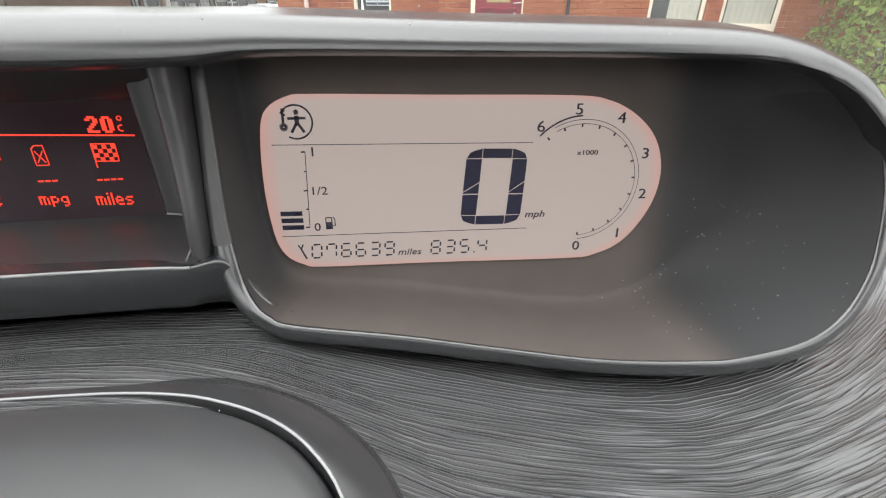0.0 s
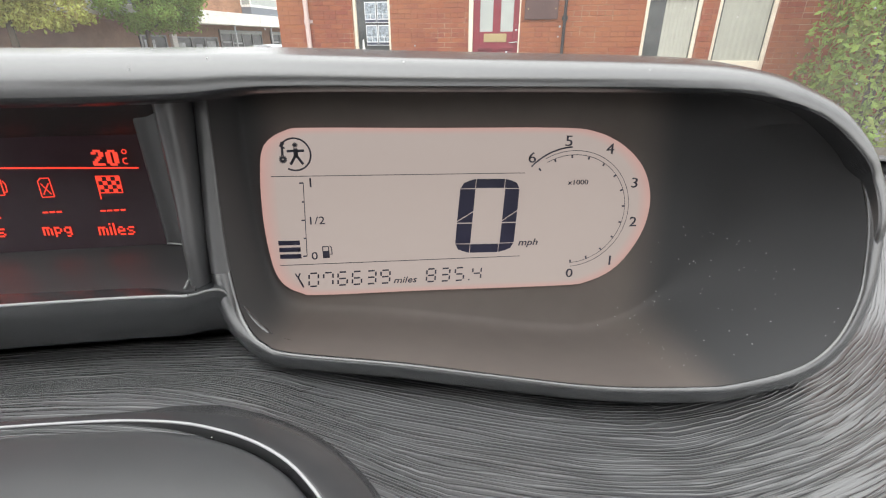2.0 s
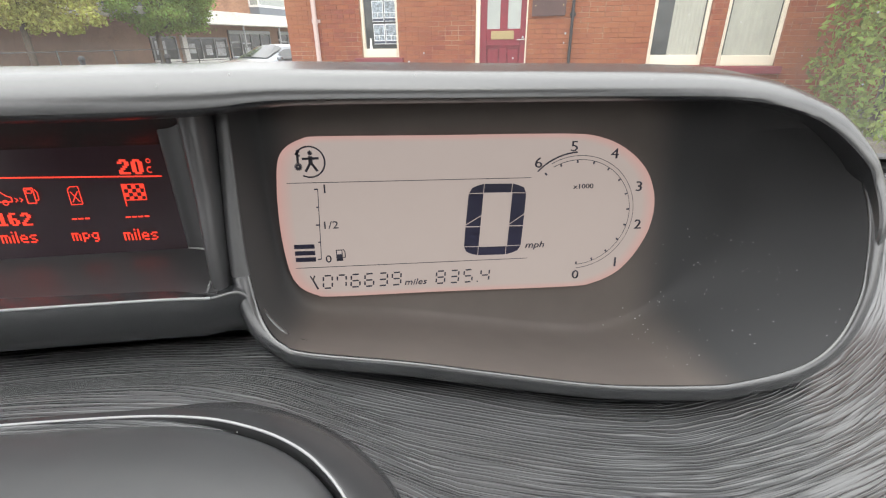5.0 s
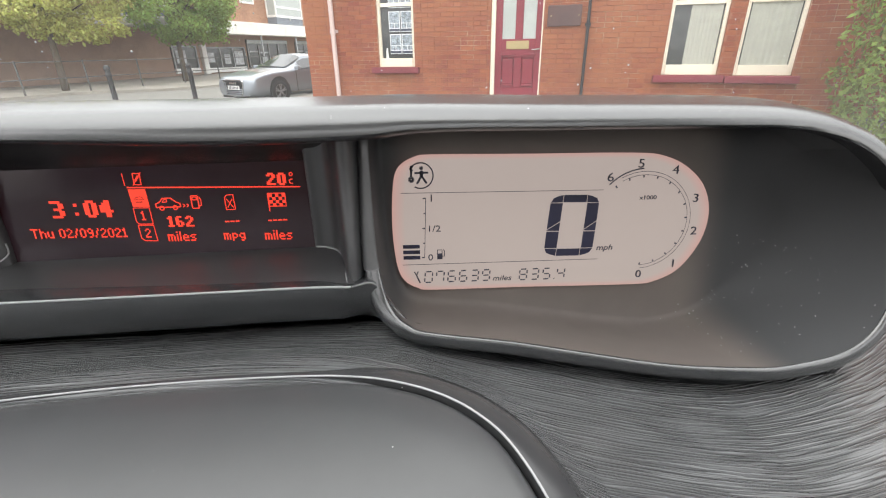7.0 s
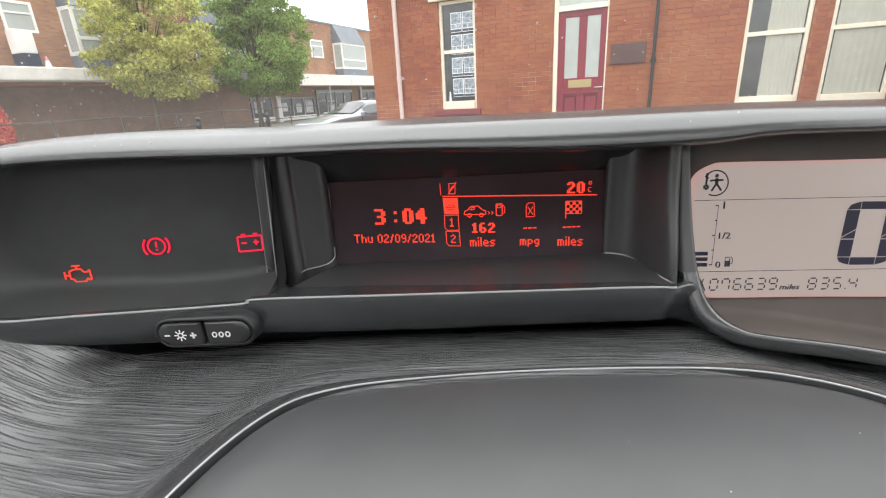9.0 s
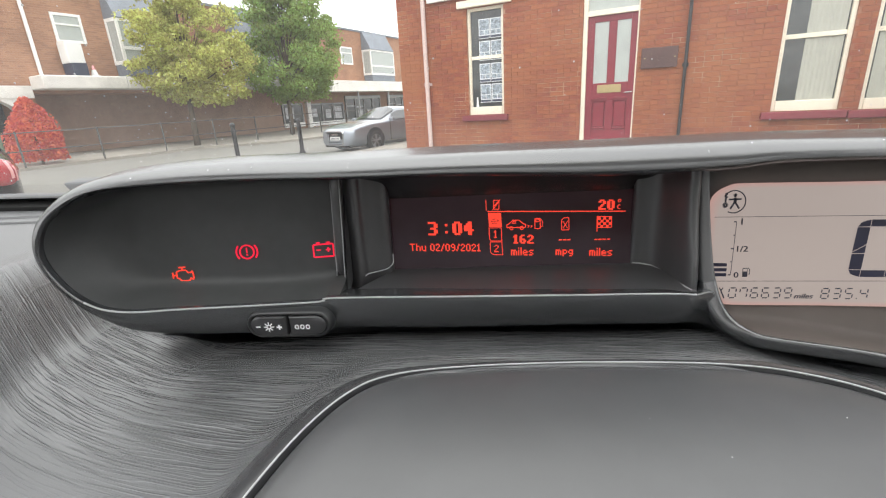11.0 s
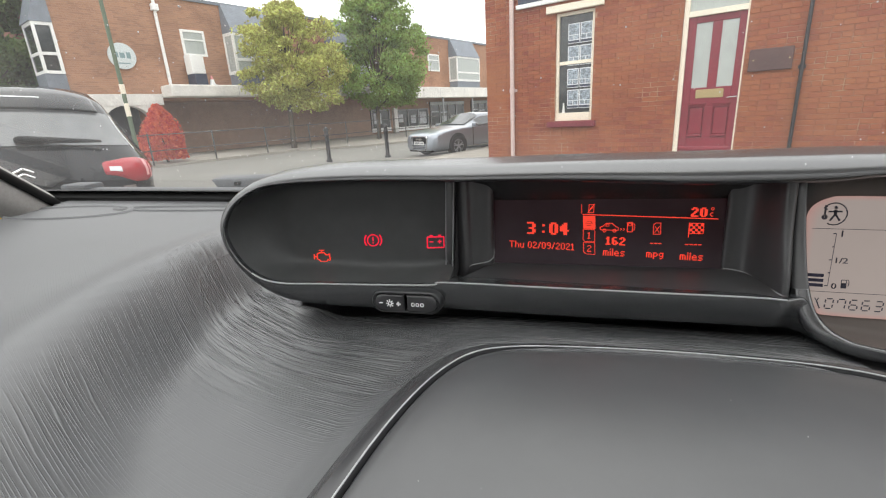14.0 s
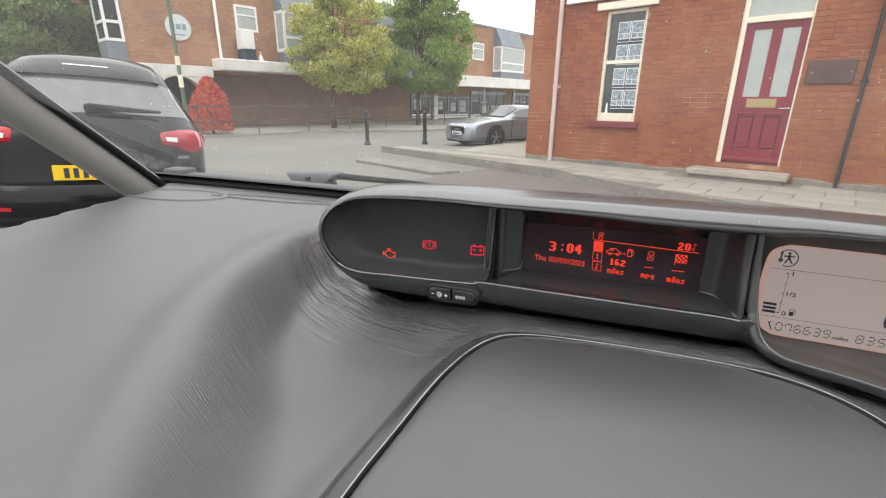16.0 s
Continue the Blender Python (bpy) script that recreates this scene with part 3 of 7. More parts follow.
part("skin", bm, SKIN, dashboard, smooth=True)

bm = bmesh.new()
rings = [[bm.verts.new(p) for p in around(LID_EDGE, o, z)] for o, z in ((-0.0002, -0.012), (-0.0002, 0.0022), (-0.0009, 0.0036), (-0.002, 0.0044),
                                                                       (-0.006, 0.0054), (-0.018, 0.0060))]
bridge(bm, rings)
hub = bm.verts.new((mid.x, mid.y, 0.0075))
for i in range(len(rings[-1])):
    bm.faces.new((rings[-1][i], rings[-1][(i + 1) % len(rings[-1])], hub))
part("storage_lid", bm, LID, dashboard, "smooth satin grey-black storage lid", smooth=True, angle=35)
bm = bmesh.new()
rings = [[bm.verts.new(p) for p in around(LID_EDGE, o, z)] for o, z in ((0.0008, -0.012), (0.0008, 0.0047), (0.0010, 0.0052), (0.0014, 0.0055), (0.0020, 0.0055), (0.0040, 0.0052),
                                                                       (0.0080, 0.0042), (0.0120, 0.0022), (0.0145, -0.001), (0.0155, -0.006), (0.0158, -0.024))]
bridge(bm, rings)
part("lid_surround", bm, TRIM, dashboard, "dark moulded rim round the storage lid", smooth=True)

# a pale ring draws the highlight on the lid rim's inner edge
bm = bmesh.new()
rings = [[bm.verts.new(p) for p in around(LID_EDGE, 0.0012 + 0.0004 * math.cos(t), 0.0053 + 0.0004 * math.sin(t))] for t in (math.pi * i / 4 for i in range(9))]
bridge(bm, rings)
part("edge_bead", bm, EDGE_SHINE, dashboard, "fine pale bead put in as the edge's highlight", smooth=True)

# oval vent and its long groove on the passenger's side
for name, cx, cy, rx, ry, tilt, tag in (("vent_ring", -0.755, 0.085, 0.075, 0.035, 15, "oval raised defroster vent ring"),
                                        ("vent_groove", -0.625, 0.125, 0.095, 0.012, 10, "long shallow vent outline")):
    bm = bmesh.new()
    rings = [[], [], [], []]
    for i in range(48):
        a = 2 * math.pi * i / 48
        for k, (d, h) in enumerate(((1.0, -0.002), (0.975, 0.0018), (0.90, 0.0020), (0.86, -0.0025))):
            ex, ey = rx * d * math.cos(a), ry * d * math.sin(a)
            c, s = math.cos(radians(tilt)), math.sin(radians(tilt))
            px, py = cx + ex * c - ey * s, cy + ex * s + ey * c
            rings[k].append(bm.verts.new((px, py, dash_height(px, py) + h)))
    bridge(bm, rings)
    part(name, bm, SKIN, dashboard, tag, smooth=True)

# ---- instrument binnacle ----
OUTER = smooth_loop([(-.085, .0002), (-.076, -.0030), (-.066, -.0068), (-.052, -.0108), (-.002, -.0112), (.042, -.0210), (.088, -.0290), (.113, -.0308),
                     (.137, -.0285), (.159, -.0190), (.175, -.0035), (.185, .014), (.190, .035), (.185, .056), (.164, .075), (.146, .084),
                     (.122, .091), (.088, .094), (.004, .096), (-.053, .0975), (-.080, .0975), (-.138, .0975), (-.21, .0980), (-.281, .0975),
                     (-.34, .0985), (-.376, .0975), (-.401, .0940), (-.417, .0862), (-.427, .0752), (-.431, .062), (-.428, .045),
                     (-.418, .028), (-.400, .014), (-.370, .0062), (-.332, .0018), (-.298, .0025), (-.287, .0025), (-.279, .0025), (-.21, .0015), (-.145, .0018), (-.104, .0016), (-.093, .0010)], 5)
INNER = smooth_loop([(-.0790, .0200), (-.0738, .0130), (-.0660, .0010), (-.055, -.0042), (-.002, -.0048), (.042, -.0133), (.089, -.0216), (.114, -.0213),
                     (.137, -.0168), (.155, -.0075), (.168, .0030), (.176, .016), (.180, .033), (.175, .052), (.157, .067), (.139, .0765),
                     (.114, .082), (.086, .0835), (.004, .085), (-.052, .0855), (-.080, .083), (-.138, .0825), (-.21, .0858), (-.281, .0868),
                     (-.34, .0888), (-.376, .0892), (-.397, .0880), (-.411, .0822), (-.420, .0745), (-.4255, .062), (-.4235, .048),
                     (-.415, .034), (-.400, .0258), (-.370, .0232), (-.332, .0208), (-.298, .0204), (-.288, .0218), (-.281, .0230), (-.21, .0222), (-.145, .0216), (-.102, .0212), (-.0885, .0200)], 5)


def rim_y(x, z):
    """How far forward the binnacle's rim stands."""
    y = -0.022 - 0.45 * max(0.0, 0.05 - z) * smoothstep(-0.080, 0.0, x)
    if x < -0.3:
        y -= 0.03 * ((-0.3 - x) / 0.13) ** 1.5
    return y


def reach(x):
    """How much further the lower lip reaches out before the middle displays."""
    return 0.006 * smoothstep(-0.070, -0.095, x) * smoothstep(-0.425, -0.380, x)


binnacle = thing("instrument_binnacle", "long black hooded instrument binnacle on the dashboard", "instrument panel", DASH)
bm = bmesh.new()
rings = []
for back in (0.012, 0.004):          # a short flared lip behind the rim
    ring = []
    for a, b in zip(INNER, OUTER):
        c = a + (b - a).normalized() * 0.3 * back
        ring.append(bm.verts.new((c.x, rim_y(a.x, a.y) + back, c.y - (3.0 * back if a.y < 0.012 and a.x > -0.08 else 0))))
    rings.append(ring)
LIP = ((0.35, 0.0003), (0.50, 0.0006), (0.62, 0.0010), (0.74, 0.0016), (0.84, 0.0026), (0.92, 0.0034), (0.97, 0.0040), (1.0, 0.0045))
for k in range(13):                        # the rim: a soft round visor above, a crisp moulded lip below
    ang = math.pi * k / 12
    ring = []
    for a, b in zip(INNER, OUTER):
        d = b - a
        y0 = rim_y(a.x, a.y)
        f = (1 - math.cos(ang)) / 2
        p = a + d * f
        crest = 0.25 - 0.17 * smoothstep(0.09, 0.15, a.x)
        f = (f - crest) / (1 - crest) if f > crest else (crest - f) / crest
        soft = Vector((p.x, y0 + 0.004 - min(0.012, d.length * 1.1) * math.sqrt(max(0.0, 1 - f * f)), p.y))
        y0 -= reach(a.x)
        r = 0.0011 + 0.0017 * smoothstep(-0.09, -0.04, a.x)
        if k < 5:
            th = math.pi / 8 * k
            q = a + d.normalized() * r * (1 - math.cos(th))
            crisp = Vector((q.x, y0 - 0.0045 + r - r * math.sin(th), q.y))
        else:
            s, back = LIP[k - 5]
            q = a + d * s
            crisp = Vector((q.x, y0 - 0.0045 + back, q.y))
        hide = smoothstep(-0.055, -0.035, a.x) * smoothstep(0.03, 0.005, a.y)
        crisp += Vector((0, 0.010, -0.020)) * hide
        ring.append(bm.verts.new(soft.lerp(crisp, smoothstep(0.5, -0.1, d.normalized().y))))
    rings.append(ring)
for dy, grow, drop in ((0.008, 0.0006, 0.0), (0.018, 0.0015, 0.0), (0.03, 0.002, 0.001), (0.06, 0.0, 0.006), (0.10, -0.006, 0.016), (0.14, -0.02, 0.035)):
    ring = []
    for a, b in zip(INNER, OUTER):
        c = b + (b - a).normalized() * grow
        under = 0.05 * smoothstep(0.0, 0.03, dy) * smoothstep(-0.085, -0.05, c.x) * smoothstep(0.02, 0.0, c.y)
        ring.append(bm.verts.new((c.x, rim_y(a.x, a.y) + dy, c.y - (drop if c.y > 0.03 else under))))
    rings.append(ring)
bridge(bm, rings)
part("hood", bm, HOOD, binnacle, "one-piece satin black hood with a rounded visor edge", smooth=True, angle=32)


def lcd_y(z):
    return 0.003 + 0.15 * z


def red_y(z):
    return 0.007 + 0.1 * z


def warn_y(x, z):
    return -0.0048 + 0.16 * (x + 0.2945) + 0.1 * (z - 0.0426)


def sheet(name, corners, depth_of, mat, parent, label="", nx=24, ny=8, smooth=True):
    """A thin panel over a rectangle of the binnacle's face whose depth follows depth_of."""
    x0, x1, z0, z1 = corners
    bm = bmesh.new()
    g = [[bm.verts.new((x0 + (x1 - x0) * i / nx, depth_of(x0 + (x1 - x0) * i / nx, z0 + (z1 - z0) * j / ny), z0 + (z1 - z0) * j / ny))
          for i in range(nx + 1)] for j in range(ny + 1)]
    for j in range(ny):
        for i in range(nx):
            bm.faces.new((g[j][i], g[j][i + 1], g[j + 1][i + 1], g[j + 1][i]))
    got = bmesh.ops.extrude_face_region(bm, geom=list(bm.faces))
    for v in got["geom"]:
        if isinstance(v, bmesh.types.BMVert):
            v.co.y += 0.0025
    bmesh.ops.recalc_face_normals(bm, faces=list(bm.faces))
    return part(name, bm, mat, parent, label, smooth=smooth, angle=30)


# the driver's pod: a moulded rim that climbs the column, runs along under the display and up round its end
POD = smooth_loop([Vector(p) for p in (
    (-0.0795, -0.0040, 0.0900), (-0.0796, -0.0085, 0.0720), (-0.0797, -0.0130, 0.0560), (-0.0796, -0.0190, 0.0380), (-0.0788, -0.0240, 0.0240), (-0.0762, -0.0300, 0.0110),
    (-0.0712, -0.0360, 0.0032), (-0.0645, -0.0408, -0.0006), (-0.0550, -0.0447, -0.0026), (-0.0178, -0.0502, -0.0068), (0.0138, -0.0536, -0.0127), (0.0569, -0.0573, -0.0209),
    (0.0970, -0.0593, -0.0253), (0.1165, -0.0595, -0.0257), (0.1444, -0.0578, -0.0221), (0.1632, -0.0535, -0.0124), (0.1758, -0.0464, 0.0034), (0.1815, -0.0390, 0.0190),
    (0.1835, -0.0330, 0.0330), (0.1825, -0.0280, 0.0450), (0.1788, -0.0240, 0.0550), (0.1705, -0.0220, 0.0640), (0.1580, -0.0215, 0.0728))], 5, False)
RIM_CUT = ((0.0015, 0.0090), (-0.0018, 0.0040), (-0.0042, 0.0013), (-0.0037, 0.0003), (-0.0029, -0.0003), (-0.0018, -0.0005), (0.0010, -0.0003), (0.0034, 0.0006),
           (0.0047, 0.0022), (0.0054, 0.0060), (0.0057, 0.0120), (0.0060, 0.0240))


def pod_out(i):
    """The way out of the pod, square to its rim."""
    t = POD[min(i + 1, len(POD) - 1)] - POD[max(i - 1, 0)]
    return Vector((-t.z, 0, t.x)).normalized() * -1.0


rings = []
for i, p in enumerate(POD):
    o = pod_out(i)
    size = 0.55 + 0.35 * smoothstep(0.0, 0.25, i / len(POD)) + 0.18 * smoothstep(0.05, 0.14, p.x) - 0.45 * smoothstep(0.045, 0.072, p.z) * smoothstep(0.1, 0.15, p.x)
    rings.append([p + o * a * size + Vector((0, b * size, 0)) for a, b in RIM_CUT])
for name, mat, some, words in (("pod_post", RECESS, rings[:21], "matt black edge that climbs the column"), ("pod_edge", HOOD, rings[20:], "soft rounded black edge round the driver's display")):
    bm = bmesh.new()
    bridge(bm, [[bm.verts.new(v) for v in r] for r in some], closed=False)
    bmesh.ops.recalc_face_normals(bm, faces=list(bm.faces))
    part(name, bm, mat, binnacle, words, smooth=True)

lips, turn, flat_edge = [], [], []
for i, p in enumerate(POD):
    o = pod_out(i)
    size = 0.55 + 0.35 * smoothstep(0.0, 0.25, i / len(POD)) + 0.18 * smoothstep(0.05, 0.14, p.x) - 0.45 * smoothstep(0.045, 0.072, p.z) * smoothstep(0.1, 0.15, p.x)
    e = p - o * 0.0042 * size + Vector((0, 0.0011 * size, 0))
    end = smoothstep(0.07, 0.17, p.x)
    low = smoothstep(0.030, -0.002, p.z)
    mid_ = Vector((0.085, 0.030)) - Vector((p.x, p.z))
    q = Vector((p.x + 0.0080 * (1 - end) * smoothstep(0.0, -0.06, p.x), p.z - 0.0050 * low * (1 - end)))
    q += mid_ * 0.42 * end
    c = Vector((q.x + (e.x - q.x) * 0.85, q.y + (e.z - q.y) * (0.85 * end) - 0.010 * low * (1 - end)))
    lips.append(e)
    flat_edge.append(Vector((q.x, lcd_y(q.y) + 0.0012, q.y)))
    turn.append(Vector((c.x, lcd_y(c.y) + 0.0012, c.y)))
for a, b in zip(INNER, OUTER):                 # under the visor the cover runs straight up out of sight
    if a.y > 0.058 and -0.060 < a.x < 0.142:
        rise = smoothstep(0.056, 0.078, a.y)
        d = (b - a).normalized()
        e = Vector((a.x + d.x * 0.0008, rim_y(a.x, a.y) + 0.003, a.y + d.y * 0.0008)).lerp(Vector((a.x + d.x * 0.007, lcd_y(a.y) + 0.0012, a.y + d.y * 0.007)), rise)
        end = smoothstep(0.07, 0.17, a.x)
        q = Vector((a.x, a.y)) + (Vector((0.085, 0.030)) - Vector((a.x, a.y))) * 0.42 * end
        lips.append(e)
        flat_edge.append(Vector((q.x, lcd_y(q.y) + 0.0012, q.y)))
        c = Vector((q.x + (e.x - q.x) * 0.85, q.y + (e.z - q.y) * 0.85))
        turn.append(Vector((c.x, lcd_y(c.y) + 0.0012, c.y)))
bm = bmesh.new()
rings = []
for k in range(13):
    f = k / 12
    rings.append([bm.verts.new(e * (1 - f) ** 2 + c * 2 * f * (1 - f) + p * f * f) for e, c, p in zip(lips, turn, flat_edge)])
hub = Vector((0.03, lcd_y(0.03) + 0.0012, 0.03))
for s in (0.8, 0.55, 0.3, 0.1):
    rings.append([bm.verts.new(hub.lerp(p, s)) for p in flat_edge])
bridge(bm, rings)
bm.faces.new(rings[-1])
bmesh.ops.remove_doubles(bm, verts=list(bm.verts), dist=2e-6)
bmesh.ops.recalc_face_normals(bm, faces=list(bm.faces))
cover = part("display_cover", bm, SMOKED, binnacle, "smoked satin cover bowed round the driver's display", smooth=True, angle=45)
lips, flat_edge = [], []
for a, b in zip(INNER, OUTER):
    if a.x < -0.2805:
        k = max(1 - smoothstep(0.060, 0.088, a.y), smoothstep(-0.372, -0.402, a.x))
        e = a + (b - a).normalized() * (0.0004 + 0.006 * (1 - k))
        back = warn_y(a.x, a.y)
        lips.append(Vector((e.x, back + (rim_y(a.x, a.y) - reach(a.x) * k - back) * k, e.y)))
        p = Vector((max(a.x, a.x + (-0.385 - a.x) * 0.72), a.y + 0.010 * smoothstep(0.05, 0.02, a.y)))
        flat_edge.append(Vector((p.x, warn_y(p.x, p.y), p.y)))
if lips[-1].z < lips[0].z:
    ends = ((-0.279, 0.018), (-0.279, 0.092))
else:
    ends = ((-0.279, 0.092), (-0.279, 0.018))
for x, z in ends:
    q = Vector((x, warn_y(x, z) - (0.014 if z < 0.05 else 0.0), z))
    lips.append(q)
    flat_edge.append(Vector((x, warn_y(x, z), z + (0.007 if z < 0.05 else 0.0))))
bm = bmesh.new()
rings = []
for k in range(8):
    f = k / 7
    rings.append([bm.verts.new(e * (1 - f) ** 2 + Vector((p.x + (e.x - p.x) * 0.7, p.y, p.z + (e.z - p.z) * 0.7)) * 2 * f * (1 - f) + p * f * f) for e, p in zip(lips, flat_edge)])
hub = Vector((-0.345, warn_y(-0.345, 0.055), 0.055))
for s in (0.75, 0.5, 0.2):
    rings.append([bm.verts.new(hub.lerp(p, s)) for p in flat_edge])
bridge(bm, rings)
bm.faces.new(rings[-1])
bmesh.ops.remove_doubles(bm, verts=list(bm.verts), dist=2e-6)
bmesh.ops.recalc_face_normals(bm, faces=list(bm.faces))
part("warning_panel", bm, DARK, binnacle, "matt black bowl-shaped warning lamp panel", smooth=True, angle=40)
red_screen = sheet("trip_display", (-0.256, -0.1095, 0.021, 0.0715), lambda x, z: red_y(z), RED_SCREEN, binnacle, "dark red dot-matrix trip display", 6, 3)

# recess of the trip display: ledge, roof and fluted cheeks
bm = bmesh.new()
plan = [(-0.281, -0.0285), (-0.087, -0.0285), (-0.092, 0.0095), (-0.256, 0.0095)]
lo = [bm.verts.new((x, y, 0.0205 if y < 0 else 0.0232)) for x, y in plan]
lo2 = [bm.verts.new((v.co.x, v.co.y, v.co.z - 0.003)) for v in lo]
bm.faces.new(lo)
bm.faces.new(lo2[::-1])
bridge(bm, [lo, lo2])
part("ledge", bm, RECESS, binnacle)
bm = bmesh.new()
plan = [(-0.281, -0.001), (-0.087, -0.001), (-0.105, 0.0138), (-0.262, 0.0138)]
lo = [bm.verts.new((x, y, 0.0865 if y < 0 else 0.0680)) for x, y in plan]
lo2 = [bm.verts.new((v.co.x, v.co.y, v.co.z + 0.004)) for v in lo]
bm.faces.new(lo[::-1])
bm.faces.new(lo2)
bridge(bm, [lo2, lo])
part("recess_roof", bm, SHINY, binnacle, "gloss black strip above the trip display")
flutes = [(-0.2556, 0.0108), (-0.2560, 0.0072), (-0.2582, 0.0046), (-0.2622, 0.0032), (-0.2664, 0.0024), (-0.2700, 0.0008), (-0.2718, -0.0020), (-0.2745, -0.0040), (-0.2792, -0.0020)]
line = smooth_loop(flutes, 4, False)
bm = bmesh.new()
a = [bm.verts.new((p.x, p.y, 0.015)) for p in line]
b = [bm.verts.new((p.x, p.y, 0.090)) for p in line]
c = [bm.verts.new((p.x - 0.004, p.y + 0.004, 0.090)) for p in line]
d = [bm.verts.new((p.x - 0.004, p.y + 0.004, 0.015)) for p in line]
bridge(bm, [a, b, c, d, a], closed=False)
bmesh.ops.recalc_face_normals(bm, faces=list(bm.faces))
part("cheek", bm, RECESS, binnacle, "fluted black side cheek", smooth=True, angle=50)
# the column between the two displays, with a groove and a second lip
line = smooth_loop([(-0.1100, 0.0120), (-0.1093, 0.0086), (-0.1045, 0.0080), (-0.0995, 0.0060), (-0.0960, 0.0010), (-0.0938, -0.0070), (-0.0920, -0.0150), (-0.0905, -0.0200),
                    (-0.0886, -0.0222), (-0.0862, -0.0215), (-0.0842, -0.0180), (-0.0818, -0.0090), (-0.0790, 0.0000), (-0.0765, 0.0150)], 5, False)
bm = bmesh.new()
rows = []
for k in range(15):
    z = 0.0185 + 0.0745 * k / 14
    rows.append([bm.verts.new((p.x, p.y + 0.006 * smoothstep(0.02, 0.09, z) * smoothstep(-0.095, -0.088, p.x) - 0.004 * smoothstep(0.06, 0.02, z) * smoothstep(-0.093, -0.088, p.x), z)) for p in line])
bridge(bm, rows, closed=False)
bmesh.ops.recalc_face_normals(bm, faces=list(bm.faces))
part("column", bm, RECESS, binnacle, "smooth black column between the two displays", smooth=True)


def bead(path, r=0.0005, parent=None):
    """A fine pale bead along a path, put in for the highlight on a moulded edge."""
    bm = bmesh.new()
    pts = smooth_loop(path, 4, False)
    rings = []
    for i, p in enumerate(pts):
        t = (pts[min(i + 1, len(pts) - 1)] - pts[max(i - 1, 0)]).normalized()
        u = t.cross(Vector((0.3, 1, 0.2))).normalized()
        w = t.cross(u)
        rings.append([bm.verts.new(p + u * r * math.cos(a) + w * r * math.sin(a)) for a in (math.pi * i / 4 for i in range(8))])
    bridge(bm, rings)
    return part("edge_bead", bm, EDGE_SHINE, parent or binnacle, "fine pale bead put in as the edge's highlight", smooth=True)


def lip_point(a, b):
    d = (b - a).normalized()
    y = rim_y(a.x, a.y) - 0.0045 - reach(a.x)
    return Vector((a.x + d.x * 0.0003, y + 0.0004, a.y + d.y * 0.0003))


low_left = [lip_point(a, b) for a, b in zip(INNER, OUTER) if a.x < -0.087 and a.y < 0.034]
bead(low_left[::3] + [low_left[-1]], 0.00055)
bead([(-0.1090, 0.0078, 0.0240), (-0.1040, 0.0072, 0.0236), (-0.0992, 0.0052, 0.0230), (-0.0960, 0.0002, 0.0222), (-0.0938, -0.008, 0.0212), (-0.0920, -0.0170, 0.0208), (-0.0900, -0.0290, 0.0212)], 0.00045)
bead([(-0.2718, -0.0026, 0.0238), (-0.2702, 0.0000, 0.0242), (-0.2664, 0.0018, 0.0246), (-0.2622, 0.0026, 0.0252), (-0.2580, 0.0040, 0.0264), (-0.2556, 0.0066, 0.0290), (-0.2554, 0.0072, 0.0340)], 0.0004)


def post(name, x, y, z0, z1, rx, ry, mat, lean=0.0):
    """A slim upright rib with rounded edges and ends."""
    bm = bmesh.new()
    rings = []
    for k in range(9):
        f = k / 8
        e = math.sqrt(max(0.0, 1 - max(0.0, abs(2 * f - 1) - 0.86) ** 2 / 0.14 ** 2)) * 0.999 + 0.001
        rings.append([bm.verts.new((x + lean * f + rx * e * math.cos(a), y + ry * e * math.sin(a), z0 + (z1 - z0) * f))
                      for a in (2 * math.pi * i / 16 for i in range(16))])
    bridge(bm, rings)
    bm.faces.new(rings[0][::-1])
    bm.faces.new(rings[-1])
    return part(name, bm, mat, binnacle, smooth=True)


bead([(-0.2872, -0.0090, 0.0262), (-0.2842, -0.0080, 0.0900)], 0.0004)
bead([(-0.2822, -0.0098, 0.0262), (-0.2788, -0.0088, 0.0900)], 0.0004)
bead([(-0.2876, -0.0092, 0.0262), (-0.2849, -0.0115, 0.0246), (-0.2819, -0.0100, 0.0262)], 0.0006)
post("divider", -0.2848, -0.0060, 0.0225, 0.094, 0.0032, 0.0050, RECESS, 0.0034)

# buttons under the warning lamps
bm = bmesh.new()


def stadium(cx, cz, hw, hh, n=12):
    out = []
    for i in range(n + 1):
        a = -math.pi / 2 + math.pi * i / n
        out.append((cx + hw - hh + hh * math.cos(a), cz + hh * math.sin(a)))
    for i in range(n + 1):
        a = math.pi / 2 + math.pi * i / n
        out.append((cx - hw + hh + hh * math.cos(a), cz + hh * math.sin(a)))
    return out


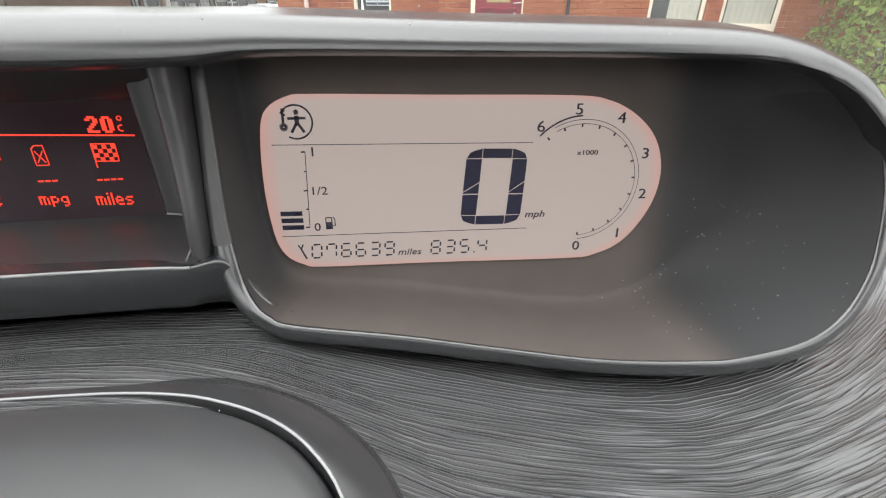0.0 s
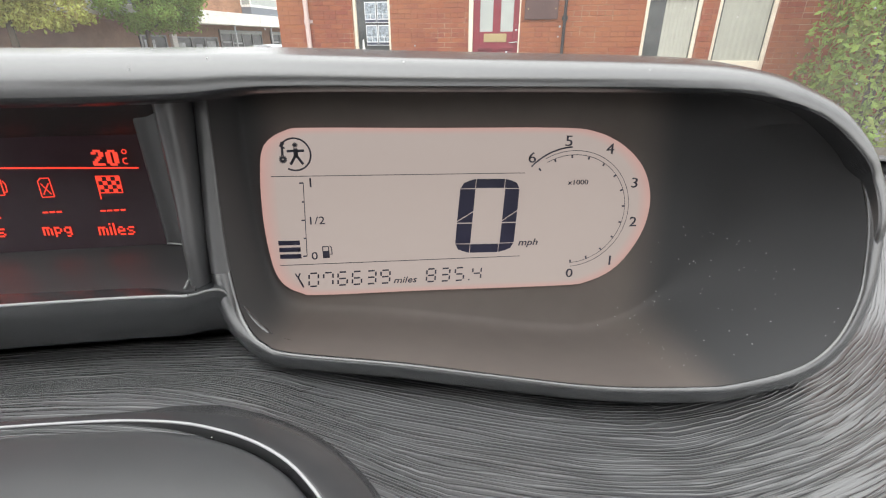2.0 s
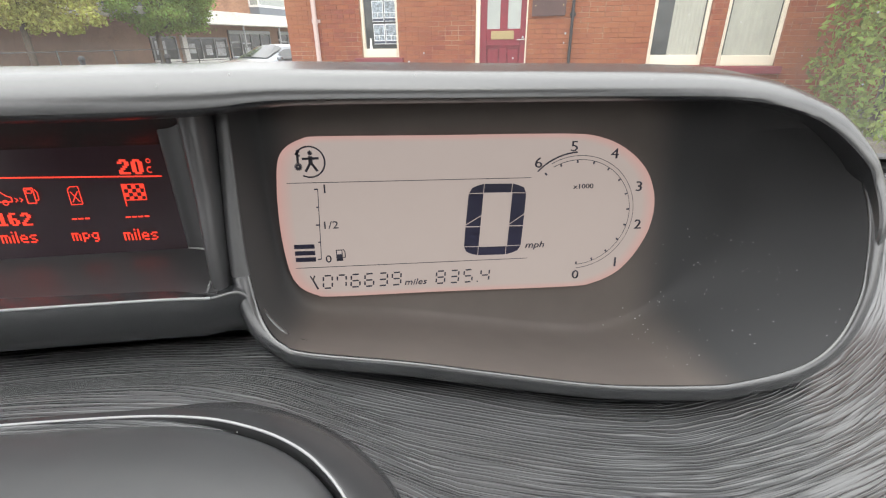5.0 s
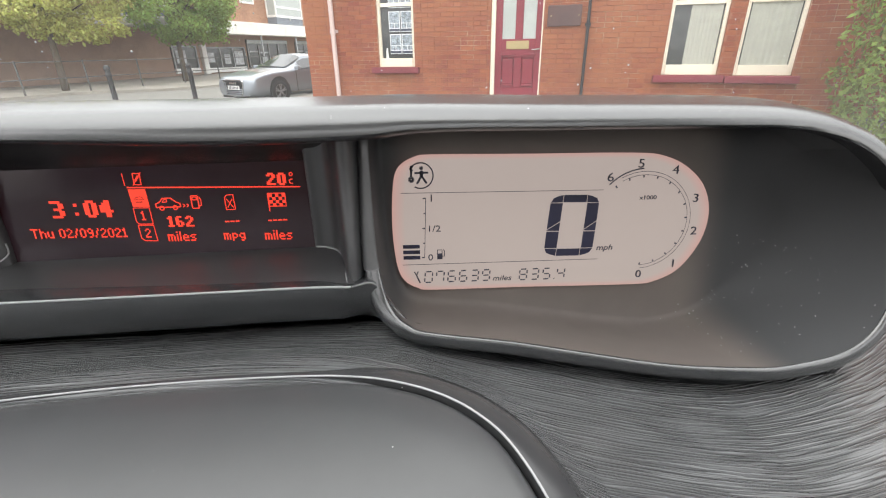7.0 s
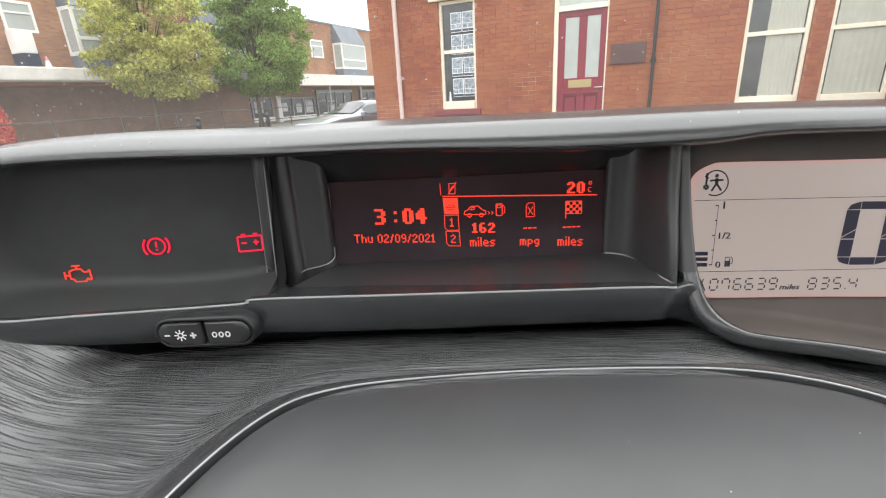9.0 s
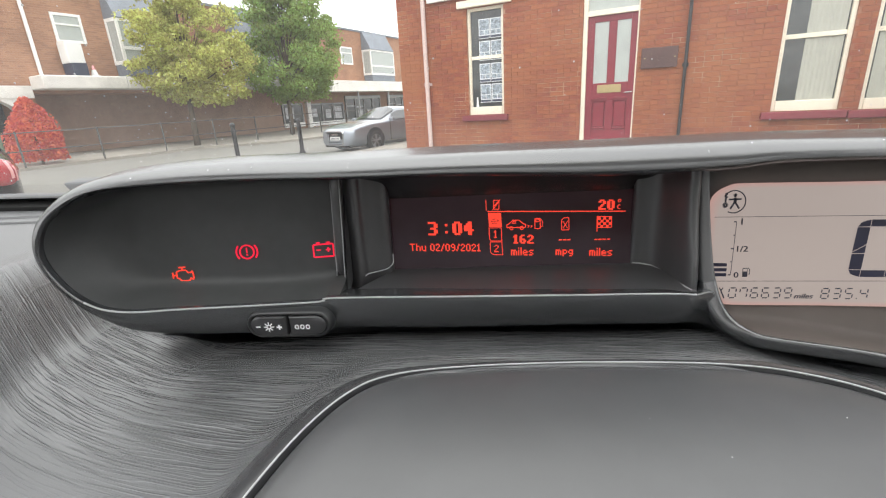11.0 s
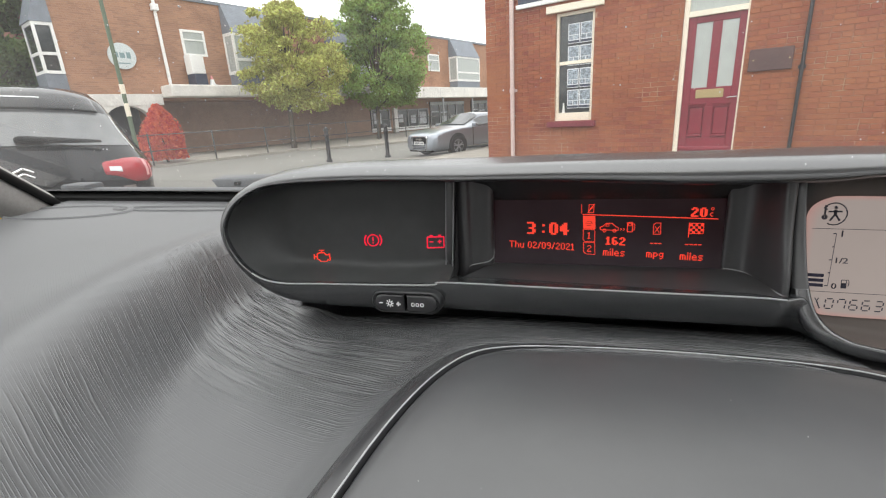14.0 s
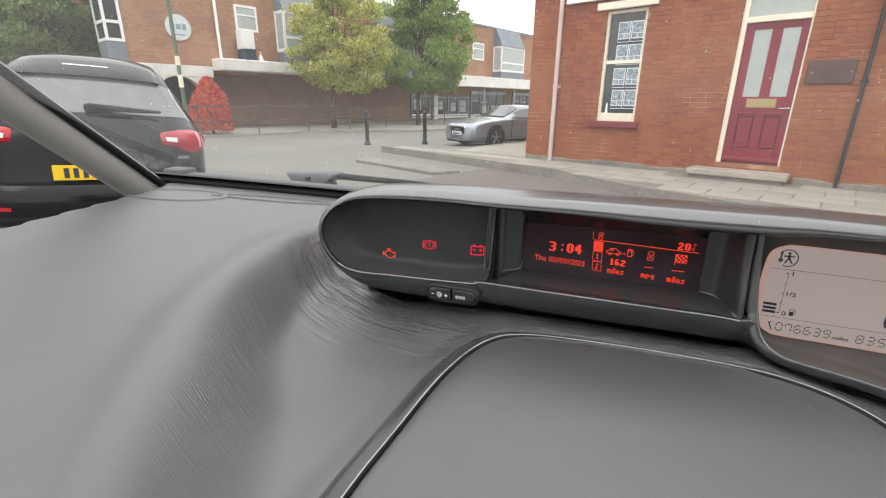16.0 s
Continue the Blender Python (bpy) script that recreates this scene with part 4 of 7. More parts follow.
BY = -0.037
rings = [[bm.verts.new((x, BY + y, z)) for x, z in stadium(-0.3085, 0.0055, 0.0228 + g, 0.0066 + g)] for g, y in ((0.002, 0.006), (0.0012, -0.001), (0.0, -0.0022), (-0.0008, -0.0012), (-0.001, 0.003))]
bridge(bm, rings)
part("button_bezel", bm, SATIN, binnacle, smooth=True).location.z = 0.0042
for x0, x1, side in ((-0.3310, -0.3092, -1), (-0.3078, -0.2860, 1)):
    ring = [(x, z) for x, z in stadium(-0.3085, 0.0055, 0.0220, 0.0058)]
    ring = [(min(max(x, x0), x1), z) for x, z in ring]
    bm = bmesh.new()
    cx, cz = (x0 + x1) / 2, 0.0055
    rings = []
    for s, y in ((1.0, 0.004), (1.0, -0.0012), (0.96, -0.0024), (0.88, -0.0030), (0.5, -0.0034)):
        rings.append([bm.verts.new((cx + (x - cx) * s, BY + y, cz + (z - cz) * s)) for x, z in ring])
    bridge(bm, rings)
    bm.faces.new(rings[-1])
    bmesh.ops.remove_doubles(bm, verts=list(bm.verts), dist=1e-5)
    bmesh.ops.recalc_face_normals(bm, faces=list(bm.faces))
    btn = part("button", bm, TRIM, binnacle, "small black rocker button with white marks", smooth=True, angle=40)
    btn.location.z = 0.0042
    mark = bmesh.new()
    yb = BY - 0.0036

    def bar(x, z, w, h, ang=0.0):
        w, h = w * 1.15 + 0.0002, h * 1.15 + 0.0002
        c, s = math.cos(ang), math.sin(ang)
        vs = [mark.verts.new((x + px * c - pz * s, yb, z + px * s + pz * c)) for px, pz in ((-w / 2, -h / 2), (w / 2, -h / 2), (w / 2, h / 2), (-w / 2, h / 2))]
        mark.faces.new(vs)

    if side < 0:
        bar(-0.3251, 0.0056, 0.0021, 0.0005)
        bar(-0.3130, 0.0053, 0.0025, 0.0007)
        bar(-0.3130, 0.0053, 0.0007, 0.0025)
        for k in range(8):
            a = math.pi * k / 4
            bar(-0.3189 + 0.0022 * math.cos(a), 0.0055 + 0.0022 * math.sin(a), 0.0010, 0.0004, a)
            bar(-0.3189 + 0.0011 * math.cos(a + 0.39), 0.0055 + 0.0011 * math.sin(a + 0.39), 0.0004, 0.0009, a + 0.39)
    else:
        for k in range(3):
            for j in range(14):
                a = 2 * math.pi * j / 14
                bar(-0.2998 + 0.0031 * (k - 1) + 0.00095 * math.cos(a), 0.0053 + 0.00115 * math.sin(a), 0.00042, 0.00040, a)
    part("printed_mark", mark, WHITE_MARK, btn)

# dust specks on the cover and the hood
rng = random.Random(31)
bm = bmesh.new()
patch = [[cover.data.vertices[i].co for i in f.vertices] for f in cover.data.polygons if f.center.x > 0.085 and f.center.z < 0.035 - 0.3 * (f.center.x - 0.085)]
for k in range(80):
    q = rng.choice(patch)
    spot = q[0].lerp(q[1], rng.random()).lerp(q[3 % len(q)].lerp(q[2], rng.random()), rng.random())
    bmesh.ops.create_icosphere(bm, subdivisions=1, radius=rng.uniform(0.00012, 0.0003), matrix=Matrix.Translation(spot))
part("dust", bm, SPECK, cover, kind="stuff")
bm = bmesh.new()
for k in range(60):
    i = rng.randrange(len(OUTER))
    a, b = INNER[i], OUTER[i]
    if a.y > 0.07:
        q = a + (b - a) * rng.uniform(0.6, 0.98)
        f = (q - a).length / (b - a).length
        bmesh.ops.create_icosphere(bm, subdivisions=1, radius=rng.uniform(0.0001, 0.0003),
                                   matrix=Matrix.Translation((q.x, rim_y(a.x, a.y) + 0.004 - 0.012 * math.sqrt(max(0.0, 1 - ((f - 0.25) / 0.75) ** 2)), q.y)))
part("dust", bm, SPECK, binnacle, kind="stuff")
bm = bmesh.new()
for k in range(26):
    x, y = rng.uniform(-0.27, -0.04), rng.uniform(-0.30, -0.085)
    bmesh.ops.create_icosphere(bm, subdivisions=1, radius=rng.uniform(0.00012, 0.00026), matrix=Matrix.Translation((x, y, 0.0064)))
part("dust", bm, SPECK, dashboard, kind="stuff")

# ---- driver's display ----
LEAN = radians(-1.4)
bm = bmesh.new()
edge = smooth_loop([(-0.0680, 0.050), (-0.0650, 0.0625), (-0.0560, 0.0682), (-0.045, 0.0690), (0.0, 0.0678), (0.060, 0.0664), (0.078, 0.0640),
                    (0.0915, 0.0575), (0.1015, 0.0475), (0.1062, 0.0345), (0.1050, 0.021), (0.0990, 0.0090), (0.0900, -0.0005), (0.0780, -0.0055),
                    (0.0640, -0.0066), (0.0, -0.0042), (-0.048, -0.0028), (-0.0570, -0.0012), (-0.0640, 0.0035), (-0.0675, 0.0120), (-0.0690, 0.030)], 5)
rim = bm.loops.layers.uv.new("rim")
cen = Vector((0.019, 0.031))
levels = (1.0, 0.97, 0.93, 0.85, 0.6, 0.25)
rings = []
for s in levels:
    ring = []
    for p in edge:
        q = cen + (p - cen) * s if s > 0.9 else cen + Vector(((p.x - cen.x) * (s + (1 - s) * 0.5), (p.y - cen.y) * s))
        ring.append(bm.verts.new((q.x, lcd_y(q.y) - 0.0004, q.y)))
    rings.append(ring)
bridge(bm, rings)
bm.faces.new(rings[-1])
fade = {}
for s, ring in zip((0.0, 0.22, 0.5, 0.85, 1.0, 1.0), rings):
    for v in ring:
        fade[v] = s
for f in bm.faces:
    for lp in f.loops:
        lp[rim].uv = (fade[lp.vert], 0.5)
bmesh.ops.recalc_face_normals(bm, faces=list(bm.faces))
lcd = part("driver_display", bm, LCD, binnacle, "pale grey-pink backlit display reading zero", smooth=True)


def flat(bm, pts, y_of, proud=0.0009):
    f = bm.faces.new([bm.verts.new((x, y_of(x, z) - proud, z)) for x, z in pts])
    f.normal_update()
    if f.normal.y > 0:
        f.normal_flip()


def stroke(bm, a, b, w, y_of, proud=0.0009):
    a, b = Vector(a), Vector(b)
    d = (b - a).normalized() * w / 2
    n = Vector((-d.y, d.x))
    flat(bm, [a - d * 0 - n, b - n, b + n, a + n], y_of, proud)


def arc(bm, cx, cz, r, a0, a1, w, y_of, n=24, rz=None):
    rz = r if rz is None else rz
    pts = [(cx + r * math.cos(radians(a0 + (a1 - a0) * i / n)), cz + rz * math.sin(radians(a0 + (a1 - a0) * i / n))) for i in range(n + 1)]
    for p, q in zip(pts, pts[1:]):
        stroke(bm, p, q, w, y_of)


ly = lambda x, z: lcd_y(z)          # noqa: E731
ry = lambda x, z: red_y(z)          # noqa: E731


def on_face(x, z, y_of, lean=LEAN, tilt=0.15, proud=0.0009):
    """A pose on a display's face for letters, upright and facing the driver."""
    up = Vector((0, tilt, 1)).normalized()
    m = Matrix((Vector((1, 0, 0)), up, Vector((1, 0, 0)).cross(up))).transposed().to_4x4()
    return Matrix.Translation((x, y_of(x, z) - proud, z)) @ m @ Matrix.Rotation(lean, 4, "Z")


bm = bmesh.new()
stroke(bm, (-0.0636, 0.0503), (0.0446, 0.0477), 0.00028, ly)
stroke(bm, (-0.0645, 0.0123), (0.0434, 0.0097), 0.00028, ly)
part("divider_line", bm, INK, lcd)
bm = bmesh.new()
arc(bm, -0.0532, 0.0588, 0.0064, -120, 150, 0.0007, ly, 28)
stroke(bm, (-0.0578, 0.0640), (-0.0580, 0.0585), 0.0010, ly)
stroke(bm, (-0.0578, 0.0632), (-0.0568, 0.0632), 0.0008, ly)
stroke(bm, (-0.0578, 0.0616), (-0.0568, 0.0616), 0.0008, ly)
arc(bm, -0.0580, 0.0570, 0.0010, 0, 360, 0.0014, ly, 12)
arc(bm, -0.0527, 0.0625, 0.0006, 0, 360, 0.0011, ly, 10)
stroke(bm, (-0.0562, 0.0602), (-0.0492, 0.0602), 0.0010, ly)
stroke(bm, (-0.0527, 0.0612), (-0.0527, 0.0578), 0.0018, ly)
stroke(bm, (-0.0530, 0.0582), (-0.0552, 0.0548), 0.0011, ly)
stroke(bm, (-0.0524, 0.0582), (-0.0502, 0.0548), 0.0011, ly)
part("key_symbol", bm, INK, lcd, "dark key and star-shaped mark in a ring")
bm = bmesh.new()
stroke(bm, (-0.0510, 0.0473), (-0.0527, 0.0158), 0.0003, ly)
for k in range(5):
    x, z = -0.0510 - 0.0017 * k / 4, 0.0472 - 0.0314 * k / 4
    stroke(bm, (x - (0.0016 if k % 2 == 0 else 0.0010), z), (x, z), 0.0006, ly)
for k in range(3):
    stroke(bm, (-0.0640, 0.0222 - 0.0030 * k), (-0.0551, 0.0219 - 0.0030 * k), 0.0020, ly)
part("fuel_gauge", bm, DIGIT, lcd, "fuel scale with three dark bars")
bm = bmesh.new()
for a, b, w in (((-0.0458, 0.0145), (-0.0458, 0.0196), 0.0004), ((-0.0433, 0.0145), (-0.0433, 0.0196), 0.0004), ((-0.0458, 0.0195), (-0.0433, 0.0195), 0.0004),
                ((-0.0460, 0.0146), (-0.0431, 0.0146), 0.0004), ((-0.0446, 0.0146), (-0.0446, 0.0176), 0.0025), ((-0.0430, 0.0160), (-0.0421, 0.0160), 0.0003),
                ((-0.0420, 0.0158), (-0.0420, 0.0188), 0.0004), ((-0.0420, 0.0188), (-0.0428, 0.0198), 0.0004)):
    stroke(bm, a, b, w, ly)
part("fuel_pump_symbol", bm, INK, lcd)
for name, text, x, z, size in (("full_mark", "1", -0.0481, 0.0470, 0.0054), ("half_mark", "1/2", -0.0473, 0.0310, 0.0048), ("empty_mark", "0", -0.0495, 0.0155, 0.0048),
                               ("unit_word", "miles", -0.0108, 0.0018, 0.0042), ("speed_unit", "mph", 0.0468, 0.0160, 0.0044), ("scale_word", "x1000", 0.0698, 0.0425, 0.0032),
                               ("dial_number", "6", 0.0478, 0.0540, 0.0066), ("dial_number", "5", 0.0645, 0.0606, 0.0066), ("dial_number", "4", 0.0842, 0.0566, 0.0066),
                               ("dial_number", "3", 0.0974, 0.0410, 0.0066), ("dial_number", "2", 0.0984, 0.0227, 0.0066), ("dial_number", "1", 0.0882, 0.0044, 0.0066),
                               ("dial_number", "0", 0.0680, -0.0006, 0.0062)):
    lettering(name, text, size, INK, lcd, on_face(x, z, ly), shear=0.25 if text in ("miles", "mph") else 0.0, stretch=1.22)

# the big zero, in segments with hairline gaps
quad = ((0.0122, 0.0130), (0.0398, 0.0120), (0.0428, 0.0452), (0.0158, 0.0462))


def in_zero(u, v):
    a = Vector(quad[0]).lerp(Vector(quad[1]), u)
    b = Vector(quad[3]).lerp(Vector(quad[2]), u)
    p = a.lerp(b, v)
    corner = max(0.0, abs(u - 0.5) - 0.28) * max(0.0, abs(v - 0.5) - 0.36) * 10.0
    c = Vector(((quad[0][0] + quad[2][0]) / 2, (quad[0][1] + quad[2][1]) / 2))
    return p + (c - p) * min(0.12, corner * 0.35)


def cell(u0, u1, v0, v1, left=0.0, right=0.0, up_left=0.0, up_right=0.0):
    """One segment; the four last figures tilt its lower and upper edge."""
    bm = bmesh.new()
    pts = [(u0, v0 + left), ((u0 + u1) / 2, v0 + (left + right) / 2), (u1, v0 + right), (u1, v1 + up_right), ((u0 + u1) / 2, v1 + (up_left + up_right) / 2), (u0, v1 + up_left)]
    flat(bm, [tuple(in_zero(a, b)) for a, b in pts], ly)
    part("digit_segment", bm, DIGIT, lcd)


g = 0.006
for u0, u1 in ((0.0, 0.255 - g), (0.255 + g, 0.74 - g), (0.74 + g, 1.0)):
    cell(u0, u1, 0.0, 0.125 - g)
    cell(u0, u1, 0.875 + g, 1.0)
for u0, u1, tilt in ((0.0, 0.255, (0.0, 0.15)), (0.755, 1.0, (0.0, 0.15))):
    base = 0.425 if u0 == 0.0 else 0.39
    cell(u0, u1, 0.125 + g, 0.405)
    if u0 == 0.0:
        cell(u0, u1, 0.42, 0.43, 0, 0, 0.0, 0.13)
        cell(u0, u1, 0.445, 0.875 - g, 0.0, 0.13)
    else:
        cell(u0, u1, 0.42, 0.45, 0, 0, -0.02, 0.12)
        cell(u0, u1, 0.465, 0.875 - g, -0.02, 0.12)

SEG = {"0": "abcdef", "1": "bc", "2": "abged", "3": "abgcd", "4": "fgbc", "5": "afgcd", "6": "afgedc", "7": "fabc", "8": "abcdefg", "9": "abcdfg"}


def seven(bm, ch, x, z, w, h, t):
    """A thin slanted seven-segment figure."""
    ends = {"a": ((0, 1), (1, 1)), "d": ((0, 0), (1, 0)), "g": ((0, 0.5), (1, 0.5)), "f": ((0, 0.5), (0, 1)), "e": ((0, 0), (0, 0.5)),
            "b": ((1, 0.5), (1, 1)), "c": ((1, 0), (1, 0.5))}
    for s in SEG[ch]:
        (ax, az), (bx, bz) = ends[s]
        a = Vector((x + ax * w + az * h * 0.10, z + az * h))
        b = Vector((x + bx * w + bz * h * 0.10, z + bz * h))
        gap = (b - a).normalized() * t * 0.8
        stroke(bm, a + gap, b - gap, t, ly)


for name, text, x0, z0, step in (("odometer_figure", "076639", -0.0533, 0.0018, 0.0063), ("trip_figure", "8354", -0.0010, 0.0002, 0.0066)):
    x = x0
    for i, ch in enumerate(text):
        bm = bmesh.new()
        seven(bm, ch, x, z0 - 0.024 * (x - x0), 0.0040, 0.0060, 0.0007)
        if name == "trip_figure" and i == 2:
            stroke(bm, (0.0186, -0.0002), (0.0192, -0.0002), 0.0007, ly)
        part(name, bm, INK, lcd, "thin slanted seven-segment figure")
        x += step + (0.0016 if name == "trip_figure" and i == 2 else 0)
bm = bmesh.new()
stroke(bm, (-0.0575, 0.0062), (-0.0556, 0.0016), 0.0008, ly)
stroke(bm, (-0.0575, 0.0062), (-0.0586, 0.0082), 0.0006, ly)
stroke(bm, (-0.0575, 0.0062), (-0.0565, 0.0082), 0.0006, ly)
part("spanner_symbol", bm, INK, lcd)

# rev counter scale
bm = bmesh.new()
RCX, RCZ = 0.0672, 0.0298
for r in (0.0250, 0.0268):
    arc(bm, RCX, RCZ, r * 1.05, -88, 118, 0.00026, ly, 48, r)
arc(bm, RCX, RCZ, 0.0284, 92, 134, 0.0007, ly, 14)
for k in range(13):
    a = radians(-88 + 216 * k / 12)
    r0, r1 = 0.0236, 0.0250
    stroke(bm, (RCX + r0 * 1.05 * math.cos(a), RCZ + r0 * math.sin(a)), (RCX + r1 * 1.05 * math.cos(a), RCZ + r1 * math.sin(a)), 0.0008, ly)
part("rev_counter_scale", bm, INK, lcd, "fine curved rev counter scale")

# ---- trip display ----


DOTS = {"0": "0110 1001 1001 1001 1001 1001 0110", "1": "010 110 010 010 010 010 111", "2": "0110 1001 0001 0010 0100 1000 1111",
        "3": "1110 0001 0001 0110 0001 0001 1110", "4": "0010 0110 1010 1010 1111 0010 0010", "6": "0110 1000 1000 1110 1001 1001 0110",
        "9": "0110 1001 1001 0111 0001 0001 0110", "/": "001 001 010 010 010 100 100", "T": "11111 00100 00100 00100 00100 00100 00100",
        "h": "1000 1000 1110 1001 1001 1001 1001", "u": "0000 0000 1001 1001 1001 1001 0111", "m": "00000 00000 11110 10101 10101 10101 10101",
        "i": "1 0 1 1 1 1 1", "l": "1 1 1 1 1 1 1", "e": "0000 0000 0110 1001 1111 1000 0111", "s": "0000 0000 0111 1000 0110 0001 1110",
        "p": "0000 0000 1110 1001 1001 1110 1000 1000", "g": "0000 0000 0111 1001 1001 0111 0001 0110", " ": "00 00 00 00 00 00 00"}


def red_text(name, text, x, z, dot, bold=0):
    """Words in the display's own square dots, centred on x and z."""
    glyphs = [DOTS[c].split() for c in text]
    wide = sum(len(g_[0]) + bold + 1 for g_ in glyphs) - 1
    bm = bmesh.new()
    corners = {}

    def corner(u, w_):
        if (u, w_) not in corners:
            px, pz = x + (u - wide / 2) * dot, z + w_ * dot - 0.034 * (u - wide / 2) * dot
            corners[u, w_] = bm.verts.new((px, red_y(pz) - 0.0006, pz))
        return corners[u, w_]

    at = 0
    for g_ in glyphs:
        on = {(c + k, r) for r, row in enumerate(g_) for c, lit in enumerate(row) for k in range(1 + bold) if lit == "1"}
        for c, r in sorted(on):
            a, h1 = at + c, 3.5 - r
            bm.faces.new([corner(a, h1 - 1), corner(a + 1, h1 - 1), corner(a + 1, h1), corner(a, h1)])
        at += len(g_[0]) + bold + 1
    part(name, bm, RED_GLOW, red_screen, "glowing red dot-matrix figures")


red_text("clock_digit", "3", -0.2297, 0.0487, 0.00120, 1)
red_text("clock_digit", "0", -0.2146, 0.0484, 0.00120, 1)
red_text("clock_digit", "4", -0.2074, 0.0482, 0.00120, 1)
bm = bmesh.new()
for z in (0.0462, 0.0506):
    stroke(bm, (-0.2222, z), (-0.2206, z), 0.0015, ry, 0.0006)
part("clock_colon", bm, RED_GLOW, red_screen)
red_text("date_line", "Thu 02/09/2021", -0.2228, 0.0366, 0.00068)
red_text("range_reading", "162", -0.1742, 0.0403, 0.00078, 1)
red_text("unit_word", "miles", -0.1750, 0.0326, 0.00072)
red_text("unit_word", "mpg", -0.1495, 0.0320, 0.00070)
red_text("unit_word", "miles", -0.1276, 0.0309, 0.00072)
red_text("temperature_reading", "20", -0.1250, 0.0596, 0.00086, 1)
red_text("tab_number", "1", -0.1912, 0.0440, 0.00066)
red_text("tab_number", "2", -0.1908, 0.0350, 0.00066)
bm = bmesh.new()


def rs(a, b, w=0.0004):
    stroke(bm, a, b, w, ry, 0.0006)


def rline(pts, w=0.0004, shut=False):
    for p, q in zip(pts, pts[1:] + (pts[:1] if shut else [])):
        rs(p, q, w)


rs((-0.1958, 0.0581), (-0.1138, 0.0553), 0.0006)
rs((-0.1966, 0.0650), (-0.1964, 0.0588), 0.0004)
part("rule_line", bm, RED_GLOW, red_screen)
bm = bmesh.new()
flat(bm, [(-0.1955, 0.0572), (-0.1876, 0.0570), (-0.1872, 0.0483), (-0.1950, 0.0486)], ry, 0.0006)
rline([(-0.1950, 0.0480), (-0.1876, 0.0478), (-0.1874, 0.0396), (-0.1938, 0.0398), (-0.1950, 0.0412)], 0.0004, True)
rline([(-0.1946, 0.0392), (-0.1874, 0.0390), (-0.1870, 0.0308), (-0.1930, 0.0312), (-0.1944, 0.0326)], 0.0004, True)
part("menu_tab", bm, RED_GLOW, red_screen)
bm = bmesh.new()
rline([(-0.1925, 0.0532), (-0.1902, 0.0534), (-0.1892, 0.0520), (-0.1938, 0.0520)], 0.0005, True)
rs((-0.1932, 0.0508), (-0.1900, 0.0508), 0.0006)
part("car_pictogram", bm, RED_SCREEN, red_screen)
bm = bmesh.new()
rline([(-0.1918, 0.0648), (-0.1886, 0.0646), (-0.1888, 0.0592), (-0.1920, 0.0594)], 0.0004, True)
rs((-0.1926, 0.0590), (-0.1880, 0.0652))
rs((-0.1912, 0.0612), (-0.1894, 0.0634), 0.0010)
part("crossed_document_symbol", bm, RED_GLOW, red_screen)
bm = bmesh.new()
rline([(-0.1842, 0.0478), (-0.1842, 0.0496), (-0.1824, 0.0502), (-0.1806, 0.0522), (-0.1768, 0.0522), (-0.1744, 0.0500), (-0.1728, 0.0494), (-0.1728, 0.0476)], 0.0005, True)
for cx in (-0.1815, -0.1752):
    arc(bm, cx, 0.0474, 0.0010, 0, 360, 0.0005, ry, 12)
rline([(-0.1810, 0.0503), (-0.1800, 0.0516), (-0.1788, 0.0516), (-0.1788, 0.0503)], 0.0004, True)
for k in range(2):
    rline([(-0.1716 + 0.0018 * k, 0.0490), (-0.1706 + 0.0018 * k, 0.0482), (-0.1716 + 0.0018 * k, 0.0474)], 0.0004)
part("car_range_symbol", bm, RED_GLOW, red_screen)
bm = bmesh.new()
rline([(-0.1672, 0.0466), (-0.1672, 0.0528), (-0.1640, 0.0528), (-0.1640, 0.0466)], 0.0005, True)
rline([(-0.1666, 0.0508), (-0.1666, 0.0522), (-0.1646, 0.0522), (-0.1646, 0.0508)], 0.0004, True)
rline([(-0.1640, 0.0478), (-0.1628, 0.0478), (-0.1626, 0.0508), (-0.1634, 0.0522)], 0.0004)
part("fuel_pump_symbol", bm, RED_GLOW, red_screen)
bm = bmesh.new()
rline([(-0.1512, 0.0452), (-0.1512, 0.0514), (-0.1500, 0.0526), (-0.1470, 0.0526), (-0.1468, 0.0452)], 0.0004, True)
rs((-0.1504, 0.0462), (-0.1476, 0.0506))
rs((-0.1504, 0.0506), (-0.1476, 0.0462))
part("fuel_can_symbol", bm, RED_GLOW, red_screen)
bm = bmesh.new()
rs((-0.1302, 0.0434), (-0.1302, 0.0528), 0.0005)
for i in range(5):
    for j in range(4):
        if (i + j) % 2 == 0:
            x, z = -0.1298 + 0.0016 * i, 0.0522 - 0.0016 * j
            flat(bm, [(x, z), (x + 0.0016, z), (x + 0.0016, z - 0.0016), (x, z - 0.0016)], ry, 0.0006)
rline([(-0.1300, 0.0526), (-0.1218, 0.0524), (-0.1218, 0.0458), (-0.1300, 0.0460)], 0.0004, True)
part("chequered_flag_symbol", bm, RED_GLOW, red_screen)
bm = bmesh.new()
for x0, n, z in ((-0.1528, 3, 0.0391), (-0.1318, 4, 0.0387)):
    for i in range(n):
        rs((x0 + 0.0025 * i, z), (x0 + 0.0025 * i + 0.0020, z), 0.0007)
part("blank_reading", bm, RED_GLOW, red_screen)
bm = bmesh.new()
arc(bm, -0.1176, 0.0618, 0.0008, 0, 360, 0.0004, ry, 10)
arc(bm, -0.1176, 0.0582, 0.0011, 60, 300, 0.0005, ry, 12)
part("degree_symbol", bm, RED_GLOW, red_screen)

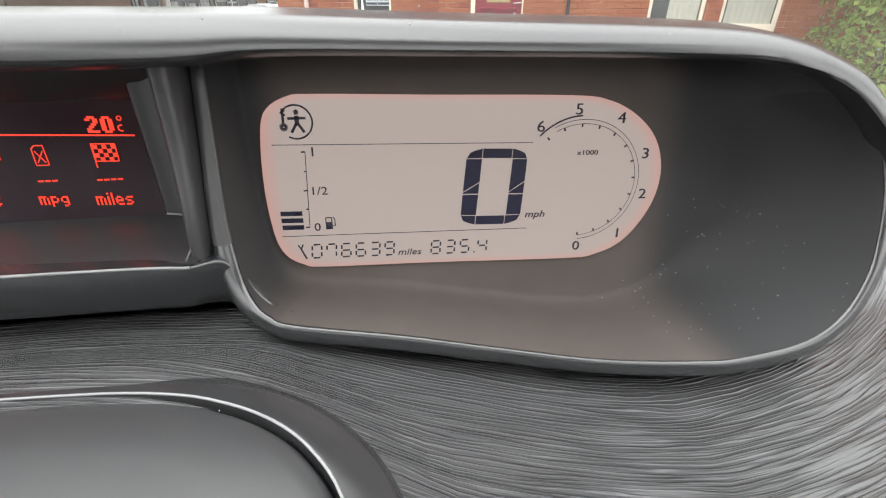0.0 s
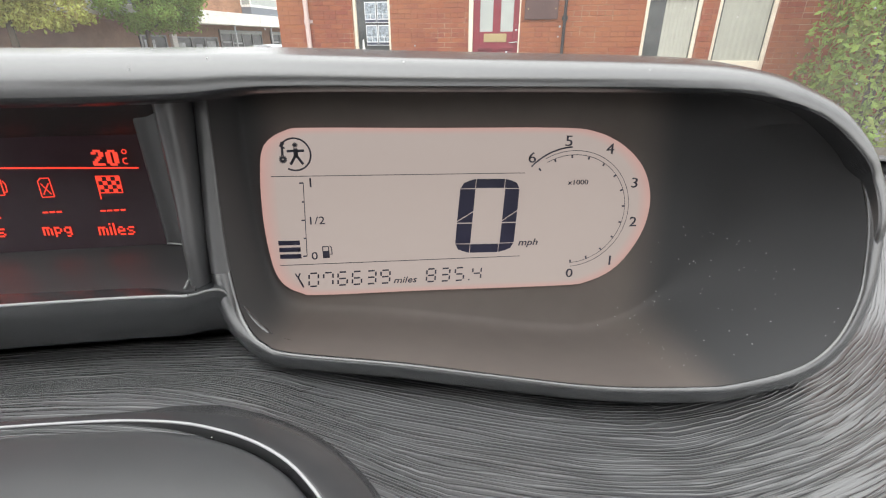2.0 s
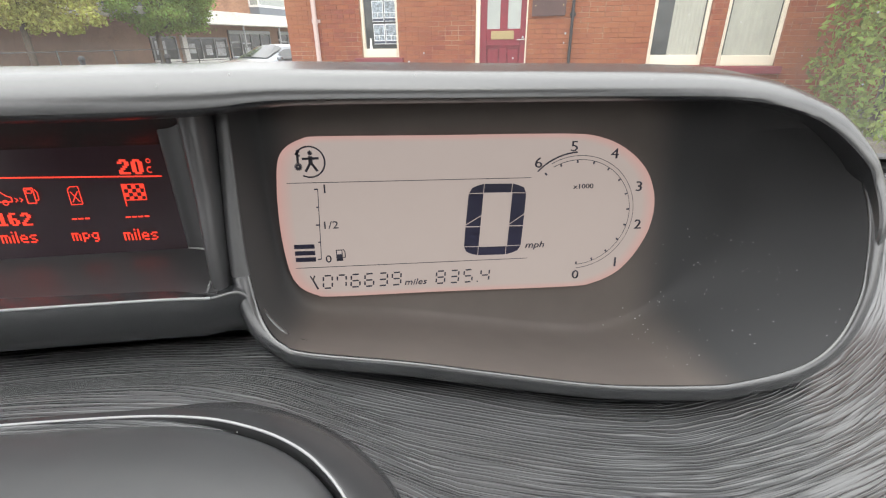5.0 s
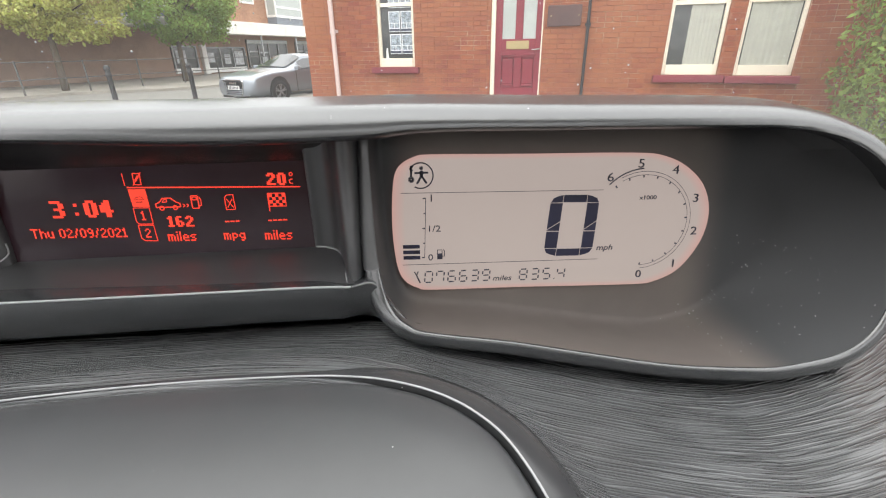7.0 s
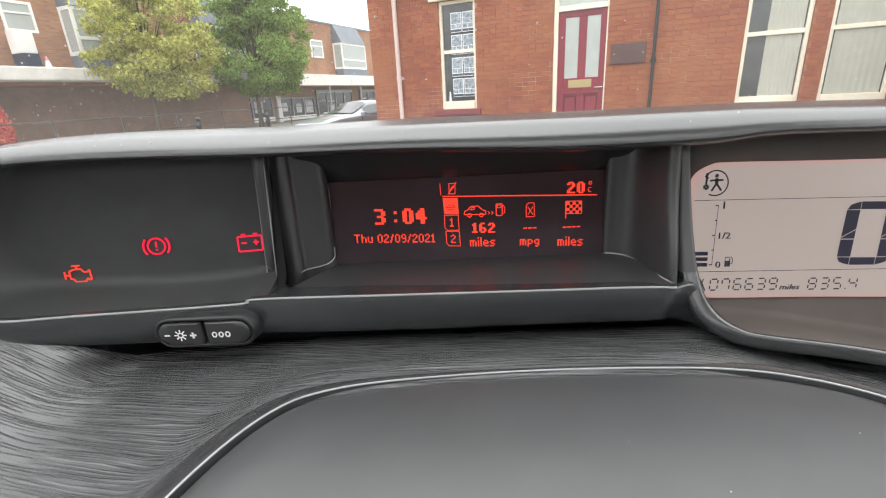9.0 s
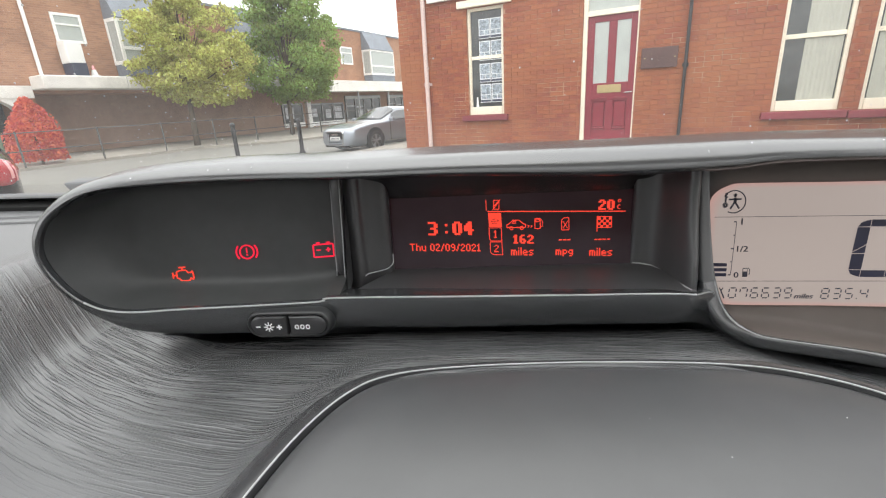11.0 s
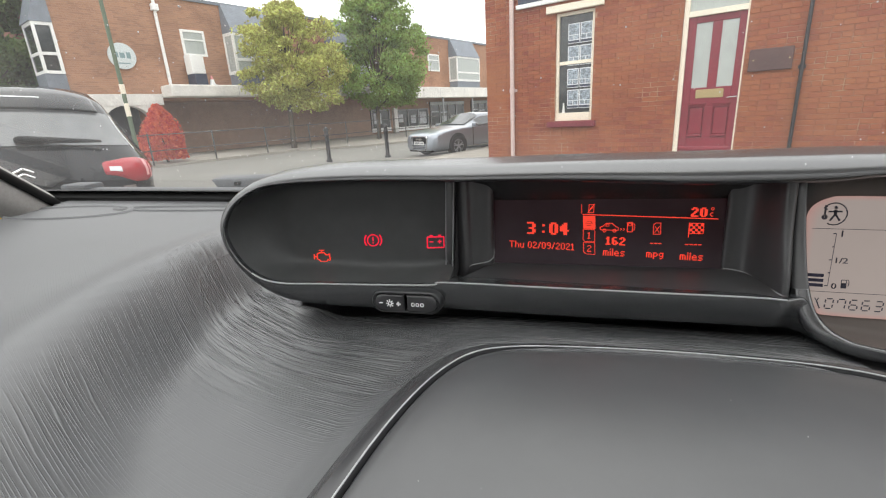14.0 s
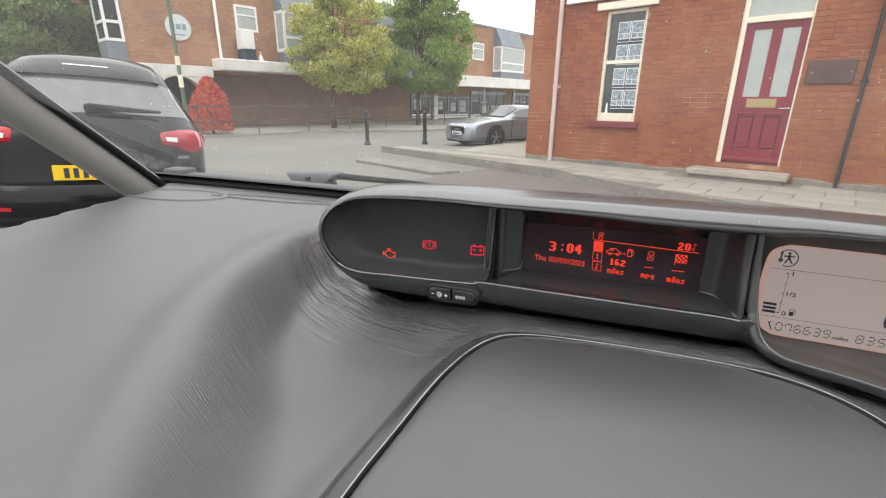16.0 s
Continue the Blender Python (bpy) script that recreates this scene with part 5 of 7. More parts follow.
# ---- warning lamps ----
wy = warn_y
bm = bmesh.new()
x, z = -0.2947, 0.0426
for a, b in (((x - 0.0058, z - 0.0042), (x + 0.0058, z - 0.0042)), ((x - 0.0058, z + 0.0034), (x + 0.0058, z + 0.0034)), ((x - 0.0058, z - 0.0042), (x - 0.0058, z + 0.0034)),
             ((x + 0.0058, z - 0.0042), (x + 0.0058, z + 0.0034)), ((x - 0.0040, z + 0.0044), (x - 0.0018, z + 0.0044)), ((x + 0.0018, z + 0.0044), (x + 0.0040, z + 0.0044)),
             ((x - 0.0042, z), (x - 0.0016, z)), ((x + 0.0014, z), (x + 0.0042, z)), ((x + 0.0028, z - 0.0014), (x + 0.0028, z + 0.0014))):
    stroke(bm, a, b, 0.0009, wy)
part("battery_lamp", bm, CRIMSON_GLOW, binnacle, "lit red battery warning lamp")
bm = bmesh.new()
x, z = -0.3388, 0.0449
arc(bm, x, z, 0.0040, 0, 360, 0.0009, wy, 28)
arc(bm, x, z, 0.0060, 140, 220, 0.0010, wy, 10)
arc(bm, x, z, 0.0060, -40, 40, 0.0010, wy, 10)
stroke(bm, (x, z - 0.0006), (x, z + 0.0024), 0.0009, wy)
stroke(bm, (x, z - 0.0022), (x, z - 0.0014), 0.0010, wy)
part("brake_lamp", bm, CRIMSON_GLOW, binnacle, "lit red brake warning lamp")
bm = bmesh.new()
x, z = -0.3764, 0.0341
outline = [(-0.0038, -0.0018), (-0.0038, 0.0020), (-0.0018, 0.0028), (0.0016, 0.0028), (0.0026, 0.0012), (0.0044, 0.0012), (0.0052, 0.0022), (0.0056, -0.0026), (0.0046, -0.0030),
           (0.0038, -0.0020), (0.0030, -0.0036), (-0.0014, -0.0036), (-0.0026, -0.0020)]
for p, q in zip(outline, outline[1:] + outline[:1]):
    stroke(bm, (x + p[0], z + p[1]), (x + q[0], z + q[1]), 0.0008, wy)
stroke(bm, (x - 0.0024, z + 0.0046), (x + 0.0016, z + 0.0046), 0.0008, wy)
stroke(bm, (x - 0.0004, z + 0.0030), (x - 0.0004, z + 0.0046), 0.0008, wy)
stroke(bm, (x - 0.0060, z - 0.0018), (x - 0.0060, z + 0.0020), 0.0008, wy)
stroke(bm, (x - 0.0060, z), (x - 0.0038, z), 0.0008, wy)
part("engine_lamp", bm, RED_GLOW, binnacle, "lit orange-red engine warning lamp")

# ---- windscreen, pillar, shell ----


windscreen = thing("windscreen", "large raked car windscreen with light dust", "windscreen", DASH)
bm = bmesh.new()
rows = [[bm.verts.new((-0.05 + (x + 0.05) * (1 - 0.16 * k / 8), screen_y(x) - 0.98 * k / 8, shelf_height(x) + 0.008 + 0.61 * k / 8)) for x in [-0.9 + 1.7 * i / 24 for i in range(25)]]
        for k in range(9)]
bridge(bm, rows, closed=False)
pane = part("pane", bm, SCREEN_GLASS, windscreen, smooth=True)
pane.visible_shadow = False
bm = bmesh.new()
rows = [[bm.verts.new((-0.05 + (x + 0.05) * (1 - 0.16 * f), screen_y(x) - 0.98 * f - 0.002, shelf_height(x) + 0.006 + 0.61 * f)) for x in [-0.9 + 1.7 * i / 24 for i in range(25)]]
        for f in (0.0, 0.006, 0.011)]
bridge(bm, rows, closed=False)
part("black_band", bm, RUBBER, windscreen, "black enamel band along the foot of the glass", smooth=True)
bm = bmesh.new()
prof = ((-0.014, -0.012), (-0.014, 0.004), (-0.008, 0.009), (0.006, 0.011), (0.014, 0.006), (0.014, -0.03))
rows = []
for i in range(41):
    x = -0.90 + 1.7 * i / 40
    rows.append([bm.verts.new((x, screen_y(x) + a, shelf_height(x) + b)) for a, b in prof])
bridge(bm, rows, closed=False)
bmesh.ops.recalc_face_normals(bm, faces=list(bm.faces))
part("base_seal", bm, RUBBER, windscreen, "black windscreen base seal", smooth=True, angle=40)

PX, PZ = -0.865, 0.016
# dried rain marks and dust on the glass, denser in wiper-missed streaks
rng = random.Random(17)
bm = bmesh.new()
for k in range(420):
    x = rng.uniform(-0.80, 0.35) if k % 3 else -0.42 + rng.gauss(0, 0.10)
    f = rng.uniform(0.03, 0.40)
    if k % 3 == 0:
        x = round(x / 0.009) * 0.009 + rng.uniform(-0.0012, 0.0012)
    px = -0.05 + (x + 0.05) * (1 - 0.16 * f)
    spot = Vector((px, screen_y(x) - 0.98 * f, shelf_height(x) + 0.008 + 0.61 * f - 0.002))
    bmesh.ops.create_icosphere(bm, subdivisions=1, radius=rng.uniform(0.00025, 0.0006), matrix=Matrix.Translation(spot))
part("rain_marks", bm, SPECK, windscreen, kind="stuff")

a_pillar = thing("windscreen_pillar", "grey trimmed windscreen pillar beside the dashboard", "car pillar", DASH)
bm = bmesh.new()
rows = []
for k in range(13):
    s = -0.06 + 0.95 * k / 12
    c = Vector((PX + 0.10 * s, 0.15 - 0.60 * s, PZ + 0.5 * s))
    along = Vector((0.10, -0.60, 0.5)).normalized()
    side = Vector((0.75, 0.62, 0.0)).normalized()
    side = (side - along * side.dot(along)).normalized()
    up = along.cross(side)
    rows.append([bm.verts.new(c + side * 0.023 * math.cos(a) * (1.0 if k else 1.25) + up * 0.029 * math.sin(a) * (1.0 if k else 1.2)) for a in (2 * math.pi * i / 20 for i in range(20))])
bridge(bm, rows)
part("pillar_trim", bm, PILLAR_CLOTH, a_pillar, smooth=True)
bm = bmesh.new()
rows = []
for k in range(13):
    s = -0.06 + 0.95 * k / 12
    c = Vector((PX + 0.10 * s, 0.15 - 0.60 * s, PZ + 0.5 * s)) + side * 0.0255
    rows.append([bm.verts.new(c + side * 0.0045 * math.cos(a) + up * 0.0065 * math.sin(a)) for a in (2 * math.pi * i / 10 for i in range(10))])
bridge(bm, rows)
part("glass_seal", bm, RUBBER, a_pillar, smooth=True)

bm = bmesh.new()
rows = [[bm.verts.new((x, y, 0.60 + 0.06 * (1 - (x / 0.75) ** 2) - 0.10 * smoothstep(-1.8, -2.6, y))) for x in [-0.72 + 1.44 * i / 16 for i in range(17)]] for y in [-0.60 - 1.0 * j / 16 for j in range(17)]]
bridge(bm, rows, closed=False)
got = bmesh.ops.extrude_face_region(bm, geom=list(bm.faces))
for v in got["geom"]:
    if isinstance(v, bmesh.types.BMVert):
        v.co.z += 0.03
ceil = part("ceiling", bm, HEADLINER, None, smooth=True, angle=40)
ceil.matrix_world = DASH
tagged(ceil, "beige-grey cloth headliner of the car", "headliner", kind="structure")
# unseen panels added: upper ones block rear light, beige back tints the cover's reflection
for name, mat, x0, x1, y0, y1, z0, z1 in (("wall_left", CABIN, -0.93, -0.89, -1.5, 0.0, -0.75, -0.06), ("wall_right", CABIN, 0.80, 0.84, -1.5, 0.35, -0.75, -0.03),
                                          ("wall_left", CABIN, -0.93, -0.89, -1.46, -0.95, -0.06, 0.60), ("wall_right", CABIN, 0.80, 0.84, -1.46, -0.95, -0.03, 0.60),
                                          ("wall_back", UNSEEN_CLOTH, -0.90, 0.80, -1.50, -1.46, -0.75, 0.32), ("floor", CABIN, -0.9, 0.8, -1.5, 0.3, -0.80, -0.76)):
    ob = part(name, boxed(x0, x1, y0, y1, z0, z1, 0.015), mat, None, smooth=True, angle=40)
    ob.matrix_world = DASH
    tagged(ob, "plain unseen panel added to close the cabin against light", "cabin trim", kind="structure")


# ---- ground ----
bm = bmesh.new()
box(bm, -400, 400, -400, 400, -0.5, 0.0)
ground = part("ground", bm, ASPHALT)
tagged(ground, "pale worn asphalt street surface", "road", kind="structure")


def slab_mass(name, plan, z0, z1, mat, label, category):
    bm = bmesh.new()
    a = [bm.verts.new((x, y, z0)) for x, y in plan]
    b = [bm.verts.new((x, y, z1)) for x, y in plan]
    bm.faces.new(b)
    bm.faces.new(a[::-1])
    bridge(bm, [a, b])
    bmesh.ops.recalc_face_normals(bm, faces=list(bm.faces))
    ob = part(name, bm, mat)
    return tagged(ob, label, category, kind="structure")


def pave_edge(x):
    """The front line of the raised pavement."""
    pts = [(-9.4, 7.95), (-5.8, 7.5), (-3.9, 7.25), (-2.3, 6.55), (-0.6, 6.2), (9.0, 6.1)]
    for (xa, ya), (xb, yb) in zip(pts, pts[1:]):
        if xa <= x <= xb:
            return ya + (yb - ya) * (x - xa) / (xb - xa)
    return pts[0][1] if x < pts[0][0] else pts[-1][1]


pavement = slab_mass("pavement", [(-9.4, 7.95), (-5.8, 7.5), (-3.9, 7.25), (-2.3, 6.55), (-0.6, 6.2), (9.0, 6.1), (9.0, 8.6), (-5.0, 8.6), (-5.0, 40), (-7.4, 40), (-7.6, 9.6)],
                     -0.02, 0.160, SLAB_EDGE, "raised paved footway along the brick house", "pavement")
slab_mass("kerb_step", [(-8.7, 6.75), (-8.2, 6.15), (-5.7, 5.95), (-5.5, 6.5)], -0.02, 0.055, SLAB_EDGE, "low pale kerb step before the footway", "kerb")
slab_mass("parking_bay", [(-5.6, 3.2), (9, 2.4), (9, 6.1), (-0.6, 6.2), (-2.3, 6.55), (-3.9, 7.25), (-5.5, 7.4)], -0.02, 0.006, SETTS, "dark brownish tarmac parking bay", "road")
slab_mass("far_pavement", [(-17.3, -12), (-17.0, 12), (-14.9, 14.0), (-14.2, 17.0), (-14.2, 60), (-40, 60), (-40, -12)], -0.02, 0.09, SLAB, "pale far footway", "pavement")

# ---- brick house ----
WY = 8.374          # the house front
house = thing("brick_house", "red brick house with cream sash windows and a maroon door", "house")
OPENINGS = [(-3.73, -3.02, 0.98, 2.84), (-1.63, -0.765, 0.40, 2.98), (1.13, 1.92, 0.85, 2.80), (2.14, 2.92, 0.84, 2.80)]
X0, X1, TOP, LOW = -5.21, 8.6, 4.05, 0.10


def solid_wall(name, x0, x1, z0, z1, holes, y0, y1, mat, parent):
    """A wall with thickness and openings that go through it, in upright strips between the openings."""
    xs = sorted({x0, x1, *(h[0] for h in holes), *(h[1] for h in holes)})
    bm = bmesh.new()
    for a, b in zip(xs, xs[1:]):
        cut = [h for h in holes if h[0] <= a and h[1] >= b]
        z = z0
        for h in sorted(cut, key=lambda h: h[2]):
            if h[2] > z:
                box(bm, a, b, y0, y1, z, h[2])
            z = h[3]
        if z < z1:
            box(bm, a, b, y0, y1, z, z1)
    bmesh.ops.remove_doubles(bm, verts=list(bm.verts), dist=1e-5)
    return part(name, bm, mat, parent)


def metre_map(ob):
    """Gives a wall a map in metres along its length and height."""
    me = ob.data
    uv = me.uv_layers.new(name="metres")
    for p in me.polygons:
        n = p.normal
        for k in p.loop_indices:
            c = me.vertices[me.loops[k].vertex_index].co
            uv.data[k].uv = (c.x if abs(n.y) > abs(n.x) else c.y, c.z)


front = solid_wall("front_wall", X0 + 0.008, X1, -0.02, TOP, OPENINGS, WY + 0.008, WY + 0.30, MORTAR, house)
side = part("side_wall", boxed(X0 + 0.008, X0 + 0.3, WY + 0.302, WY + 9, -0.02, TOP), BRICK_HIGH, house)
upper = part("upper_wall", boxed(X0, X1, WY, WY + 9, TOP, 6.4), BRICK_HIGH, house)
for ob in (side, upper):
    metre_map(ob)
bm = bmesh.new()
ridge_y = WY + 4.5
vs = [bm.verts.new(p) for p in ((X0 - 0.3, WY - 0.35, 6.35), (X1 + 0.3, WY - 0.35, 6.35), (X1 + 0.3, ridge_y, 9.2), (X0 - 0.3, ridge_y, 9.2), (X1 + 0.3, WY + 9.3, 6.35), (X0 - 0.3, WY + 9.3, 6.35))]
for f in ((0, 1, 2, 3), (3, 2, 4, 5), (0, 3, 5), (1, 4, 2), (0, 5, 4, 1)):
    bm.faces.new([vs[i] for i in f])
part("roof", bm, GREY_CLAD, house)

for name, x, r, mat, z1, tag in (("drainpipe", -4.59, 0.042, PIPE_PINK, 6.2, "pale painted drainpipe"), ("drainpipe", -0.06, 0.024, PIPE_BLACK, 6.2, "black iron drainpipe")):
    bm = bmesh.new()
    rod(bm, (x, WY - 0.06, 0.12), (x, WY - 0.06, z1), r, seg=16)
    for z in (1.55, 3.4, 5.2):
        rod(bm, (x, WY - 0.06, z), (x, WY - 0.06, z + 0.09), r * 1.22, seg=16)
        box(bm, x - r * 1.9, x + r * 1.9, WY - 0.03, WY, z + 0.02, z + 0.07)
    part(name, bm, mat, house, tag, smooth=True, angle=40)


def sash(x0, x1, z0, z1, meet, fill):
    """A sash window set back in its opening, with frame, two sashes, panes and a painted sill."""
    bm = bmesh.new()
    y0, y1 = WY + 0.05, WY + 0.14
    fr = 0.052
    box(bm, x0, x0 + fr, y0, y1, z0, z1, 0.006)
    box(bm, x1 - fr, x1, y0, y1, z0, z1, 0.006)
    box(bm, x0 + fr, x1 - fr, y0, y1, z1 - fr, z1, 0.006)
    box(bm, x0 + fr, x1 - fr, y0 - 0.02, y1, z0, z0 + 0.145, 0.006)
    box(bm, x0 + fr, x1 - fr, y0 + 0.015, y1 - 0.01, meet - 0.03, meet + 0.03, 0.005)
    win = part("window", bm, CREAM, house, "cream painted sash window")
    part("pane", boxed(x0 + fr, x1 - fr, y0 + 0.05, y0 + 0.056, z0 + 0.1, z1 - fr), PANE, win)
    part("sill", boxed(x0 - 0.12, x1 + 0.09, WY - 0.09, WY + 0.05, z0 - 0.11, z0 - 0.005, 0.012), MAROON_SILL, win, "maroon painted stone sill")
    if fill:
        bm = bmesh.new()
        n = 16
        a = [bm.verts.new((fill[0] + (fill[1] - fill[0]) * i / n, y0 + 0.047 - 0.006 * (i % 2), z0 + 0.1)) for i in range(n + 1)]
        b = [bm.verts.new((v.co.x, v.co.y, z1 - fr)) for v in a]
        bridge(bm, [a, b], closed=False)
        part("blind", bm, CURTAIN, win, "pale hanging blind behind the pane")
    return win


win_1 = sash(-3.73, -3.02, 0.98, 2.84, 2.0, None)
sash(1.13, 1.92, 0.85, 2.80, 1.86, (1.42, 1.85))
sash(2.14, 2.92, 0.84, 2.80, 1.86, (2.22, 2.85))
rng = random.Random(4)
for z in (2.485, 2.115, 1.73, 1.365):
    for x in (-3.515, -3.285):
        x += rng.uniform(-0.006, 0.006)
        card = part("display_card", boxed(x, x + 0.215, WY + 0.078, WY + 0.085, z - 0.165, z + 0.165), PAPER, win_1, "white property card with photographs")
        part("photograph", boxed(x + 0.015, x + 0.20, WY + 0.0745, WY + 0.078, z - 0.02, z + 0.15), PHOTO, card)
        part("photograph", boxed(x + 0.015, x + 0.10, WY + 0.0745, WY + 0.078, z - 0.10, z - 0.03), PHOTO, card)
        part("photograph", boxed(x + 0.115, x + 0.20, WY + 0.0745, WY + 0.078, z - 0.10, z - 0.03), PHOTO, card)
        part("caption_strip", boxed(x + 0.005, x + 0.21, WY + 0.0745, WY + 0.078, z - 0.155, z - 0.115), NAVY, card)
part("white_vase", rod(bmesh.new(), (-3.58, WY + 0.082, 1.08), (-3.58, WY + 0.082, 1.30), 0.03, 0.012), WHITE, win_1)
part("lintel", boxed(-3.90, -2.86, WY - 0.05, WY + 0.05, 2.85, 2.97, 0.012), CREAM, house, "cream painted lintel")
sign = thing("shop_sign", "navy fascia sign board with a white edge on the brick wall", "sign")
part("edge_strip", boxed(-4.50, -2.6, WY - 0.07, WY - 0.001, 3.02, 3.09, 0.006), WHITE, sign)
part("board", boxed(-4.46, -2.6, WY - 0.06, WY - 0.001, 3.091, 3.75, 0.006), NAVY, sign)

# maroon door
door = part("door", boxed(-1.56, -0.79, WY + 0.10, WY + 0.145, 0.41, 2.45, 0.004), MAROON, house, "maroon painted panelled door with two tall frosted panes")
bm = bmesh.new()
for x0, x1, z0, z1 in ((-1.56, -1.446, 0.41, 2.45), (-0.885, -0.79, 0.41, 2.45), (-1.226, -1.098, 1.41, 2.355), (-1.226, -1.098, 0.64, 1.12), (-1.446, -0.885, 2.355, 2.45), (-1.446, -0.885, 1.12, 1.41), (-1.446, -0.885, 0.41, 0.64)):
    box(bm, x0, x1, WY + 0.075, WY + 0.099, z0, z1, 0.006)
part("rail", bm, MAROON, door)
for x0, x1 in ((-1.446, -1.226), (-1.098, -0.885)):
    part("pane", boxed(x0, x1, WY + 0.090, WY + 0.098, 1.41, 2.355), FROST, door, "tall frosted glass pane")
    bm = boxed(x0 + 0.012, x1 - 0.012, WY + 0.082, WY + 0.099, 0.69, 1.105, 0.016, 3)
    part("raised_panel", bm, MAROON, door)
    part("panel_moulding", boxed(x0 + 0.005, x1 - 0.005, WY + 0.055, WY + 0.09, 0.655, 0.69, 0.01), MAROON, door)
    part("panel_moulding", boxed(x0 - 0.02, x1 + 0.02, WY + 0.05, WY + 0.09, 1.15, 1.18, 0.008), MAROON, door)
part("letter_box", boxed(-1.37, -0.985, WY + 0.062, WY + 0.075, 1.25, 1.38, 0.006), BRASS, door, "dull brass letter plate")
part("door_handle", rod(bmesh.new(), (-0.93, WY + 0.04, 1.24), (-0.80, WY + 0.045, 1.25), 0.012), CHROME, door)
part("weather_bar", boxed(-1.56, -0.79, WY + 0.05, WY + 0.099, 0.43, 0.50, 0.02), MAROON, door)
bm = bmesh.new()
for x0, x1, z0, z1 in ((-1.63, -1.56, 0.40, 2.98), (-0.79, -0.765, 0.40, 2.98), (-1.56, -0.79, 2.45, 2.53), (-1.56, -0.79, 2.92, 2.98)):
    box(bm, x0, x1, WY + 0.03, WY + 0.16, z0, z1, 0.006)
part("door_frame", bm, CREAM, house, "cream painted door frame")
part("fanlight", boxed(-1.56, -0.79, WY + 0.10, WY + 0.108, 2.53, 2.92), FROST, house, "frosted fanlight over the door")
part("door_step", boxed(-1.94, -0.60, WY - 0.40, WY + 0.2, 0.22, 0.315, 0.02), STONE, house, "worn stone door step")
part("door_step", boxed(-1.90, -0.64, WY - 0.35, WY + 0.1, 0.15, 0.22, 0.01), SLAB_EDGE, house, "stained brick riser under the step")
plaque = thing("wall_plaque", "dark bronze name plaque on the brick wall", "plaque")
part("plate", boxed(-0.70, -0.175, WY - 0.035, WY + 0.002, 1.58, 1.885, 0.008), BRONZE, plaque)
for x in (-0.645, -0.215):
    part("stud", rod(bmesh.new(), (x, WY - 0.035, 1.732), (x, WY - 0.043, 1.732), 0.011, 0.008, 12), BRASS, plaque, smooth=True, angle=40)
for x0, x1 in ((X0 + 0.02, -1.94), (-0.56, X1)):
    bm = bmesh.new()
    n = int((x1 - x0) / 0.23)
    rows = []
    for i in range(n + 1):
        x, top = x0 + (x1 - x0) * i / n, 0.225 + 0.04 * rng.random()
        rows.append([bm.verts.new((x, y, z)) for y, z in ((WY + 0.01, 0.14), (WY - 0.03, 0.14), (WY - 0.03, top - 0.015), (WY - 0.015, top), (WY + 0.01, top + 0.005))])
    bridge(bm, rows)
    bm.faces.new(rows[0])
    bm.faces.new(rows[-1][::-1])
    bmesh.ops.recalc_face_normals(bm, faces=list(bm.faces))
    part("plinth", bm, SLAB_EDGE, house, "crumbling rendered plinth")


# ---- street furniture ----
def bollard(x, y):
    b = thing("bollard", "black cast iron bollard with a ringed top", "bollard", pose(x, y, 0), "bollards at the corner")
    bm = bmesh.new()
    rings = []
    for r, z in ((0.10, 0.0), (0.10, 0.05), (0.075, 0.08), (0.062, 0.12), (0.058, 0.76), (0.072, 0.78), (0.072, 0.81), (0.056, 0.83), (0.056, 0.91), (0.074, 0.93), (0.074, 0.97), (0.05, 1.01), (0.012, 1.03)):
        rings.append([bm.verts.new((r * math.cos(a), r * math.sin(a), z)) for a in (2 * math.pi * i / 16 for i in range(16))])
    bridge(bm, rings)
    bm.faces.new(rings[-1])
    part("post", bm, PIPE_BLACK, b, smooth=True, angle=40)


bollard(-11.28, 9.03)
bollard(-10.18, 10.46)

railing = thing("guard_railing", "dark metal pedestrian guard railing along the far footway", "railing")
for k in range(12):
    y = 4.2 + 2.15 * k
    part("post", rod(bmesh.new(), (-17.05, y, 0.08), (-17.05, y, 1.12), 0.027), RAIL_GREY, railing)
for z in (1.07, 0.55):
    part("rail", rod(bmesh.new(), (-17.05, 4.2, z), (-17.05, 27.9, z), 0.016), RAIL_GREY, railing)

pole = thing("sign_pole", "green street pole with pale bands", "pole", pose(-12.0, 4.16, 0))
part("shaft", rod(bmesh.new(), (0, 0, 0), (0, 0, 5.2), 0.046, 0.036), POST_GREEN, pole)
for z0, z1 in ((1.56, 1.84), (2.04, 2.24)):
    part("band", rod(bmesh.new(), (0, 0, z0), (0, 0, z1), 0.052), CREAM, pole, "pale notice band")
part("lamp_arm", rod(bmesh.new(), (0, 0, 4.6), (0, 0, 4.75), 0.09), WHITE, pole)

# ---- far parade of shops ----
FX = -21.0
shops = thing("shop_parade", "long brown brick parade of shops with white canopies", "building")
bm = bmesh.new()
box(bm, FX - 8, FX, 8.75, 60, 2.35, 6.3)
box(bm, FX - 8, FX, 5.7, 8.75, 2.6, 6.3)
box(bm, FX - 8, FX, 5.7, 6.5, -0.02, 2.6)
box(bm, FX - 8, FX, 8.2, 8.75, -0.02, 2.6)
w = part("wall", bm, BRICK_FAR, shops)
metre_map(w)
part("arch_backing", boxed(FX - 4, FX - 1.2, 6.5, 8.2, -0.02, 2.6), DARK_OPEN, shops)
bm = bmesh.new()
n = 14
a = [bm.verts.new((FX + 0.03, 7.35 - 0.87 * math.cos(math.pi * i / n), 1.45 + 0.75 * math.sin(math.pi * i / n))) for i in range(n + 1)]
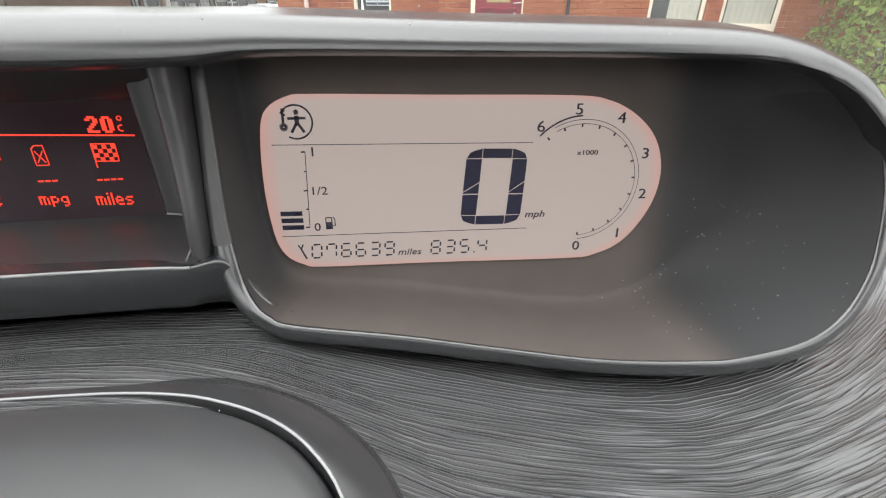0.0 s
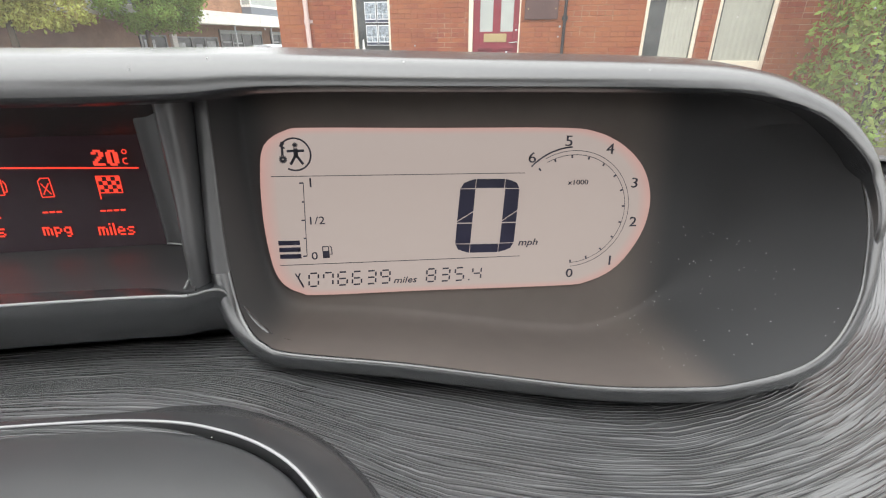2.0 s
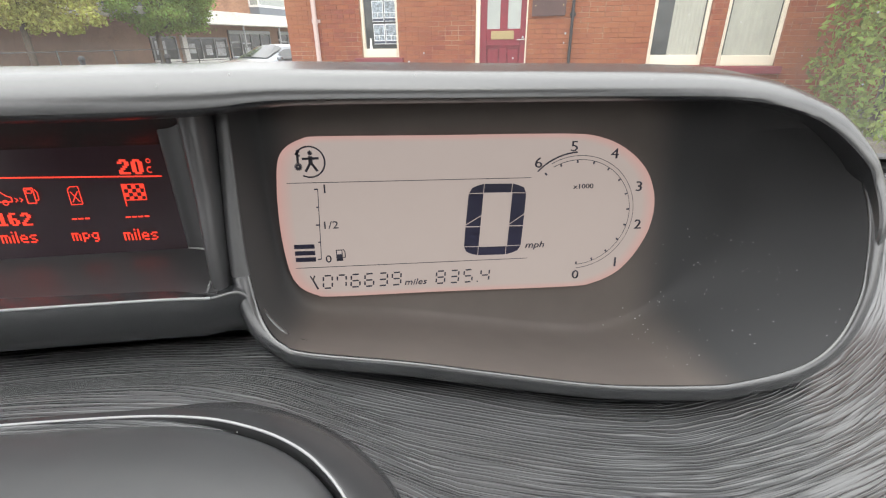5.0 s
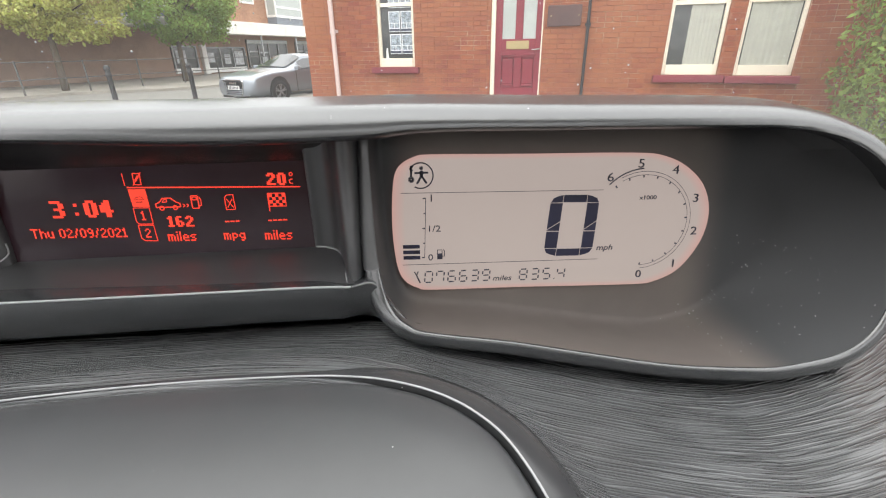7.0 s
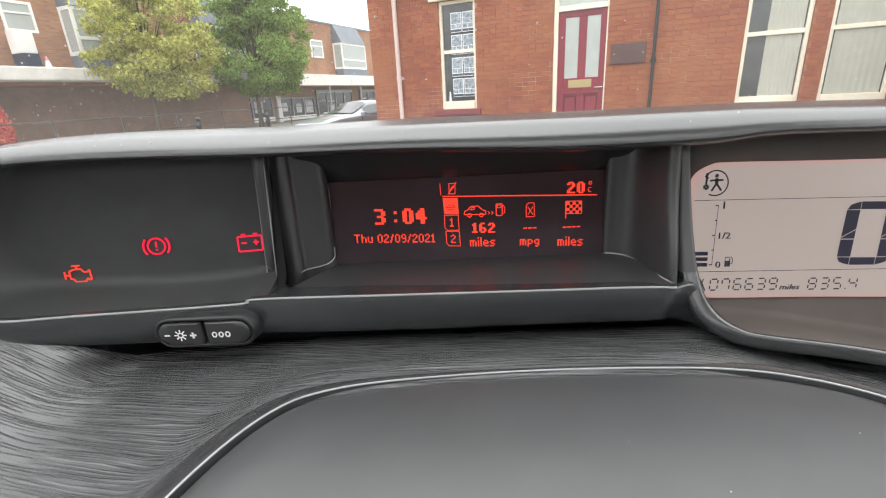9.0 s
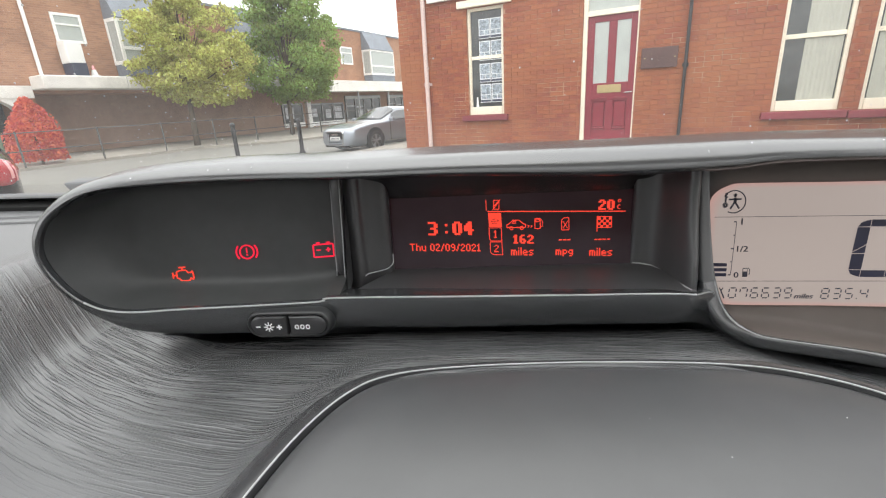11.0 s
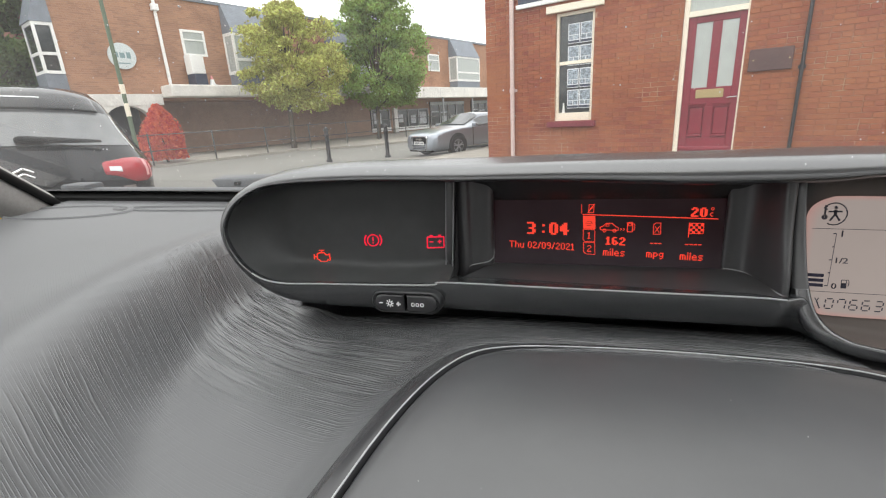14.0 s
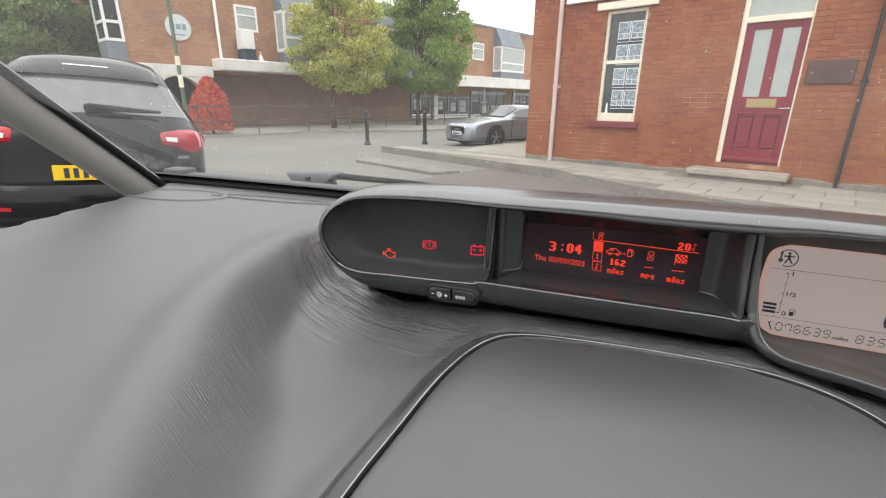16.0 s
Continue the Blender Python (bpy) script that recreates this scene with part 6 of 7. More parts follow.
b = [bm.verts.new((FX + 0.03, 7.35 - 0.87 * math.cos(math.pi * i / n), 2.62)) for i in range(n + 1)]
c = [bm.verts.new((FX - 0.35, v.co.y, v.co.z)) for v in a]
bridge(bm, [b, a, c], closed=False)
part("arch", bm, CONCRETE, shops, "pale arched entrance surround")
part("band", boxed(FX, FX + 0.06, 5.7, 8.74, 2.2, 2.62), CONCRETE, shops)
part("shop_front", boxed(FX - 3, FX - 1.6, 8.75, 60, -0.02, 2.36), DIM, shops, "shaded brown shop fronts")


def shop_window(y0, y1, z0, z1, mullions, posters):
    """A shop window with white frame and stall riser; posters are (start, width, foot, height)."""
    sf = part("shop_window", boxed(FX - 1.6, FX - 1.54, y0, y1, z0, z1), PANE, shops, "dark shop window")
    bm = bmesh.new()
    for k in range(mullions + 2):
        yy = y0 + (y1 - y0 - 0.08) * k / (mullions + 1)
        box(bm, FX - 1.54, FX - 1.48, yy, yy + 0.08, z0 + 0.06, z1 - 0.08)
    box(bm, FX - 1.54, FX - 1.48, y0, y1, z1 - 0.08, z1)
    part("frame", bm, GREY_FRAME, sf)
    part("stall_riser", boxed(FX - 1.56, FX - 1.44, y0, y1, z0 - 0.20, z0 + 0.06, 0.01), WHITE, sf, "white stall riser")
    for a, w, z, h in posters:
        part("poster", boxed(FX - 1.535, FX - 1.525, y0 + a, y0 + a + w, z, z + h), POSTER, sf, "pale poster in the window")


shop_window(22.1, 23.9, 0.42, 1.70, 0, ((0.25, 0.7, 0.75, 0.7),))
part("shop_pier", boxed(FX - 1.62, FX - 1.40, 24.25, 24.62, -0.02, 1.75), WHITE, shops, "white pier between the shops")
shop_window(24.62, 28.2, 0.36, 1.64, 2, ((0.18, 0.5, 0.75, 0.55), (1.55, 0.55, 0.62, 0.6), (2.55, 0.8, 0.55, 0.85)))
for y in (28.5, 34.3, 40.1):
    shop_window(y, y + 4.6, 0.30, 2.10, 3, ((0.2, 0.9, 1.30, 0.10), (1.35, 0.9, 1.22, 0.10), (1.5, 0.6, 0.45, 0.6), (2.6, 0.7, 0.5, 0.55)))
    part("sign_strip", boxed(FX - 1.5, FX - 1.44, y, y + 4.6, 1.86, 2.06), SIGN_GREY, shops, "pale worn sign strip over the shop")
for y in (27.05, 30.9, 36.5):
    part("canopy_post", rod(bmesh.new(), (FX + 0.82, y, 0.0), (FX + 0.82, y, 2.40), 0.055, seg=12), GREY_FRAME, shops, "grey steel post under the canopy")
bm = boxed(FX, FX + 0.95, 8.75, 21.0, 2.46, 2.93, 0.05, 3)
box(bm, FX, FX + 0.95, 21.0, 60, 2.28, 2.97, 0.02)
part("canopy", bm, CONCRETE, shops, "white concrete canopy over the shops")
bm = bmesh.new()
for y in (11.6, 14.5, 17.4, 23.6, 26.6, 29.6, 32.6):
    box(bm, FX + 0.945, FX + 0.953, y, y + 0.02, 2.50, 2.90)
part("canopy_joints", bm, GREY_FRAME, shops)
part("parapet", boxed(FX - 8.1, FX + 0.06, 5.6, 60, 6.3, 6.42), GREY_CLAD, shops)
part("drainpipe", rod(bmesh.new(), (FX + 0.08, 9.15, 2.93), (FX + 0.08, 9.15, 6.25), 0.06), WHITE, shops)
part("hopper", boxed(FX + 0.01, FX + 0.2, 9.02, 9.28, 5.75, 6.0, 0.02), WHITE, shops)
part("wall_box", boxed(FX + 0.15, FX + 0.7, 9.86, 10.42, 3.38, 4.14, 0.03), WHITE, shops, "white vent box on the canopy")
part("wall_box_stand", boxed(FX + 0.1, FX + 0.75, 9.9, 10.4, 2.93, 3.38), NAVY, shops)
cone = thing("traffic_cone", "small white cone with an orange top on the canopy", "cone", pose(FX + 0.6, 10.66, 2.93))
bm = rod(bmesh.new(), (0, 0, 0.03), (0, 0, 0.24), 0.12, 0.07, 14)
box(bm, -0.15, 0.15, -0.15, 0.15, 0.0, 0.03, 0.008)
part("body", bm, WHITE, cone, smooth=True, angle=40)
part("tip", rod(bmesh.new(), (0, 0, 0.24), (0, 0, 0.40), 0.07, 0.025, 14), LAMP_PINK, cone, "faded orange tip", smooth=True, angle=40)


def casement(y0, y1, z0, z1, proud=0.05):
    bm = bmesh.new()
    t = 0.09
    box(bm, FX, FX + proud, y0, y0 + t, z0, z1)
    box(bm, FX, FX + proud, y1 - t, y1, z0, z1)
    box(bm, FX, FX + proud, y0 + t, y1 - t, z0, z0 + t)
    box(bm, FX, FX + proud, y0 + t, y1 - t, z1 - t, z1)
    box(bm, FX, FX + proud, y0 + t, y1 - t, z1 - 0.42, z1 - 0.36)
    f = part("window", bm, WHITE, shops, "white framed casement window")
    part("pane", boxed(FX + 0.005, FX + 0.02, y0 + t, y1 - t, z0 + t, z1 - t), FROST, f)


def bay(y0, y1, lights=3):
    """A white boxed bay window under a steep grey roof."""
    d = 0.75
    bm = bmesh.new()
    t = 0.10
    for y in [y0 + (y1 - t - y0) * k / lights for k in range(lights + 1)]:
        box(bm, FX + d - 0.08, FX + d, y, y + t, 3.42, 5.14)
    box(bm, FX + d - 0.076, FX + d - 0.004, y0 + t, y1 - t, 3.42, 3.56)
    box(bm, FX + d - 0.076, FX + d - 0.004, y0 + t, y1 - t, 3.98, 4.10)
    box(bm, FX + d - 0.076, FX + d - 0.004, y0 + t, y1 - t, 5.02, 5.14)
    for y in (y0, y1 - 0.05):
        box(bm, FX, FX + d - 0.08, y, y + 0.05, 3.42, 3.56)
        box(bm, FX, FX + d - 0.08, y, y + 0.05, 5.02, 5.14)
        box(bm, FX, FX + 0.1, y, y + 0.05, 3.56, 5.02)
    b = part("bay_window", bm, WHITE, shops, "white boxed bay window")
    part("pane", boxed(FX + 0.02, FX + d - 0.03, y0 + 0.03, y1 - 0.03, 3.56, 5.02), FROST, b)
    part("lower_panel", boxed(FX + 0.02, FX + d - 0.02, y0 + 0.02, y1 - 0.02, 2.99, 3.42), GREY_CLAD, b)
    bm = bmesh.new()
    lo = [bm.verts.new((x, y, 5.15)) for x, y in ((FX, y0), (FX + d + 0.04, y0), (FX + d + 0.04, y1), (FX, y1))]
    hi = [bm.verts.new((x, y, 6.36)) for x, y in ((FX, y0 + 0.05), (FX + 0.12, y0 + 0.05), (FX + 0.12, y1 - 0.05), (FX, y1 - 0.05))]
    bridge(bm, [lo, hi])
    bm.faces.new(hi)
    bm.faces.new(lo[::-1])
    part("bay_roof", bm, GREY_CLAD, b, "steep grey clad bay roof")


casement(9.98, 10.98, 4.16, 5.18)
casement(26.6, 27.9, 4.10, 5.22)
casement(22.4, 23.6, 4.10, 5.22)
for y0, y1 in ((11.84, 14.3), (17.6, 20.2), (29.1, 32.2), (37, 40)):
    bay(y0, y1, 3 if y0 < 25 else 1)
bm = bmesh.new()
for y in (5.10, 5.60):
    box(bm, FX + 0.05, FX + 0.12, y, y + 0.09, 3.3, 4.95)
for z in (3.3, 3.90, 4.85):
    box(bm, FX + 0.05, FX + 0.12, 5.19, 5.60, z, z + 0.1)
    box(bm, FX - 0.92, FX + 0.05, 5.10, 5.17, z, z + 0.1)
box(bm, FX - 1.0, FX - 0.92, 5.10, 5.19, 3.3, 4.95)
end_bay = part("bay_window", bm, WHITE, shops, "white corner bay window")
part("pane", boxed(FX - 0.95, FX + 0.07, 5.13, 5.68, 3.35, 4.9), PANE, end_bay)
part("clad_panel", boxed(FX - 1.0, FX + 0.09, 5.10, 5.69, 2.3, 3.3), GREY_CLAD, end_bay)
bm = bmesh.new()
lo = [bm.verts.new((x, y, 4.952)) for x, y in ((FX - 1.05, 5.05), (FX + 0.14, 5.05), (FX + 0.14, 5.69), (FX - 1.05, 5.69))]
hi = [bm.verts.new((x, y, 6.25)) for x, y in ((FX - 1.0, 5.5), (FX + 0.02, 5.5), (FX + 0.02, 5.69), (FX - 1.0, 5.69))]
bridge(bm, [lo, hi])
bm.faces.new(hi)
bm.faces.new(lo[::-1])
part("clad_top", bm, GREY_CLAD, end_bay, "steep grey clad bay roof")
disc = thing("round_sign", "round pale shop sign with worn grey lettering", "sign")
bm = rod(bmesh.new(), (FX + 0.005, 7.62, 4.0), (FX + 0.08, 7.62, 4.0), 0.47, seg=40)
part("disc", bm, SIGN_GREY, disc)
bm = bmesh.new()
for y0, y1, z0, z1 in ((7.30, 7.48, 3.95, 4.14), (7.53, 7.70, 3.93, 4.12), (7.76, 7.90, 3.92, 4.14), (7.40, 7.84, 3.72, 3.76)):
    box(bm, FX + 0.082, FX + 0.088, y0, y1, z0, z1)
part("worn_lettering", bm, SIGN_INK, disc)


# ---- plants ----
def tree(name, label, x, y, trunk_h, crown, count, size, mat, seed, lumps=16, peak=0.0):
    """A tapered trunk with limbs and a ragged crown of many small leaves gathered in clumps; peak narrows it upwards."""
    t = thing(name, label, "tree", pose(x, y, 0.0))
    rng = random.Random(seed)
    bm = bmesh.new()
    rod(bm, (0, 0, 0), (0.05, 0.03, trunk_h), 0.13, 0.09, 10)
    cx, cy, cz, rx, ryy, rz = crown
    mean = (rx + ryy + rz) / 3
    clumps = []
    for k in range(lumps):
        a = rng.uniform(0, 2 * math.pi)
        h = -0.85 + 1.75 * ((k * 0.618) % 1.0)
        r = rng.uniform(0.12, 0.25) * (1 - 0.25 * max(0.0, h))
        wide = math.sqrt(max(0.06, 1 - h * h * 0.85)) * (1 - peak * (h + 1) / 2)
        f = max(0.0, rng.uniform(0.40, 1.08) * wide - r * 0.75)
        clumps.append((Vector((cx + rx * f * math.cos(a), cy + ryy * f * math.sin(a), cz + (rz - r * mean * 0.6) * h)), r))
    for c, _ in clumps[::5]:
        st = Vector((0.05, 0.03, trunk_h * rng.uniform(0.75, 1.0))).lerp(Vector((cx * 0.5, cy * 0.5, cz)), rng.uniform(0.0, 0.6))
        md = st.lerp(c, 0.5) + Vector((0, 0, 0.2))
        rod(bm, st, md, 0.04, 0.022, 6)
        rod(bm, md, c, 0.022, 0.008, 6)
    rod(bm, (0.05, 0.03, trunk_h), (cx * 0.6, cy * 0.6, cz + rz * 0.7), 0.09, 0.02, 8)
    part("trunk", bm, BARK, t, smooth=True)

    def place(g):
        c, r = clumps[int(g.integers(len(clumps)))]
        d = g.normal(size=3)
        d = d / np.linalg.norm(d) * r * mean * (g.uniform(0.1, 1.0) ** 0.5 if g.uniform() < 0.9 else g.uniform(1.0, 1.35))
        return (c.x + d[0], c.y + d[1], c.z + d[2] * 0.55 - 0.05 * abs(d[1]))

    leaf_cloud("crown", count, place, size, mat, t, seed)


tree("street_tree", "small street tree with yellowing leaves", -18.0, 12.6, 2.0, (0, 0.65, 3.85, 2.2, 2.95, 2.6), 32000, 0.120, LEAF_YELLOW, 11, 120, 0.22)
tree("street_tree", "full green street tree", -18.0, 18.1, 2.0, (0, 0.7, 4.7, 2.6, 4.0, 3.6), 42000, 0.130, LEAF_GREEN, 12, 150, 0.42)
tree("tall_tree", "tall dark green tree beyond the parade", -34.0, 4.4, 3.0, (0, 1.0, 6.6, 3.8, 4.6, 6.2), 16000, 0.30, LEAF_DARK, 13, 50)
tree("tall_tree", "tall dark green tree beyond the street", -31.0, -1.6, 3.0, (0, 0, 6.4, 3.8, 4.2, 5.6), 14000, 0.30, LEAF_DARK, 15, 44)
tree("tall_tree", "dense green tree at the end of the parade", -24.3, 3.4, 1.6, (0, 0.3, 4.6, 2.0, 2.9, 4.6), 52000, 0.20, LEAF_DARK, 16, 150, 0.10)

shrub = thing("red_shrub", "cone-shaped shrub covered in red leaves", "shrub", pose(-17.9, 7.15, 0.09))
part("stem", rod(bmesh.new(), (0, 0, 0), (0, 0, 1.4), 0.05, 0.02, 8), BARK, shrub)


def shrub_place(g):
    h = g.uniform(0, 1) ** 1.15
    a = g.uniform(0, 2 * math.pi)
    r = (0.68 * (1 - h ** 2.6) + 0.08) * (0.86 + 0.14 * smoothstep(0.0, 0.35, h)) * g.uniform(0.5, 1.05) * (1 + 0.12 * math.sin(3 * a + 5 * h))
    return (r * math.cos(a), r * math.sin(a), 0.12 + 1.85 * h)


leaf_cloud("leaves", 5200, shrub_place, 0.10, LEAF_RED, shrub, 21)

hedge = thing("hedge", "tall yellow-green leafy hedge beside the house", "hedge", pose(4.75, 7.1, 0.0))
bm = bmesh.new()
for k in range(14):
    x, y = rng.uniform(-1.3, 1.3), rng.uniform(-0.6, 0.6)
    rod(bm, (x, y, 0), (x + rng.uniform(-0.2, 0.2), y + rng.uniform(-0.2, 0.2), 2.1), 0.03, 0.012, 6)
part("stems", bm, BARK, hedge)


def hedge_place(g):
    a = g.uniform(-1, 1, size=3)
    k = int(g.integers(3))
    s = g.uniform(0.82, 1.04)
    a[k] = s if a[k] > 0 else -s
    bump_ = 0.10 * math.sin(5.1 * a[0] + 1.7) * math.cos(4.3 * a[2]) + 0.06 * math.sin(11 * a[1] + 7 * a[2])
    return (a[0] * 1.45 * (1 + bump_), a[1] * 0.85 * (1 + bump_), 1.30 + a[2] * 1.28 * (1 + 0.5 * bump_))


leaf_cloud("leaves", 16000, hedge_place, 0.085, LEAF_HEDGE, hedge, 22)


# ---- cars ----
def section(hw, z0, belt, top, hwt):
    """Half a cross-section of a car body, from the sill up to the middle of the roof."""
    cab = top > belt + 0.12
    return [(hw * 0.88, z0), (hw * 0.975, z0 + 0.09), (hw, (z0 + belt) * 0.5), (hw * 0.985, belt - 0.05), (hw * 0.955, belt),
            (hwt, top - (0.12 if cab else 0.012)), (hwt * 0.86, top - (0.035 if cab else 0.004)), (hwt * 0.45, top), (0.0, top + 0.008)]


def car_body(stations):
    """A lofted shell through stations (y, half width, sill, belt, roof, half roof width), back to front. Also its rows of places."""
    bm = bmesh.new()
    rows = []
    for y, *s in stations:
        half = section(*s)
        rows.append([(x, y, z) for x, z in half] + [(-x, y, z) for x, z in half[-2::-1]])
    rings = [[bm.verts.new(p) for p in row] for row in rows]
    bridge(bm, rings, closed=False)
    bm.faces.new(rings[0])
    bm.faces.new(rings[-1][::-1])
    for a, b in zip(rings, rings[1:]):
        bm.faces.new((a[0], b[0], b[-1], a[-1]))
    bmesh.ops.recalc_face_normals(bm, faces=list(bm.faces))
    bmesh.ops.subdivide_edges(bm, edges=list(bm.edges), cuts=1, use_grid_fill=True, smooth=0.35)
    return bm, rows


def lerp3(a, b, k):
    return Vector(a).lerp(Vector(b), k)


def panel_on(rows, s0, s1, c0, c1, inset=0.06, lift=0.006, n=6):
    """A pane that lies on the shell between stations s0 and s1 and section points c0 and c1."""
    bm = bmesh.new()

    def at(fs, fc):
        s, c = s0 + (s1 - s0) * fs, c0 + (c1 - c0) * fc
        i, j = min(int(s), len(rows) - 2), min(int(c), len(rows[0]) - 2)
        return lerp3(lerp3(rows[i][j], rows[i][j + 1], c - j), lerp3(rows[i + 1][j], rows[i + 1][j + 1], c - j), s - i)

    g = [[at(inset + (1 - 2 * inset) * a / n, inset + (1 - 2 * inset) * b / n) for b in range(n + 1)] for a in range(n + 1)]
    cen = Vector((0, g[n // 2][n // 2].y, 0.55))
    nv = []
    for a in range(n + 1):
        row = []
        for b in range(n + 1):
            da = g[min(a + 1, n)][b] - g[max(a - 1, 0)][b]
            db = g[a][min(b + 1, n)] - g[a][max(b - 1, 0)]
            nr = da.cross(db).normalized()
            if nr.dot(g[a][b] - cen) < 0:
                nr = -nr
            row.append(bm.verts.new(g[a][b] + nr * lift))
        nv.append(row)
    bridge(bm, nv, closed=False)
    bmesh.ops.recalc_face_normals(bm, faces=list(bm.faces))
    return bm


def wheel(car, x, y, r, w=0.21):
    side = 1 if x > 0 else -1
    bm = bmesh.new()
    rings = []
    for rr, dx in ((0.66, -0.5), (0.90, -0.5), (0.99, -0.36), (1.0, 0.0), (0.99, 0.36), (0.90, 0.5), (0.68, 0.5), (0.66, 0.3)):
        rings.append([bm.verts.new((x + dx * w, y + r * rr * math.cos(a), r + r * rr * math.sin(a))) for a in (2 * math.pi * i / 28 for i in range(28))])
    bridge(bm, rings)
    tyre = part("wheel", bm, TYRE, car, smooth=True, angle=50)
    part("wheel_arch", rod(bmesh.new(), (x - side * 0.1, y, r + 0.05), (x + side * (w * 0.5 - 0.012), y, r + 0.05), r * 1.12, seg=28), DARK_OPEN, car)
    bm = bmesh.new()
    xo = x + side * w * 0.42
    rings = []
    for rr, dx in ((0.67, 0.0), (0.60, 0.01), (0.57, -0.06)):
        rings.append([bm.verts.new((xo + side * dx, y + r * rr * math.cos(a), r + r * rr * math.sin(a))) for a in (2 * math.pi * i / 28 for i in range(28))])
    bridge(bm, rings)
    for k in range(5):
        a = 2 * math.pi * k / 5 + 0.3
        for da in (-0.16, 0.16):
            rod(bm, (xo, y, r), (xo, y + r * 0.62 * math.cos(a + da), r + r * 0.62 * math.sin(a + da)), r * 0.06, r * 0.05, 6)
    rod(bm, (xo - side * 0.02, y, r), (xo + side * 0.012, y, r), r * 0.14, r * 0.12, 12)
    part("rim", bm, RIM, tyre, smooth=True, angle=40)
    part("brake_disc", rod(bmesh.new(), (xo - side * 0.08, y, r), (xo - side * 0.07, y, r), r * 0.6, seg=24), DARK_OPEN, tyre)


def bars(bm, x0, x1, y, z0, z1, n=5, dy=0.003):
    """Plain bars in place of a registration."""
    stepx = (x1 - x0) / (n + 1)
    for k in range(n):
        a = x0 + stepx * (k + 0.7)
        box(bm, a, a + stepx * 0.55, min(y, y + dy), max(y, y + dy), z0, z1)


# silver coupe-saloon in the side street
ST = [(-2.28, 0.80, 0.40, 0.80, 0.84, 0.62), (-2.20, 0.86, 0.28, 0.90, 0.94, 0.68), (-1.70, 0.91, 0.24, 0.94, 1.00, 0.70), (-1.05, 0.925, 0.22, 0.95, 1.28, 0.58),
      (-0.45, 0.925, 0.22, 0.94, 1.37, 0.58), (0.15, 0.925, 0.22, 0.92, 1.35, 0.58), (0.95, 0.925, 0.22, 0.90, 0.97, 0.70), (1.60, 0.91, 0.23, 0.86, 0.90, 0.72),
      (2.15, 0.85, 0.24, 0.74, 0.79, 0.66), (2.32, 0.72, 0.26, 0.62, 0.68, 0.55)]
silver = thing("silver_car", "silver two-door car parked by the house corner", "car", pose(-8.36, 12.48, 0, 0, 0, 166) @ Matrix.Diagonal((0.885, 0.885, 0.885, 1)))
bm, rows = car_body(ST)
part("body", bm, SILVER, silver, smooth=True, angle=50)
part("windscreen", panel_on(rows, 5, 6, 5, 11, 0.05, 0.03), CAR_GLASS, silver, smooth=True)
part("bumper_lip", boxed(-0.62, 0.62, 2.20, 2.33, 0.19, 0.25, 0.025), RUBBER, silver, "black lip under the bumper")
part("rear_window", panel_on(rows, 2, 3, 5, 11, 0.06, 0.03), CAR_GLASS, silver, smooth=True)
for c0, c1 in ((4, 5), (12, 11)):
    part("side_window", panel_on(rows, 2.7, 5.6, c0, c1, 0.08, 0.035), CAR_GLASS, silver, smooth=True)
for x in (-0.83, 0.83):
    for y in (-1.38, 1.40):
        wheel(silver, x, y, 0.335)
bm = bmesh.new()
rim = [[bm.verts.new((x * k, y, 0.485 + (z - 0.485) * k)) for x, z in ((-0.30, 0.25), (0.30, 0.25), (0.37, 0.31), (0.43, 0.64), (0.38, 0.69), (-0.38, 0.69), (-0.43, 0.64), (-0.37, 0.31))]
       for k, y in ((1.04, 2.26), (1.04, 2.35), (0.97, 2.356))]
bridge(bm, rim)
part("grille_surround", bm, CHROME, silver, "bright grille surround")
bm = bmesh.new()
for z in (0.30, 0.35, 0.40, 0.55, 0.595, 0.64):
    box(bm, -0.36 - 0.06 * (z - 0.3) / 0.35, 0.36 + 0.06 * (z - 0.3) / 0.35, 2.335, 2.350, z - 0.007, z + 0.007)
box(bm, -0.38, 0.38, 2.28, 2.335, 0.27, 0.67, 0.03)
grille = part("grille", bm, RUBBER, silver, "black single-frame grille")
bm = bmesh.new()
for k in range(4):
    rod(bm, (-0.13 + 0.085 * k, 2.352, 0.60), (-0.13 + 0.085 * k, 2.36, 0.60), 0.035, seg=16)
part("badge", bm, CHROME, grille)
plate = part("number_plate", boxed(-0.26, 0.26, 2.352, 2.362, 0.42, 0.53), PLATE_WHITE, silver)
bm = bmesh.new()
bars(bm, -0.25, 0.25, 2.363, 0.44, 0.51, 7)
part("plate_bars", bm, INK, plate)
